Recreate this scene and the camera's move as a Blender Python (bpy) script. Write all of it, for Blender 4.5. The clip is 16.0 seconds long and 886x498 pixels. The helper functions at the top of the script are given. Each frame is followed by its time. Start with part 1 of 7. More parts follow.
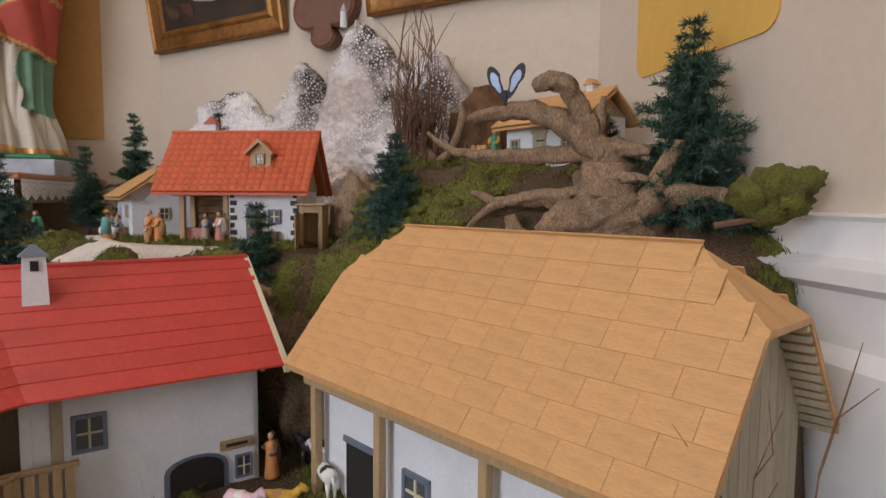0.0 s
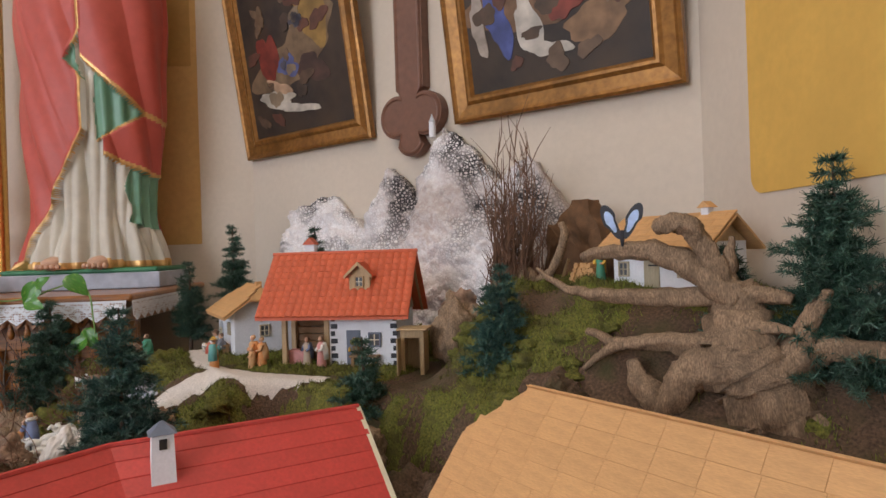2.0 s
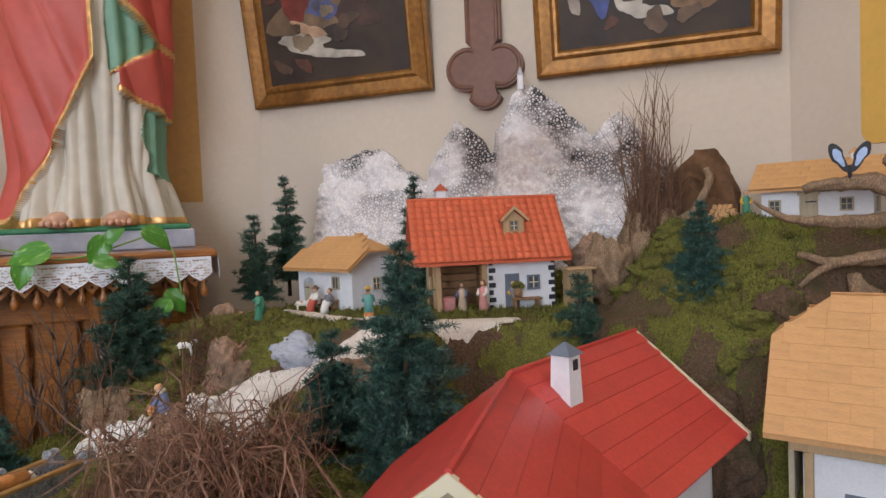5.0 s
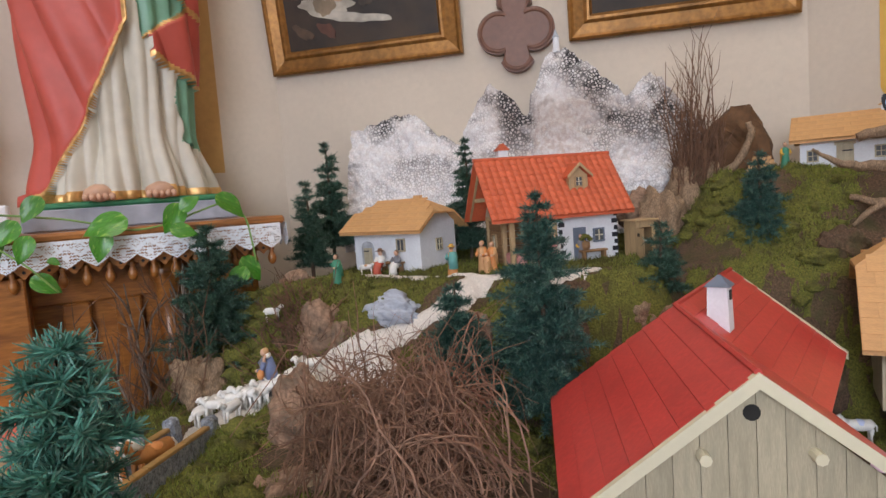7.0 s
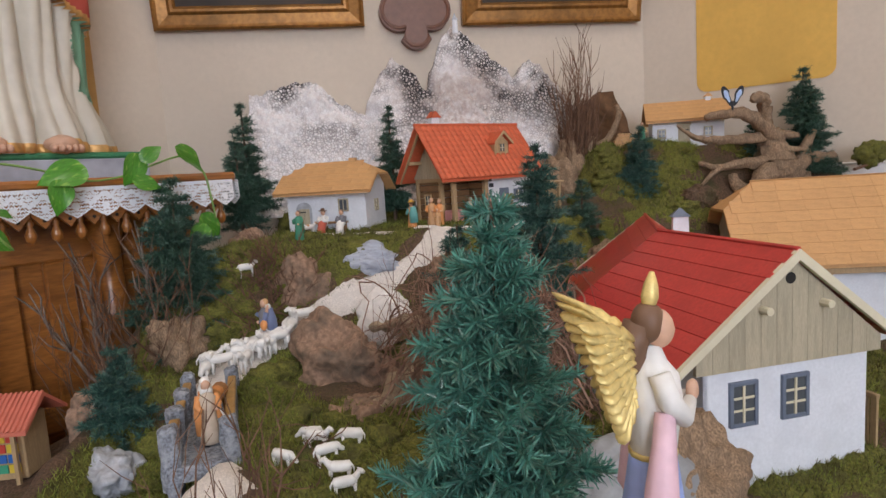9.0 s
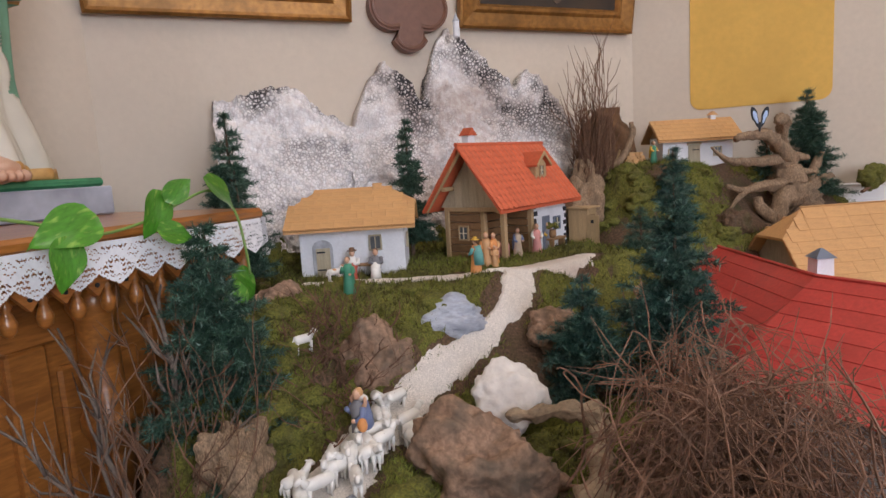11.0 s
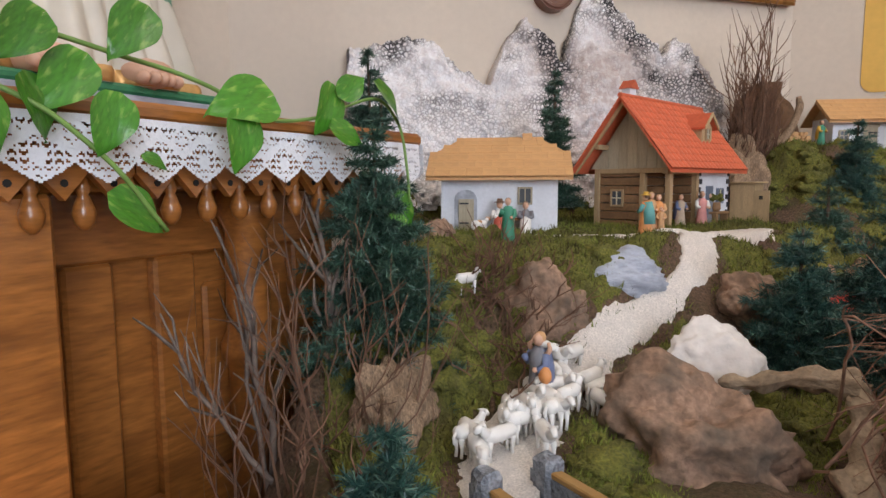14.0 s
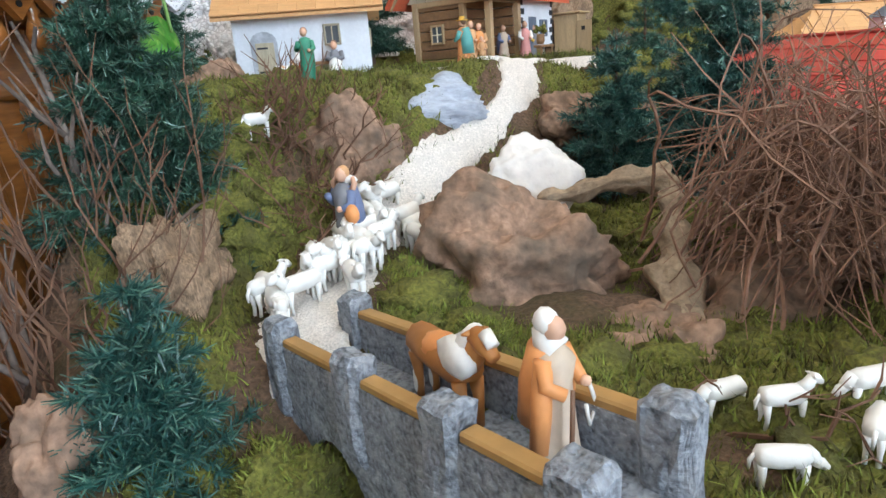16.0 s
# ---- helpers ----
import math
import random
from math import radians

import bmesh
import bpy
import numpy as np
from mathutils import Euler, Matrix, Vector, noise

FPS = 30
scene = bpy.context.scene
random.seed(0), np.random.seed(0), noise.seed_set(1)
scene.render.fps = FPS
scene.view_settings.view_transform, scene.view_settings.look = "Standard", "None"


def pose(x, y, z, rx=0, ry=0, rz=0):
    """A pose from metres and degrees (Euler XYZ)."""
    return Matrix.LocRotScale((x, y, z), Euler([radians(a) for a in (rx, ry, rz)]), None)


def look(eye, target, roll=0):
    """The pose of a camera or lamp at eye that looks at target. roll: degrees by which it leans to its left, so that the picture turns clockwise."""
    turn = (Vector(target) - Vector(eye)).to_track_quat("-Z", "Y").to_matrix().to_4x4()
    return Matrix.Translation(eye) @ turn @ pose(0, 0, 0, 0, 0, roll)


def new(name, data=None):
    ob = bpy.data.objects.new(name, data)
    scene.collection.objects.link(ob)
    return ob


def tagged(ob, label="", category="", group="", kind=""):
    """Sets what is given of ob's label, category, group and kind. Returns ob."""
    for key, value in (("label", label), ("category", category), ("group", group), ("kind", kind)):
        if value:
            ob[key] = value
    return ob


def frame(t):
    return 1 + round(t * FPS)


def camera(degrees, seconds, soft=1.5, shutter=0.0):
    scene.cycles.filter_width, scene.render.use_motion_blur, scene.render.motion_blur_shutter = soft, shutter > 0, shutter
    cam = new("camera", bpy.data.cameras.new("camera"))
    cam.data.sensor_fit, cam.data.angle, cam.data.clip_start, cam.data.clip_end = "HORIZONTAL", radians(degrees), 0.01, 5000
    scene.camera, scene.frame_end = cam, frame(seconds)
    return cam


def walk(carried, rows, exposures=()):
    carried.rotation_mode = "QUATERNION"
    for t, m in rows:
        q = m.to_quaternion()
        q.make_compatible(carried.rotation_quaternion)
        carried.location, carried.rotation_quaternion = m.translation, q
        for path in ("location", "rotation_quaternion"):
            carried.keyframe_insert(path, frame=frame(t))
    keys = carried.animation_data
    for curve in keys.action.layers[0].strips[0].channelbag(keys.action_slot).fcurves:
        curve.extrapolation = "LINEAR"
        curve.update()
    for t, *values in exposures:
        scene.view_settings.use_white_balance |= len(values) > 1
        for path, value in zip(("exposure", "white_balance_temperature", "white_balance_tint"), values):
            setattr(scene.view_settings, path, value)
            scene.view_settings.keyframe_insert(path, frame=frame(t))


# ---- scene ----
cam = camera(71.7, 16.0)
PATH = [
    (0, (0.007, 0.297, 1.053), (-1.016, 2.007, 0.893), 0.4),
    (0.5, (0.021, 0.296, 1.116), (-1.111, 1.939, 0.99), 1.2),
    (1, (0.012, 0.296, 1.154), (-1.163, 1.914, 1.121), -1.6),
    (1.5, (-0.028, 0.286, 1.173), (-1.288, 1.839, 1.184), -2.0),
    (2, (-0.078, 0.289, 1.214), (-1.283, 1.885, 1.216), -1.8),
    (2.5, (-0.259, 0.186, 1.205), (-1.26, 1.918, 1.211), -1.6),
    (3, (-0.418, 0.071, 1.212), (-1.364, 1.833, 1.202), -2.3),
    (3.5, (-0.611, -0.003, 1.173), (-1.515, 1.78, 1.147), -1.6),
    (6, (-0.874, -0.146, 1.154), (-1.363, 1.786, 0.981), -4.9),
    (6.5, (-0.987, -0.18, 1.153), (-1.441, 1.754, 0.918), -5.8),
    (7, (-1.108, -0.236, 1.135), (-1.546, 1.708, 0.962), -4.3),
    (7.5, (-1.224, -0.331, 1.125), (-1.535, 1.639, 0.985), -4.4),
    (8, (-1.366, -0.448, 1.096), (-1.54, 1.536, 0.919), -5.5),
    (8.5, (-1.47, -0.429, 1.077), (-1.389, 1.557, 0.852), -4.3),
    (11, (-1.933, 0.013, 1.172), (-1.16, 1.838, 0.901), -3.5),
    (11.5, (-1.994, 0.113, 1.173), (-1.193, 1.937, 0.996), -2.1),
    (12, (-1.999, 0.162, 1.173), (-1.237, 2.01, 1.129), -3.0),
    (12.5, (-1.996, 0.187, 1.156), (-1.255, 2.044, 1.117), -2.0),
    (13, (-2.016, 0.204, 1.146), (-1.324, 2.079, 1.082), -2.0),
    (13.5, (-2.046, 0.21, 1.114), (-1.443, 2.113, 0.996), -1.0),
    (14, (-2.046, 0.184, 1.041), (-1.477, 2.089, 0.829), -0.3),
    (14.5, (-2.019, 0.194, 0.972), (-1.315, 2.024, 0.577), -1.3),
    (15, (-1.984, 0.213, 0.946), (-1.085, 1.928, 0.446), -1.1),
    (15.5, (-1.953, 0.222, 0.935), (-1.012, 1.881, 0.334), -2.2),
    (16, (-1.952, 0.237, 0.958), (-1.022, 1.909, 0.377), -4.6),
]
walk(cam, [(t, look(eye, target, roll)) for t, eye, target, roll in PATH],
     [(0, 0.03, 6550, 10), (1.5, 0.10, 6500, 10), (3.5, 0.12, 6400, 10), (6.0, 0.22, 6300, 9), (7.0, 0.26, 6280, 9), (8.5, 0.12, 6350, 10), (12.5, 0.26, 6380, 13), (14, 0.36, 6250, 9), (14.8, 0.82, 5700, 2), (15.2, 0.94, 5650, 0), (16, 1.02, 5620, -1)])

# ---- world and light ----
world = bpy.data.worlds.new("world")
scene.world = world
world.use_nodes = True
wnt = world.node_tree
sky = wnt.nodes.new("ShaderNodeTexSky")
sky.sky_type = "NISHITA"
sky.sun_disc = False
sky.sun_elevation, sky.sun_rotation = radians(35), radians(160)
wnt.links.new(sky.outputs[0], wnt.nodes["Background"].inputs[0])
wnt.nodes["Background"].inputs[1].default_value = 0.12


def area_lamp(name, at, target, sx, sy, watts, colour):
    data = bpy.data.lights.new(name, "AREA")
    data.shape, data.size, data.size_y, data.energy, data.color = "RECTANGLE", sx, sy, watts, colour
    ob = new(name, data)
    ob.matrix_world = look(at, target)
    return ob


# daylight in the tall windows of the nave, and the lamps under its ceiling
area_lamp("window_light", (-4.70, -1.6, 2.6), (-1.2, 0.6, 1.1), 1.4, 2.6, 115, (0.80, 0.86, 1.0))
area_lamp("window_light", (2.60, -2.0, 2.7), (-1.0, 0.8, 1.1), 1.4, 2.6, 75, (0.82, 0.87, 1.0))
area_lamp("window_light", (-1.2, -4.7, 2.3), (-1.1, 0.8, 1.1), 2.4, 2.8, 165, (0.84, 0.88, 1.0))
area_lamp("ceiling_lamp_light", (-1.2, -0.3, 4.45), (-1.1, 0.5, 1.0), 1.4, 1.4, 26, (1.0, 0.86, 0.74))


# ---- materials ----
def material(name, colour, rough=0.6, metal=0.0, grain=0.15, size=40.0, stain=0.2, stain_size=5.0, bump=0.2, second=None, spread=0.0, sheen=0.0, stretch=(1, 1, 1), coat=0.0, relief=0.004):
    """A surface with grain and stains at two scales, fine relief and, with spread, a shift from piece to piece."""
    m = bpy.data.materials.new(name)
    m.use_nodes = True
    nt = m.node_tree
    p = nt.nodes["Principled BSDF"]
    co = nt.nodes.new("ShaderNodeTexCoord")
    mp = nt.nodes.new("ShaderNodeMapping")
    mp.inputs["Scale"].default_value = stretch
    nt.links.new(co.outputs["Object"], mp.inputs["Vector"])

    def noise_node(scale, detail):
        n = nt.nodes.new("ShaderNodeTexNoise")
        n.inputs["Scale"].default_value, n.inputs["Detail"].default_value = scale, detail
        nt.links.new(mp.outputs[0], n.inputs["Vector"])
        return n

    fine, broad = noise_node(size, 6), noise_node(stain_size, 4)

    def mix(a, b, fac):
        n = nt.nodes.new("ShaderNodeMix")
        n.data_type = "RGBA"
        for k, v in ((6, a), (7, b)):
            if isinstance(v, tuple):
                n.inputs[k].default_value = (*v[:3], 1)
            else:
                nt.links.new(v, n.inputs[k])
        nt.links.new(fac, n.inputs[0])
        return n.outputs[2]

    def ramp(node, lo, hi):
        r = nt.nodes.new("ShaderNodeMapRange")
        r.inputs[1].default_value, r.inputs[2].default_value = lo, hi
        nt.links.new(node.outputs[0], r.inputs[0])
        return r.outputs[0]

    def tint(k):
        return tuple(min(1.0, c * k) for c in colour)

    c = mix(tint(1 - grain), tint(1 + grain), ramp(fine, 0.3, 0.7))
    other = second or tint(1 - stain)
    c = mix(c, other, ramp(broad, 0.62 - 0.3 * min(stain, 1), 0.75) if second else ramp(broad, 0.45, 0.85))
    if spread:
        info = nt.nodes.new("ShaderNodeObjectInfo")
        hsv = nt.nodes.new("ShaderNodeHueSaturation")
        r = nt.nodes.new("ShaderNodeMapRange")
        r.inputs[3].default_value, r.inputs[4].default_value = 1 - spread, 1 + spread
        nt.links.new(info.outputs["Random"], r.inputs[0])
        nt.links.new(r.outputs[0], hsv.inputs["Value"])
        nt.links.new(c, hsv.inputs["Color"])
        c = hsv.outputs[0]
    nt.links.new(c, p.inputs["Base Color"])
    p.inputs["Roughness"].default_value, p.inputs["Metallic"].default_value = rough, metal
    p.inputs["Coat Weight"].default_value = coat
    if bump:
        b = nt.nodes.new("ShaderNodeBump")
        b.inputs["Strength"].default_value, b.inputs["Distance"].default_value = bump, relief
        nt.links.new(fine.outputs[0], b.inputs["Height"])
        nt.links.new(b.outputs[0], p.inputs["Normal"])
    return m


M = {}
M["plaster"] = material("cream_plaster", (0.635, 0.55, 0.45), 0.85, grain=0.03, size=60, stain=0.08, stain_size=2.2, bump=0.12)
M["ochre"] = material("ochre_paint", (0.72, 0.44, 0.10), 0.8, grain=0.05, size=50, stain=0.15, stain_size=4, bump=0.12)
M["ochre_tan"] = material("tan_ochre_paint", (0.56, 0.34, 0.12), 0.8, grain=0.06, size=50, stain=0.2, stain_size=4, bump=0.12)
M["ochre_dark"] = material("dark_ochre_paint", (0.44, 0.26, 0.075), 0.8, grain=0.06, size=50, stain=0.2, stain_size=4, bump=0.12)
M["white_wall"] = material("white_lower_wall", (0.80, 0.80, 0.80), 0.8, grain=0.03, size=40, stain=0.15, stain_size=3, bump=0.12)
M["floor"] = material("stone_floor", (0.35, 0.30, 0.25), 0.5, size=30)
M["ceiling"] = material("ceiling_paint", (0.80, 0.77, 0.70), 0.9, grain=0.03, bump=0.05)
M["gold"] = material("gilded_wood", (0.31, 0.145, 0.036), 0.38, metal=0.5, grain=0.3, size=60, stain=0.55, stain_size=9, bump=0.25)
M["goldleaf"] = material("gold_leaf", (0.85, 0.55, 0.16), 0.25, metal=0.9, grain=0.15, size=80, bump=0.15)
M["canvas"] = material("dark_oil_canvas", (0.024, 0.016, 0.011), 0.6, grain=0.5, size=16, stain=0.8, stain_size=7, second=(0.055, 0.032, 0.016), bump=0.05)
M["cross"] = material("brown_painted_wood", (0.17, 0.075, 0.045), 0.45, grain=0.15, size=50, stain=0.25, stain_size=6, bump=0.1)
M["rock_white"] = material("snowy_papier_rock", (0.80, 0.76, 0.72), 0.8, grain=0.12, size=70, stain=0.3, stain_size=9, second=(0.62, 0.55, 0.50), bump=0.6)


def crag_material():
    """Crumpled whitewashed rock: pink-grey, grey crease shade painted in, black in the crevices."""
    m = bpy.data.materials.new("whitewashed_crag")
    m.use_nodes = True
    nt = m.node_tree
    p = nt.nodes["Principled BSDF"]
    co = nt.nodes.new("ShaderNodeTexCoord")

    def tex(kind, scale, detail=4):
        n = nt.nodes.new(kind)
        if kind == "ShaderNodeTexVoronoi":
            n.feature = "DISTANCE_TO_EDGE"
        n.inputs["Scale"].default_value = scale
        if kind == "ShaderNodeTexNoise":
            n.inputs["Detail"].default_value = detail
        nt.links.new(co.outputs["Object"], n.inputs["Vector"])
        return n.outputs["Fac"] if kind == "ShaderNodeTexNoise" else n.outputs["Distance"]

    def span(v, a, b, lo=0.0, hi=1.0):
        n = nt.nodes.new("ShaderNodeMapRange")
        for k, q in enumerate((a, b, lo, hi)):
            n.inputs[k + 1].default_value = q
        nt.links.new(v, n.inputs[0])
        return n.outputs[0]

    def times(a, b):
        n = nt.nodes.new("ShaderNodeMath")
        n.operation = "MULTIPLY"
        nt.links.new(a, n.inputs[0])
        nt.links.new(b, n.inputs[1])
        return n.outputs[0]

    def mix(a, b, fac):
        n = nt.nodes.new("ShaderNodeMix")
        n.data_type = "RGBA"
        for k, v in ((6, a), (7, b)):
            if isinstance(v, tuple):
                n.inputs[k].default_value = (*v, 1)
            else:
                nt.links.new(v, n.inputs[k])
        nt.links.new(fac, n.inputs[0])
        return n.outputs[2]

    cells, broad, warm, grain = tex("ShaderNodeTexVoronoi", 98), tex("ShaderNodeTexNoise", 6.5), tex("ShaderNodeTexNoise", 3.5), tex("ShaderNodeTexNoise", 60, 6)
    c = mix((0.84, 0.79, 0.78), (0.66, 0.56, 0.52), span(warm, 0.48, 0.70))
    c = mix(c, (0.92, 0.90, 0.90), span(grain, 0.38, 0.60))
    # grey along the cell edges paints shade into the fine creases
    grey = times(span(cells, 0.16, 0.0), span(broad, 0.36, 0.60, 0.12, 0.7))
    c = mix(c, (0.34, 0.30, 0.29), grey)
    parts = nt.nodes.new("ShaderNodeSeparateXYZ")
    nt.links.new(co.outputs["Object"], parts.inputs[0])
    upper = span(parts.outputs["Z"], 1.16, 1.34)
    c = mix(c, (0.42, 0.34, 0.30), times(upper, span(warm, 0.42, 0.62, 0.0, 0.6)))
    black = times(times(span(broad, 0.48, 0.60), span(cells, 0.30, 0.08)), upper)
    c = mix(c, (0.025, 0.022, 0.024), black)
    nt.links.new(c, p.inputs["Base Color"])
    p.inputs["Roughness"].default_value = 0.7
    b = nt.nodes.new("ShaderNodeBump")
    b.inputs["Strength"].default_value, b.inputs["Distance"].default_value, b.invert = 0.8, 0.006, False
    nt.links.new(cells, b.inputs["Height"])
    nt.links.new(b.outputs[0], p.inputs["Normal"])
    return m


M["crag"] = crag_material()
M["soil"] = material("brown_soil", (0.115, 0.070, 0.042), 0.95, grain=0.5, size=220, stain=0.5, stain_size=16, second=(0.065, 0.060, 0.020), bump=0.9)
M["sand"] = material("white_sand", (0.78, 0.72, 0.66), 0.9, grain=0.22, size=420, stain=0.15, stain_size=60, bump=0.8, relief=0.003)
M["stone_blue"] = material("blue_grey_slab", (0.42, 0.45, 0.52), 0.7, grain=0.15, size=80, stain=0.4, stain_size=14, second=(0.25, 0.27, 0.33), bump=0.6, stretch=(1, 1, 3))
M["moss"] = material("green_moss", (0.140, 0.138, 0.024), 0.95, grain=0.5, size=260, stain=0.4, stain_size=26, second=(0.075, 0.070, 0.018), bump=1.0)
M["orange_tile"] = material("orange_clay_tile", (0.57, 0.118, 0.050), 0.55, grain=0.12, size=190, stain=0.2, stain_size=26, bump=0.15, spread=0.08, relief=0.0015)
M["red_tile"] = material("red_painted_board", (0.56, 0.060, 0.050), 0.38, grain=0.10, size=160, stain=0.2, stain_size=18, bump=0.12, spread=0.06, relief=0.001)
M["shingle"] = material("pale_wooden_shingle", (0.62, 0.35, 0.145), 0.6, grain=0.10, size=150, stain=0.25, stain_size=16, bump=0.15, spread=0.035, stretch=(1, 6, 1), relief=0.0015)
M["house_white"] = material("white_house_paint", (0.78, 0.80, 0.84), 0.8, grain=0.05, size=200, stain=0.12, stain_size=22, bump=0.15, relief=0.001)
M["pine"] = material("pale_pine", (0.46, 0.32, 0.17), 0.6, grain=0.15, size=150, stain=0.25, stain_size=26, bump=0.2, spread=0.1, stretch=(8, 8, 1), relief=0.0015)
M["log"] = material("brown_log_board", (0.26, 0.145, 0.065), 0.65, grain=0.2, size=170, stain=0.3, stain_size=26, bump=0.3, spread=0.12, relief=0.0015)
M["greyboard"] = material("weathered_grey_board", (0.46, 0.40, 0.28), 0.7, grain=0.12, size=140, stain=0.25, stain_size=22, bump=0.2, spread=0.08, stretch=(8, 8, 1), relief=0.0015)
# near-black for flat plates that paint the shade inside doorways and holes
M["dark"] = material("opening_shade", (0.02, 0.018, 0.016), 0.8, grain=0.2)
M["slate"] = material("slate_blue_paint", (0.15, 0.18, 0.24), 0.6, grain=0.1, size=60)
M["cream"] = material("cream_sash", (0.72, 0.66, 0.48), 0.6, grain=0.05)
M["black"] = material("black_paint", (0.02, 0.022, 0.03), 0.6, grain=0.2)
M["needle"] = material("dark_green_tinsel", (0.028, 0.074, 0.046), 0.45, grain=0.4, size=60, stain=0.4, stain_size=12, bump=0)
M["needle_blue"] = material("bluish_green_tinsel", (0.028, 0.085, 0.068), 0.45, grain=0.4, size=60, stain=0.4, stain_size=12, bump=0)
# paler green that stands in for glossy highlights on the needles
M["needle_glint"] = material("glinting_green_tinsel", (0.10, 0.19, 0.14), 0.35, grain=0.3, size=60, bump=0)
M["needle_teal"] = material("teal_green_tinsel", (0.085, 0.25, 0.19), 0.42, grain=0.4, size=60, stain=0.4, stain_size=12, bump=0)
M["bark"] = material("brown_bark", (0.11, 0.07, 0.045), 0.9, grain=0.4, size=70, bump=0.7)
M["drift"] = material("weathered_root_wood", (0.29, 0.195, 0.12), 0.85, grain=0.5, size=150, stain=0.55, stain_size=26, bump=0.8, stretch=(3, 3, 1), relief=0.003)
M["twig"] = material("brown_twig", (0.16, 0.085, 0.05), 0.85, grain=0.35, size=50, bump=0.3)
M["altar"] = material("varnished_altar_wood", (0.36, 0.135, 0.030), 0.30, grain=0.30, size=40, stain=0.40, stain_size=7, second=(0.20, 0.072, 0.018), bump=0.1, stretch=(0.8, 3, 5), coat=0.35)
M["lace"] = material("white_lace", (0.85, 0.85, 0.88), 0.9, grain=0.04, size=200, bump=0.4)
M["marble"] = material("grey_veined_marble", (0.40, 0.43, 0.50), 0.35, grain=0.25, size=14, stain=0.6, stain_size=9, second=(0.20, 0.22, 0.27), bump=0.05)
M["green_paint"] = material("green_base_paint", (0.04, 0.20, 0.09), 0.5, grain=0.25, size=60)
M["robe_white"] = material("ivory_robe_paint", (0.60, 0.56, 0.47), 0.5, grain=0.06, size=30, stain=0.18, stain_size=6, bump=0.08)
M["robe_red"] = material("rose_red_mantle_paint", (0.50, 0.085, 0.062), 0.5, grain=0.08, size=30, stain=0.2, stain_size=6, bump=0.08)
M["robe_green"] = material("sage_green_lining_paint", (0.16, 0.33, 0.22), 0.42, grain=0.08, size=30, stain=0.2, stain_size=6, bump=0.08)
M["hem_gold"] = material("gilded_hem", (0.62, 0.36, 0.13), 0.35, metal=0.55, grain=0.25, size=60, bump=0.2)
M["skin"] = material("painted_skin", (0.62, 0.38, 0.26), 0.5, grain=0.06)
M["leaf"] = material("pothos_leaf", (0.060, 0.215, 0.018), 0.30, grain=0.25, size=7, stain=0.20, stain_size=4.5, second=(0.26, 0.42, 0.08), bump=0.15, spread=0.18, stretch=(2.2, 0.7, 1))
M["stem"] = material("green_stem", (0.20, 0.34, 0.08), 0.5)
M["stone_brown"] = material("brown_stone", (0.31, 0.195, 0.13), 0.9, grain=0.4, size=110, stain=0.7, stain_size=22, second=(0.12, 0.095, 0.07), bump=0.7, relief=0.003)
M["stone_grey"] = material("pale_blue_grey_stone", (0.46, 0.48, 0.52), 0.8, grain=0.2, size=120, stain=0.4, stain_size=26, bump=0.6, relief=0.003)
M["slab_grey"] = material("smooth_grey_slab", (0.30, 0.31, 0.32), 0.7, grain=0.12, size=90, stain=0.3, stain_size=14, bump=0.3)
M["bridge"] = material("grey_painted_bridge_stone", (0.22, 0.24, 0.275), 0.8, grain=0.60, size=260, stain=0.50, stain_size=80, second=(0.42, 0.44, 0.48), bump=1.0, relief=0.003)
M["rail"] = material("ochre_wood_rail", (0.42, 0.25, 0.085), 0.6, grain=0.2, size=40, bump=0.2)
M["sheep"] = material("white_painted_plaster", (0.84, 0.82, 0.78), 0.6, grain=0.06, size=60, bump=0.4)


# ---- mesh helpers ----
def part(name, bm, mat, parent=None, label="", smooth=False, at=None):
    """Links a bmesh as one mesh object under a thing or a part."""
    me = bpy.data.meshes.new(name)
    bm.to_mesh(me)
    bm.free()
    for m in mat if isinstance(mat, (list, tuple)) else (mat,):
        me.materials.append(m)
    if smooth:
        for f in me.polygons:
            f.use_smooth = True
    ob = new(name, me)
    if at is not None:
        ob.matrix_basis = at
    if parent is not None:
        ob.parent = parent
    if label:
        ob["label"] = label
    return ob


def raw(name, verts, faces, mat, parent=None, smooth=False, indices=None):
    me = bpy.data.meshes.new(name)
    me.from_pydata([tuple(v) for v in verts], [], [tuple(f) for f in faces])
    for m in mat if isinstance(mat, (list, tuple)) else (mat,):
        me.materials.append(m)
    if indices is not None:
        me.polygons.foreach_set("material_index", indices)
    if smooth:
        me.polygons.foreach_set("use_smooth", [True] * len(me.polygons))
    me.update()
    ob = new(name, me)
    if parent is not None:
        ob.parent = parent
    return ob


def piece(name, me, parent, m):
    """One of many alike pieces that share a mesh."""
    ob = new(name, me)
    ob.parent = parent
    ob.matrix_basis = m
    return ob


def thing(name, m, label, category, group="", kind=""):
    ob = new(name)
    ob.empty_display_size = 0.02
    ob.matrix_basis = m
    return tagged(ob, label, category, group, kind)


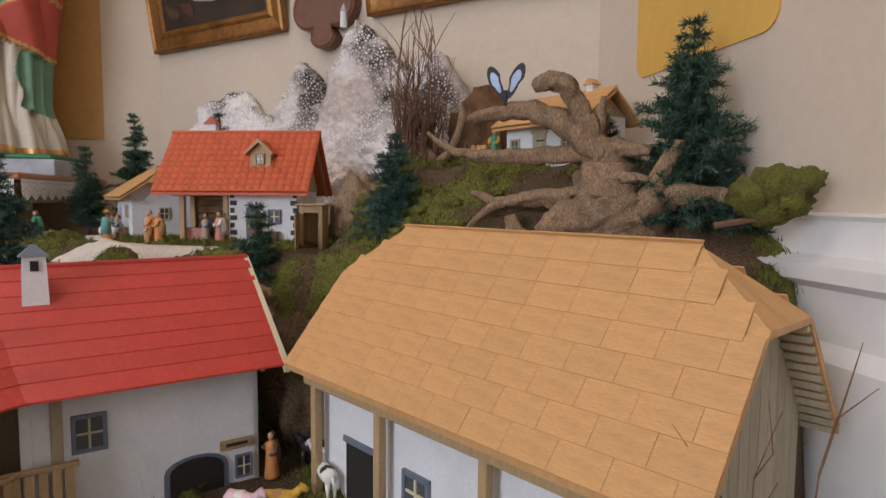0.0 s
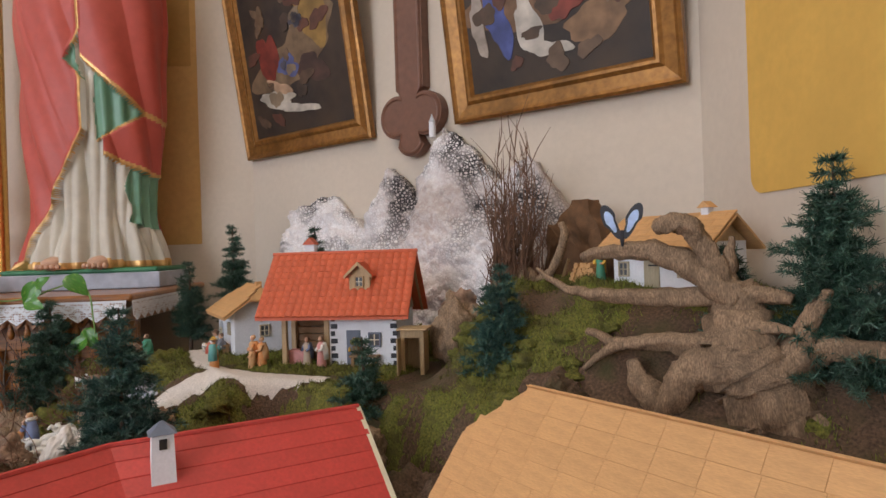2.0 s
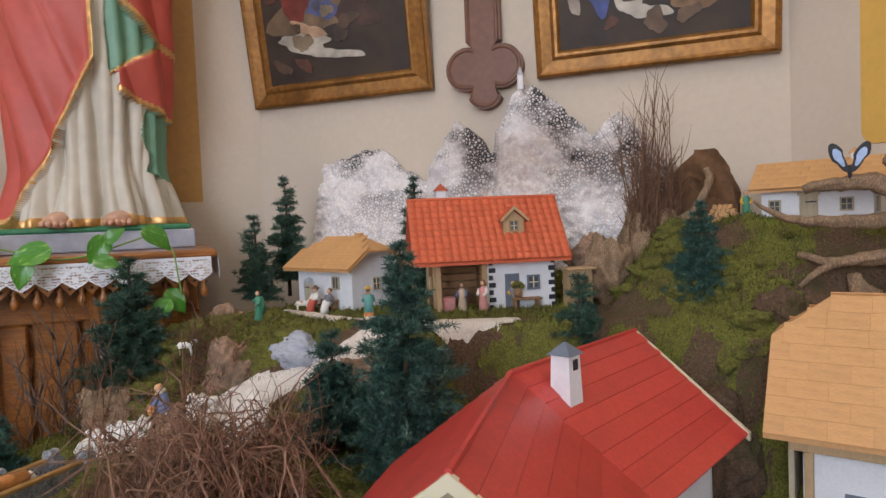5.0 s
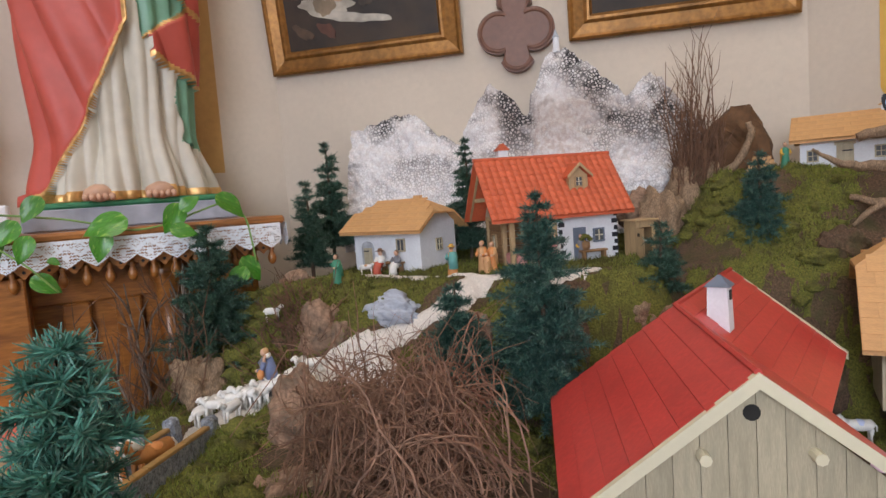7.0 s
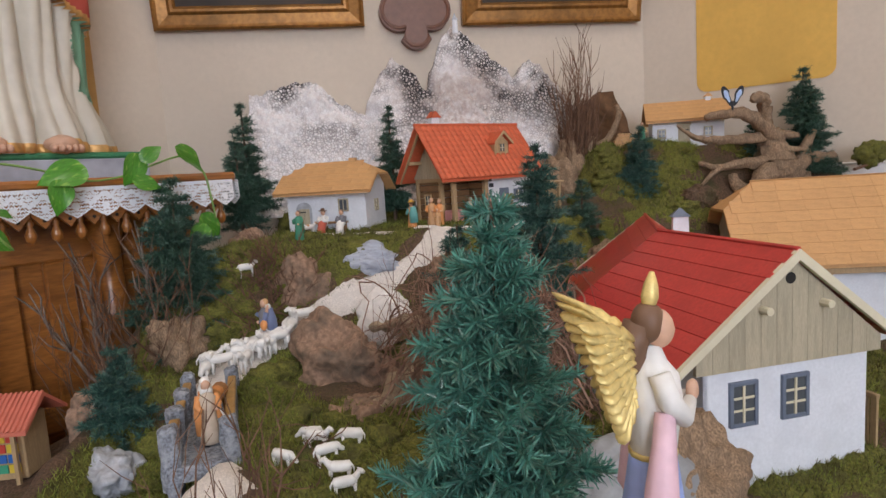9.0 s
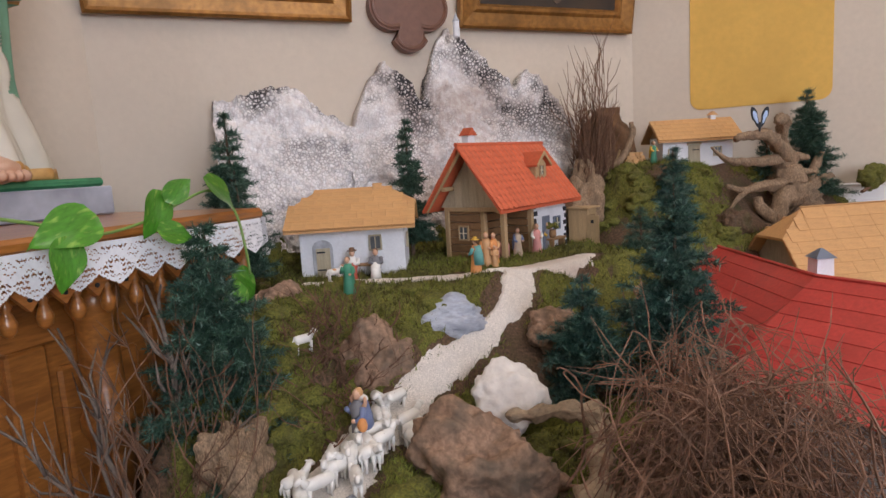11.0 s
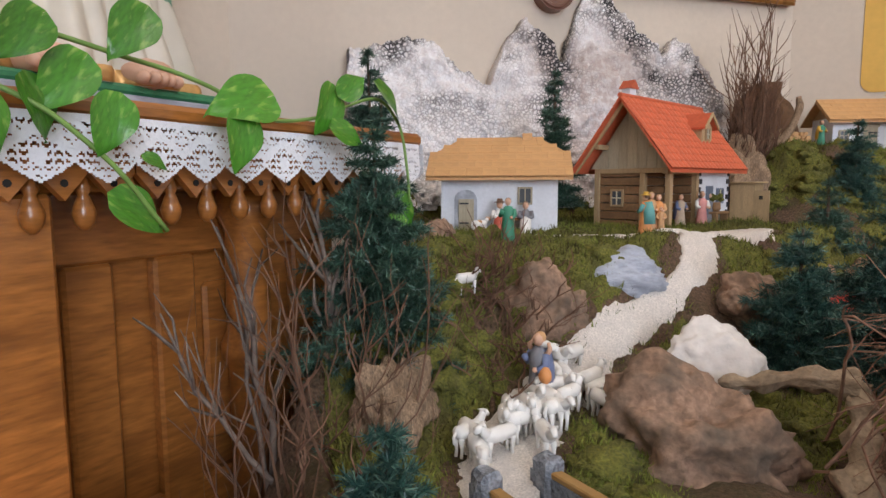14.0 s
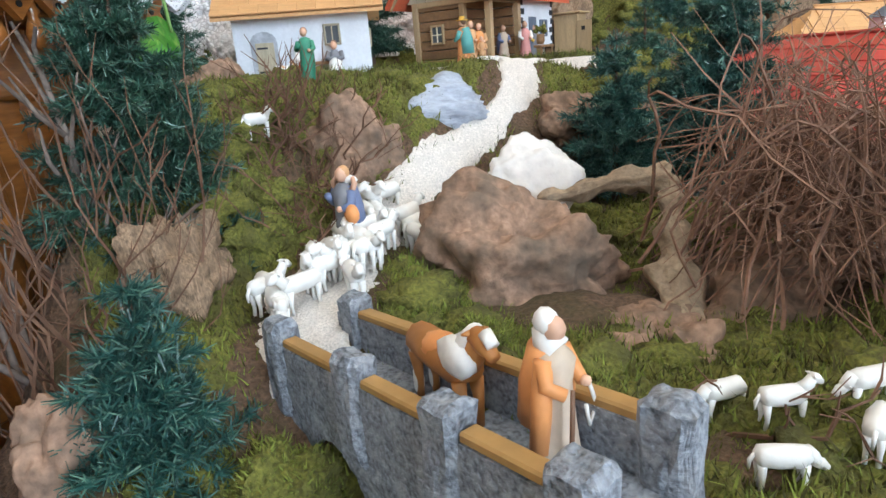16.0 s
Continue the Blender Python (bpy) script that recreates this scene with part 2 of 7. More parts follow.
def box(bm, lo, hi, bevel=0.0, m=None):
    """Adds a box from corner to corner, with chamfered edges."""
    lo, hi = Vector(lo), Vector(hi)
    got = bmesh.ops.create_cube(bm, size=1.0, matrix=Matrix.Translation((lo + hi) / 2) @ Matrix.Diagonal((*(hi - lo), 1)))
    vs = got["verts"]
    if bevel:
        es = list({e for v in vs for e in v.link_edges})
        vs = bmesh.ops.bevel(bm, geom=es, offset=bevel, segments=1, affect="EDGES")["verts"]
    if m is not None:
        bmesh.ops.transform(bm, matrix=m, verts=[v for v in vs if v.is_valid])
    return vs


def boxed(name, lo, hi, mat, parent=None, bevel=0.0, label="", m=None):
    bm = bmesh.new()
    box(bm, lo, hi, bevel, m)
    return part(name, bm, mat, parent, label)


def prism(bm, outline, lo, hi, axis="y"):
    """Adds a flat outline, given in two axes, pulled from lo to hi along the third."""
    def at(p, h):
        return {"x": (h, p[0], p[1]), "y": (p[0], h, p[1]), "z": (p[0], p[1], h)}[axis]
    a = [bm.verts.new(at(p, lo)) for p in outline]
    b = [bm.verts.new(at(p, hi)) for p in outline]
    n = len(outline)
    bm.faces.new(a)
    bm.faces.new(b[::-1])
    for i in range(n):
        bm.faces.new((a[i], b[i], b[(i + 1) % n], a[(i + 1) % n]))
    bmesh.ops.recalc_face_normals(bm, faces=bm.faces)


def tube(bm, line, radii, sides=6, flat=1.0, rough=0.0, seed=0, groove=0.0):
    """Adds a limb along a line of points, with a radius at each and, with groove, furrows along it."""
    pts = [Vector(p) for p in line]
    rings, rnd = [], random.Random(seed)
    furrow = [1 + groove * rnd.uniform(-1, 0.6) for _ in range(sides)]
    side = None
    for i, p in enumerate(pts):
        ahead = (pts[min(i + 1, len(pts) - 1)] - pts[max(i - 1, 0)]).normalized()
        if side is None:
            side = ahead.orthogonal().normalized()
        side = (side - ahead * side.dot(ahead)).normalized()
        up = ahead.cross(side)
        r = radii[i]
        ring = []
        for k in range(sides):
            a = 2 * math.pi * k / sides
            q = r * furrow[(k + i // 4) % sides] * (1 + rough * (rnd.random() - 0.5) * 2)
            ring.append(bm.verts.new(p + side * (q * math.cos(a)) + up * (q * flat * math.sin(a))))
        rings.append(ring)
    for a, b in zip(rings, rings[1:]):
        for k in range(sides):
            bm.faces.new((a[k], a[(k + 1) % sides], b[(k + 1) % sides], b[k]))
    bm.faces.new(rings[0][::-1])
    bm.faces.new(rings[-1])


def bend(points, steps):
    """A smooth line through the points."""
    p = [Vector(q) for q in points]
    p = [2 * p[0] - p[1], *p, 2 * p[-1] - p[-2]]
    out = []
    for i in range(1, len(p) - 2):
        for k in range(steps):
            t = k / steps
            a, b, c, d = p[i - 1 : i + 3]
            out.append(0.5 * (2 * b + (c - a) * t + (2 * a - 5 * b + 4 * c - d) * t * t + (3 * b - a - 3 * c + d) * t ** 3))
    out.append(p[-2])
    return out


def lump(bm, centre, size, seed=0, rough=0.35, scale=1.6, sub=3, flat_base=False, m=None, fine=0.12):
    """Adds an uneven stone-like lump."""
    vs = bmesh.ops.create_icosphere(bm, subdivisions=sub, radius=1.0)["verts"]
    off = Vector((seed * 7.3, seed * 3.1, seed * 1.7))
    for v in vs:
        n = noise.fractal(v.co * scale + off, 1.0, 2.0, 4) + fine * noise.fractal(v.co * scale * 4 + off, 0.7, 2.1, 4)
        c = v.co * (1 + rough * n)
        if flat_base and c.z < -0.5:
            c.z = -0.5
        v.co = Vector(c[i] * size[i] for i in range(3))
    mm = Matrix.Translation(centre) @ (m or Matrix())
    bmesh.ops.transform(bm, matrix=mm, verts=vs)
    return vs


def step(a, b, v):
    t = min(1.0, max(0.0, (v - a) / (b - a)))
    return t * t * (3 - 2 * t)


# ---- the ground of the little landscape ----
TABLE_CORNER, TABLE_TURN = Vector((-1.817, 1.125, 1.108)), radians(42)
TABLE_OUT = Vector((math.sin(TABLE_TURN), -math.cos(TABLE_TURN), 0))


def ground(x, y):
    """The height of the landscape at a place of the plan."""
    left = 0.650 + 0.072 * step(0.02, 0.40, y) + 0.026 * step(0.60, 0.85, y) + 0.197 * step(0.82, 1.08, y)
    yard = 0.620 + 0.315 * step(1.02, 1.20, y)
    east = step(-1.24, -1.06, x)
    z = left * (1 - east) + yard * east
    terrace = step(1.08, 1.13, y) * step(1.58, 1.50, y) * step(-1.80, -1.74, x) * step(-0.90, -0.96, x)
    z += 0.195 * step(1.18, 1.44, y) * step(-0.93, -0.74, x) * (1 - terrace)
    z += 0.07 * step(1.50, 1.60, y) * step(-0.74, -0.93, x)
    z -= 0.145 * math.exp(-((x + 1.875) / 0.085) ** 2 - ((y - 0.50) / 0.16) ** 2)
    z += 0.040 * math.exp(-((x + 1.735) / 0.065) ** 2 - ((y - 0.33) / 0.09) ** 2)
    z -= 0.5 * step(-0.01, 0.05, x) * step(0.86, 0.92, y)
    z -= 0.09 * step(-1.99, -2.08, x)
    bump = 0.024 * noise.fractal(Vector((x * 7, y * 7, 0.3)), 1.0, 2.0, 4)
    z = z + bump * (1 - 0.9 * terrace)
    z = z * (1 - terrace) + (0.943 + 0.1 * bump) * terrace
    beyond = -(Vector((x, y, 0)) - TABLE_CORNER).dot(TABLE_OUT)
    z -= 0.35 * step(-0.04, 0.06, beyond) * step(-1.74, -1.82, x)
    return z


def build_ground():
    x0, x1, y0, y1, n = -2.45, 0.55, -0.45, 1.74, 0.0165
    nx, ny = int((x1 - x0) / n), int((y1 - y0) / n)
    verts, faces = [], []
    for j in range(ny + 1):
        for i in range(nx + 1):
            x, y = x0 + i * n, y0 + j * n
            verts.append((x, y, ground(x, y)))
    w = nx + 1
    for j in range(ny):
        for i in range(nx):
            a = j * w + i
            faces.append((a, a + 1, a + 1 + w, a + w))
    rim = [i for i in range(w)] + [j * w + nx for j in range(1, ny + 1)] + [ny * w + i for i in range(nx - 1, -1, -1)] + [j * w for j in range(ny - 1, 0, -1)]
    low = len(verts)
    for k in rim:
        verts.append((verts[k][0], verts[k][1], 0.0))
    for k in range(len(rim)):
        b = (k + 1) % len(rim)
        faces.append((rim[k], low + k, low + b, rim[b]))
    ob = raw("ground", verts, faces, M["soil"], smooth=True)
    tagged(ob, "brown mossy landscape ground built up on a platform", "ground", kind="structure")


build_ground()


# ---- walls of the church ----
def wall_strip(name, a, b, z0, z1, thick, mat, label, out=1):
    """A wall from a to b in plan, thickened away from the room."""
    a, b = Vector((*a, 0)), Vector((*b, 0))
    along = (b - a).normalized()
    away = Vector((-along.y, along.x, 0)) * thick * out
    bm = bmesh.new()
    prism(bm, [(p.x, p.y) for p in (a, b, b + away, a + away)], z0, z1, "z")
    return tagged(part(name, bm, mat), label, "wall", kind="structure")


BACK_L, BACK_R = (-2.10, 1.755), (-0.44, 1.757)
S48 = (math.cos(radians(-48)), math.sin(radians(-48)))
RIGHT_END = (BACK_R[0] + 2.6 * S48[0], BACK_R[1] + 2.6 * S48[1])
S222 = (math.cos(radians(222)), math.sin(radians(222)))
LEFT_END = (BACK_L[0] + 2.2 * S222[0], BACK_L[1] + 2.2 * S222[1])
wall_strip("wall_north", BACK_L, BACK_R, 0, 4.6, 0.2, M["plaster"], "cream plastered apse wall behind the paintings")
wall_strip("wall_northeast", BACK_R, RIGHT_END, 0, 4.6, 0.2, M["plaster"], "cream plastered angled apse wall with an ochre panel")
wall_strip("wall_northwest", LEFT_END, BACK_L, 0, 4.6, 0.2, M["plaster"], "cream plastered angled apse wall with an ochre panel")
wall_strip("wall_east", RIGHT_END, (3.0, -5.0), 0, 4.6, 0.2, M["plaster"], "plain cream church wall")
wall_strip("wall_west", (-5.0, -5.0), LEFT_END, 0, 4.6, 0.2, M["plaster"], "plain cream church wall")
wall_strip("wall_south", (3.0, -5.0), (-5.0, -5.0), 0, 4.6, 0.2, M["plaster"], "plain cream church wall")
tagged(boxed("floor", (-5.4, -5.4, -0.1), (3.4, 2.2, 0), M["floor"]), "stone church floor", "floor", kind="structure")
tagged(boxed("ceiling", (-5.4, -5.4, 4.6), (3.4, 2.2, 4.7), M["ceiling"]), "pale church ceiling", "ceiling", kind="structure")


def wall_panel(name, start, along, s0, s1, z0, z1, r, mat, label, proud=0.003, inward=None):
    """A painted field on a wall with rounded lower corners."""
    line = []
    for k in range(7):
        a = math.pi + math.pi / 2 * k / 6
        line.append((s0 + r + r * math.cos(a), z0 + r + r * math.sin(a)))
    for k in range(7):
        a = 1.5 * math.pi + math.pi / 2 * k / 6
        line.append((s1 - r + r * math.cos(a), z0 + r + r * math.sin(a)))
    line += [(s1, z1), (s0, z1)]
    bm = bmesh.new()
    prism(bm, line, -proud, 0.0, "y")
    m = Matrix.Translation((*start, 0)) @ Matrix.Rotation(math.atan2(along[1], along[0]), 4, "Z")
    bmesh.ops.transform(bm, matrix=m, verts=bm.verts)
    return tagged(part(name, bm, mat), label, "wall panel", kind="structure")


wall_panel("trim", BACK_R, S48, 0.186, 0.594, 1.303, 3.6, 0.035, M["ochre"], "ochre yellow painted panel with rounded corners on the wall")
wall_panel("trim", LEFT_END, (-S222[0], -S222[1]), 1.72, 2.000, 1.265, 3.6, 0.002, M["ochre_tan"], "tan ochre painted panel on the wall")
# darker field laid over the upper part of the tan panel
wall_panel("trim", LEFT_END, (-S222[0], -S222[1]), 1.70, 1.978, 1.952, 3.6, 0.002, M["ochre_dark"], "darker ochre field on the upper part of the wall panel", 0.006)


# ---- mountains ----
def mountain(outline, span, base, thick, label, seed):
    """A jagged rock of painted plaster: peaks over a base line, each (along x, height, foot to the left, foot to the right)."""
    def top(x):
        tops = [h - h * (abs(x - c) / (wr if x > c else wl)) ** 1.3 for c, h, wl, wr in outline]
        crag = 0.014 * noise.fractal(Vector((x * 16, seed, 0)), 0.8, 2.0, 4)
        return max(tops) + crag

    def bulk(x):
        return max(h - h * (abs(x - c) / (1.7 * (wr if x > c else wl))) ** 1.3 for c, h, wl, wr in outline)

    x0, x1 = span
    nx, nz = 150, 90
    verts, faces = [], []
    for j in range(nz + 1):
        v = j / nz
        for i in range(nx + 1):
            x = x0 + (x1 - x0) * i / nx
            t = max(0.012, top(x)) * v
            bulge = thick * max(0.0, 1 - t / max(bulk(x), 0.05)) ** 0.9 + 0.004
            p = Vector((x * 9, t * 9, seed))
            n = noise.fractal(p * 1.6, 0.7, 2.1, 6)
            cr = noise.cell(p * 9) * 0.003
            ridge = abs(noise.noise(p * 0.8)) * 0.05
            verts.append((x + 0.010 * noise.noise(p * 2), base[1] - bulge - ridge * (1 - v) - 0.024 * n - cr, base[2] + t * (1 + 0.03 * n)))
    w = nx + 1
    for j in range(nz):
        for i in range(nx):
            a = j * w + i
            faces.append((a, a + 1, a + 1 + w, a + w))
    back = len(verts)
    for j in (0, nz):
        for i in range(nx + 1):
            q = verts[j * w + i]
            verts.append((q[0], base[1] + 0.012, q[2]))
    for i in range(nx):
        faces.append((nz * w + i, nz * w + i + 1, back + w + i + 1, back + w + i))
        faces.append((back + i + 1, back + i, back + w + i, back + w + i + 1))
    ob = raw("mountain", verts, faces, M["crag"], smooth=True)
    return tagged(ob, label, "mountain", "model mountains")


mountain([(-1.633, 0.431, 0.90, 0.345), (-1.735, 0.402, 0.135, 0.90)], (-1.830, -1.425), (0, 1.735, 0.98), 0.16, "whitewashed crumpled model mountain leaning on the wall", 3.1)
mountain([(-1.152, 0.590, 0.23, 0.48), (-1.369, 0.485, 0.205, 0.40), (-0.875, 0.468, 0.34, 0.30)], (-1.495, -0.715), (0, 1.735, 0.98), 0.16, "three-peaked white model mountain with black crevices", 8.4)


# ---- houses ----
def turned(x, y, z, degrees):
    return pose(x, y, z, 0, 0, degrees)


def gable_roof_slab(half_len, half_dep, eave, ridge, thick, hip=0.0, hip_drop=0.0):
    """The two slopes of a roof as plates, with half hips where hip is set. Local: x along the ridge, y across."""
    bm = bmesh.new()
    for s in (-1, 1):
        k = hip_drop / (ridge - eave) if hip else 0
        pts = [(-half_len, s * half_dep, eave), (half_len, s * half_dep, eave)]
        if hip:
            pts += [(half_len, s * half_dep * k, ridge - hip_drop), (half_len - hip, 0, ridge), (-half_len + hip, 0, ridge), (-half_len, s * half_dep * k, ridge - hip_drop)]
        else:
            pts += [(half_len, 0, ridge), (-half_len, 0, ridge)]
        up = [bm.verts.new(p) for p in pts]
        dn = [bm.verts.new((p[0], p[1], p[2] - thick)) for p in pts]
        bm.faces.new(up)
        bm.faces.new(dn[::-1])
        for i in range(len(pts)):
            bm.faces.new((up[i], dn[i], dn[(i + 1) % len(pts)], up[(i + 1) % len(pts)]))
    if hip:
        k = hip_drop / (ridge - eave)
        for e in (-1, 1):
            pts = [(e * half_len, -half_dep * k, ridge - hip_drop), (e * half_len, half_dep * k, ridge - hip_drop), (e * (half_len - hip), 0, ridge)]
            up = [bm.verts.new(p) for p in pts]
            dn = [bm.verts.new((p[0], p[1], p[2] - thick)) for p in pts]
            bm.faces.new(up)
            bm.faces.new(dn[::-1])
            for i in range(3):
                bm.faces.new((up[i], dn[i], dn[(i + 1) % 3], up[(i + 1) % 3]))
    bmesh.ops.recalc_face_normals(bm, faces=bm.faces)
    return bm


def shingled(parent, half_len, half_dep, eave, ridge, rows, width, mat, name="shingle", thick=0.003, hip=0.0, hip_drop=0.0, whole=False, seed=1, sides=(-1, 1)):
    """Lays rows of overlapping shingles on both slopes, each one a piece."""
    rnd = random.Random(seed)
    rise, run = ridge - eave, half_dep
    length = math.hypot(rise, run)
    slope = math.atan2(rise, run)
    meshes = {}
    for s in sides:
        for r in range(rows):
            lo = length * r / rows
            frac = (r + 1) / rows
            inset = 0.0
            if hip:
                start = 1 - hip_drop / rise
                inset = hip * max(0.0, (frac - start) / (1 - start))
            span = 2 * (half_len - inset)
            count = 1 if whole else max(1, round(span / width))
            w = span / count
            for c in range(count + (0 if whole or r % 2 else 1)):
                a = -span / 2 + (c - (0 if whole or r % 2 else 0.5)) * w
                b = min(a + w, span / 2)
                a = max(a, -span / 2)
                if b - a < 0.1 * w:
                    continue
                key = (round(b - a, 4), s)
                if key not in meshes:
                    bm = bmesh.new()
                    h = length / rows * 1.25
                    g = 0.0 if whole else 0.0001
                    box(bm, (-(b - a) / 2 + g, 0, 0), ((b - a) / 2 - g, h, thick), thick * 0.25)
                    me = bpy.data.meshes.new(name)
                    bm.to_mesh(me)
                    bm.free()
                    me.materials.append(mat)
                    meshes[key] = me
                tilt = slope - 0.030 + (0 if whole else rnd.uniform(-0.004, 0.004))
                y = half_dep - (lo - 0.003) * math.cos(slope)
                z = eave + (lo - 0.003) * math.sin(slope) + 0.0035
                m = Matrix.Translation(((a + b) / 2, s * y, z)) @ Matrix.Rotation(0 if s < 0 else math.pi, 4, "Z") @ Matrix.Rotation(tilt, 4, "X")
                piece(name, meshes[key], parent, m)


def wall_ring(h, x0, x1, y0, y1, z0, z1, t=0.006):
    """Four wall plates round a room, each a part."""
    for lo, hi in (((x0, y0, z0), (x1, y0 + t, z1)), ((x0, y1 - t, z0), (x1, y1, z1)), ((x0, y0 + t, z0), (x0 + t, y1 - t, z1)), ((x1 - t, y0 + t, z0), (x1, y1 - t, z1))):
        boxed("wall", lo, hi, M["house_white"], h)


def gable(bm, x, half, z0, z1, t=0.006):
    """A triangular board at x."""
    prism(bm, [(-half, z0), (half, z0), (0, z1)], x - t / 2, x + t / 2, "x")


def small_window(parent, m, w, h, frame_mat, sash_mat, bars=(1, 1), sill=True):
    """A window set on a wall; local x across, z up, y inwards."""
    win = new("window")
    win.parent = parent
    win.matrix_basis = m
    f = 0.13 * w
    bm = bmesh.new()
    box(bm, (-w / 2, -0.004, -h / 2), (-w / 2 + f, 0.002, h / 2), 0.0006)
    box(bm, (w / 2 - f, -0.004, -h / 2), (w / 2, 0.002, h / 2), 0.0006)
    box(bm, (-w / 2 + f, -0.004, h / 2 - f), (w / 2 - f, 0.002, h / 2), 0.0006)
    box(bm, (-w / 2 + f, -0.004, -h / 2), (w / 2 - f, 0.002, -h / 2 + f), 0.0006)
    part("window_frame", bm, frame_mat, win)
    boxed("pane", (-w / 2 + f, -0.0014, -h / 2 + f), (w / 2 - f, -0.0008, h / 2 - f), M["pane"], win)
    bm = bmesh.new()
    b = 0.07 * w
    for k in range(bars[0]):
        x = (-w / 2 + f) + (w - 2 * f) * (k + 1) / (bars[0] + 1)
        box(bm, (x - b / 2, -0.0034, -h / 2 + f), (x + b / 2, -0.0014, h / 2 - f))
    for k in range(bars[1]):
        z = (-h / 2 + f) + (h - 2 * f) * (k + 1) / (bars[1] + 1)
        box(bm, (-w / 2 + f, -0.0030, z - b / 2), (w / 2 - f, -0.0016, z + b / 2))
    part("sash_bar", bm, sash_mat, win)
    return win


M["pane"] = material("dark_pane", (0.10, 0.11, 0.12), 0.15, grain=0.2, size=30, bump=0)

UPPER = 0.945


def log_house():
    h = thing("log_house", turned(-1.19, 1.354, 0.945, 27), "log and white plaster model house with orange tiled roof", "model house", "model houses")
    e, r = 0.125, 0.268
    # body: x along the ridge, front at -y
    bm = bmesh.new()
    box(bm, (-0.02, -0.085, 0), (0.15, -0.079, e))
    box(bm, (0.144, -0.079, 0), (0.15, 0.085, e))
    box(bm, (-0.13, 0.079, 0), (0.144, 0.085, e))
    part("wall", bm, M["house_white"], h, "white plastered wall")
    for k in range(7):
        boxed("log", (-0.13, -0.018, k * e / 7 + 0.0006), (-0.122, 0.079, (k + 1) * e / 7 - 0.0006), M["log"], h, 0.0014)
        boxed("log", (-0.122, -0.018, k * e / 7 + 0.0006), (-0.02, -0.012, (k + 1) * e / 7 - 0.0006), M["log"], h, 0.0014)
        boxed("log", (-0.026, -0.079, k * e / 7 + 0.0006), (-0.020, -0.018, (k + 1) * e / 7 - 0.0006), M["log"], h, 0.0014)
    for x, y in ((-0.13, -0.085), (-0.13, -0.030), (-0.022, -0.089), (-0.133, 0.074)):
        boxed("post", (x - 0.002, y, 0), (x + 0.010, y + 0.012, e), M["pine"], h, 0.001)
    boxed("beam", (-0.15, -0.088, e - 0.012), (-0.02, -0.076, e), M["pine"], h, 0.001)
    boxed("beam", (-0.134, -0.076, e - 0.010), (-0.122, 0.085, e), M["pine"], h, 0.001)
    for x in (-0.128, 0.147):
        n = 9
        for k in range(n):
            a, b = -0.098 + 0.196 * k / n, -0.098 + 0.196 * (k + 1) / n
            za, zb = (r - 0.010 - e) * (1 - abs(a) / 0.098) + e, (r - 0.010 - e) * (1 - abs(b) / 0.098) + e
            bm = bmesh.new()
            line = [(a + 0.0004, e), (b - 0.0004, e), (b - 0.0004, max(zb, e + 1e-4)), (a + 0.0004, max(za, e + 1e-4))]
            if a < 0 < b:
                line = [(a + 0.0004, e), (b - 0.0004, e), (b - 0.0004, zb), (0, r - 0.010), (a + 0.0004, za)]
            prism(bm, line, x - 0.003, x + 0.003, "x")
            part("board", bm, M["greyboard"], h)
    for s in (-1, 1):
        for x in (-0.172, 0.168):
            bm = bmesh.new()
            prism(bm, [(s * 0.110, e - 0.012), (s * 0.110, e - 0.002), (0, r - 0.004), (0, r - 0.018)], x, x + 0.005, "x")
            part("verge_board", bm, M["pine"], h)
        boxed("purlin", (-0.168, s * 0.060 - 0.005, 0.165), (-0.128, s * 0.060 + 0.005, 0.175), M["pine"], h, 0.001)
    roof = part("roof", gable_roof_slab(0.185, 0.112, e - 0.004, r, 0.006), M["orange_tile"], h, "orange tiled roof")
    bm = bmesh.new()
    tile_mesh(bm, 0.0092, 0.0195)
    me = bpy.data.meshes.new("tile")
    bm.to_mesh(me)
    bm.free()
    me.materials.append(M["orange_tile"])
    slope = math.atan2(r - e, 0.112)
    length = math.hypot(r - e, 0.112)
    rows, cols = 10, 20
    for s in (-1, 1):
        if s > 0:
            continue
        for i in range(rows):
            for j in range(cols):
                d = length * i / rows
                m = Matrix.Translation((-0.185 + (j + 0.5) * 0.37 / cols, s * (0.114 - d * math.cos(slope)), e - 0.002 + d * math.sin(slope))) @ Matrix.Rotation(slope - 0.06, 4, "X")
                piece("tile", me, roof, m)
    tube_bm = bmesh.new()
    tube(tube_bm, [(-0.186, 0, r + 0.001), (0.186, 0, r + 0.001)], [0.005, 0.005], 8)
    part("ridge_cap", tube_bm, M["orange_tile"], h)
    # dormer
    bm = bmesh.new()
    prism(bm, [(0.035, 0.178), (0.085, 0.178), (0.085, 0.215), (0.060, 0.236), (0.035, 0.215)], -0.070, -0.012, "y")
    d = part("dormer", bm, M["pine"], h, "pale wooden dormer with a small window")
    bm = bmesh.new()
    prism(bm, [(0.027, 0.209), (0.060, 0.240), (0.093, 0.209), (0.093, 0.214), (0.060, 0.246), (0.027, 0.214)], -0.080, -0.004, "y")
    part("roof", bm, M["orange_tile"], d)
    for s in (-1, 1):
        bm = bmesh.new()
        prism(bm, [(0.060 + s * 0.034, 0.208), (0.060 + s * 0.034, 0.215), (0.060, 0.247), (0.060, 0.238)], -0.083, -0.080, "y")
        part("verge_board", bm, M["pine"], d)
    small_window(h, pose(0.060, -0.0705, 0.200), 0.022, 0.026, M["pine"], M["cream"])
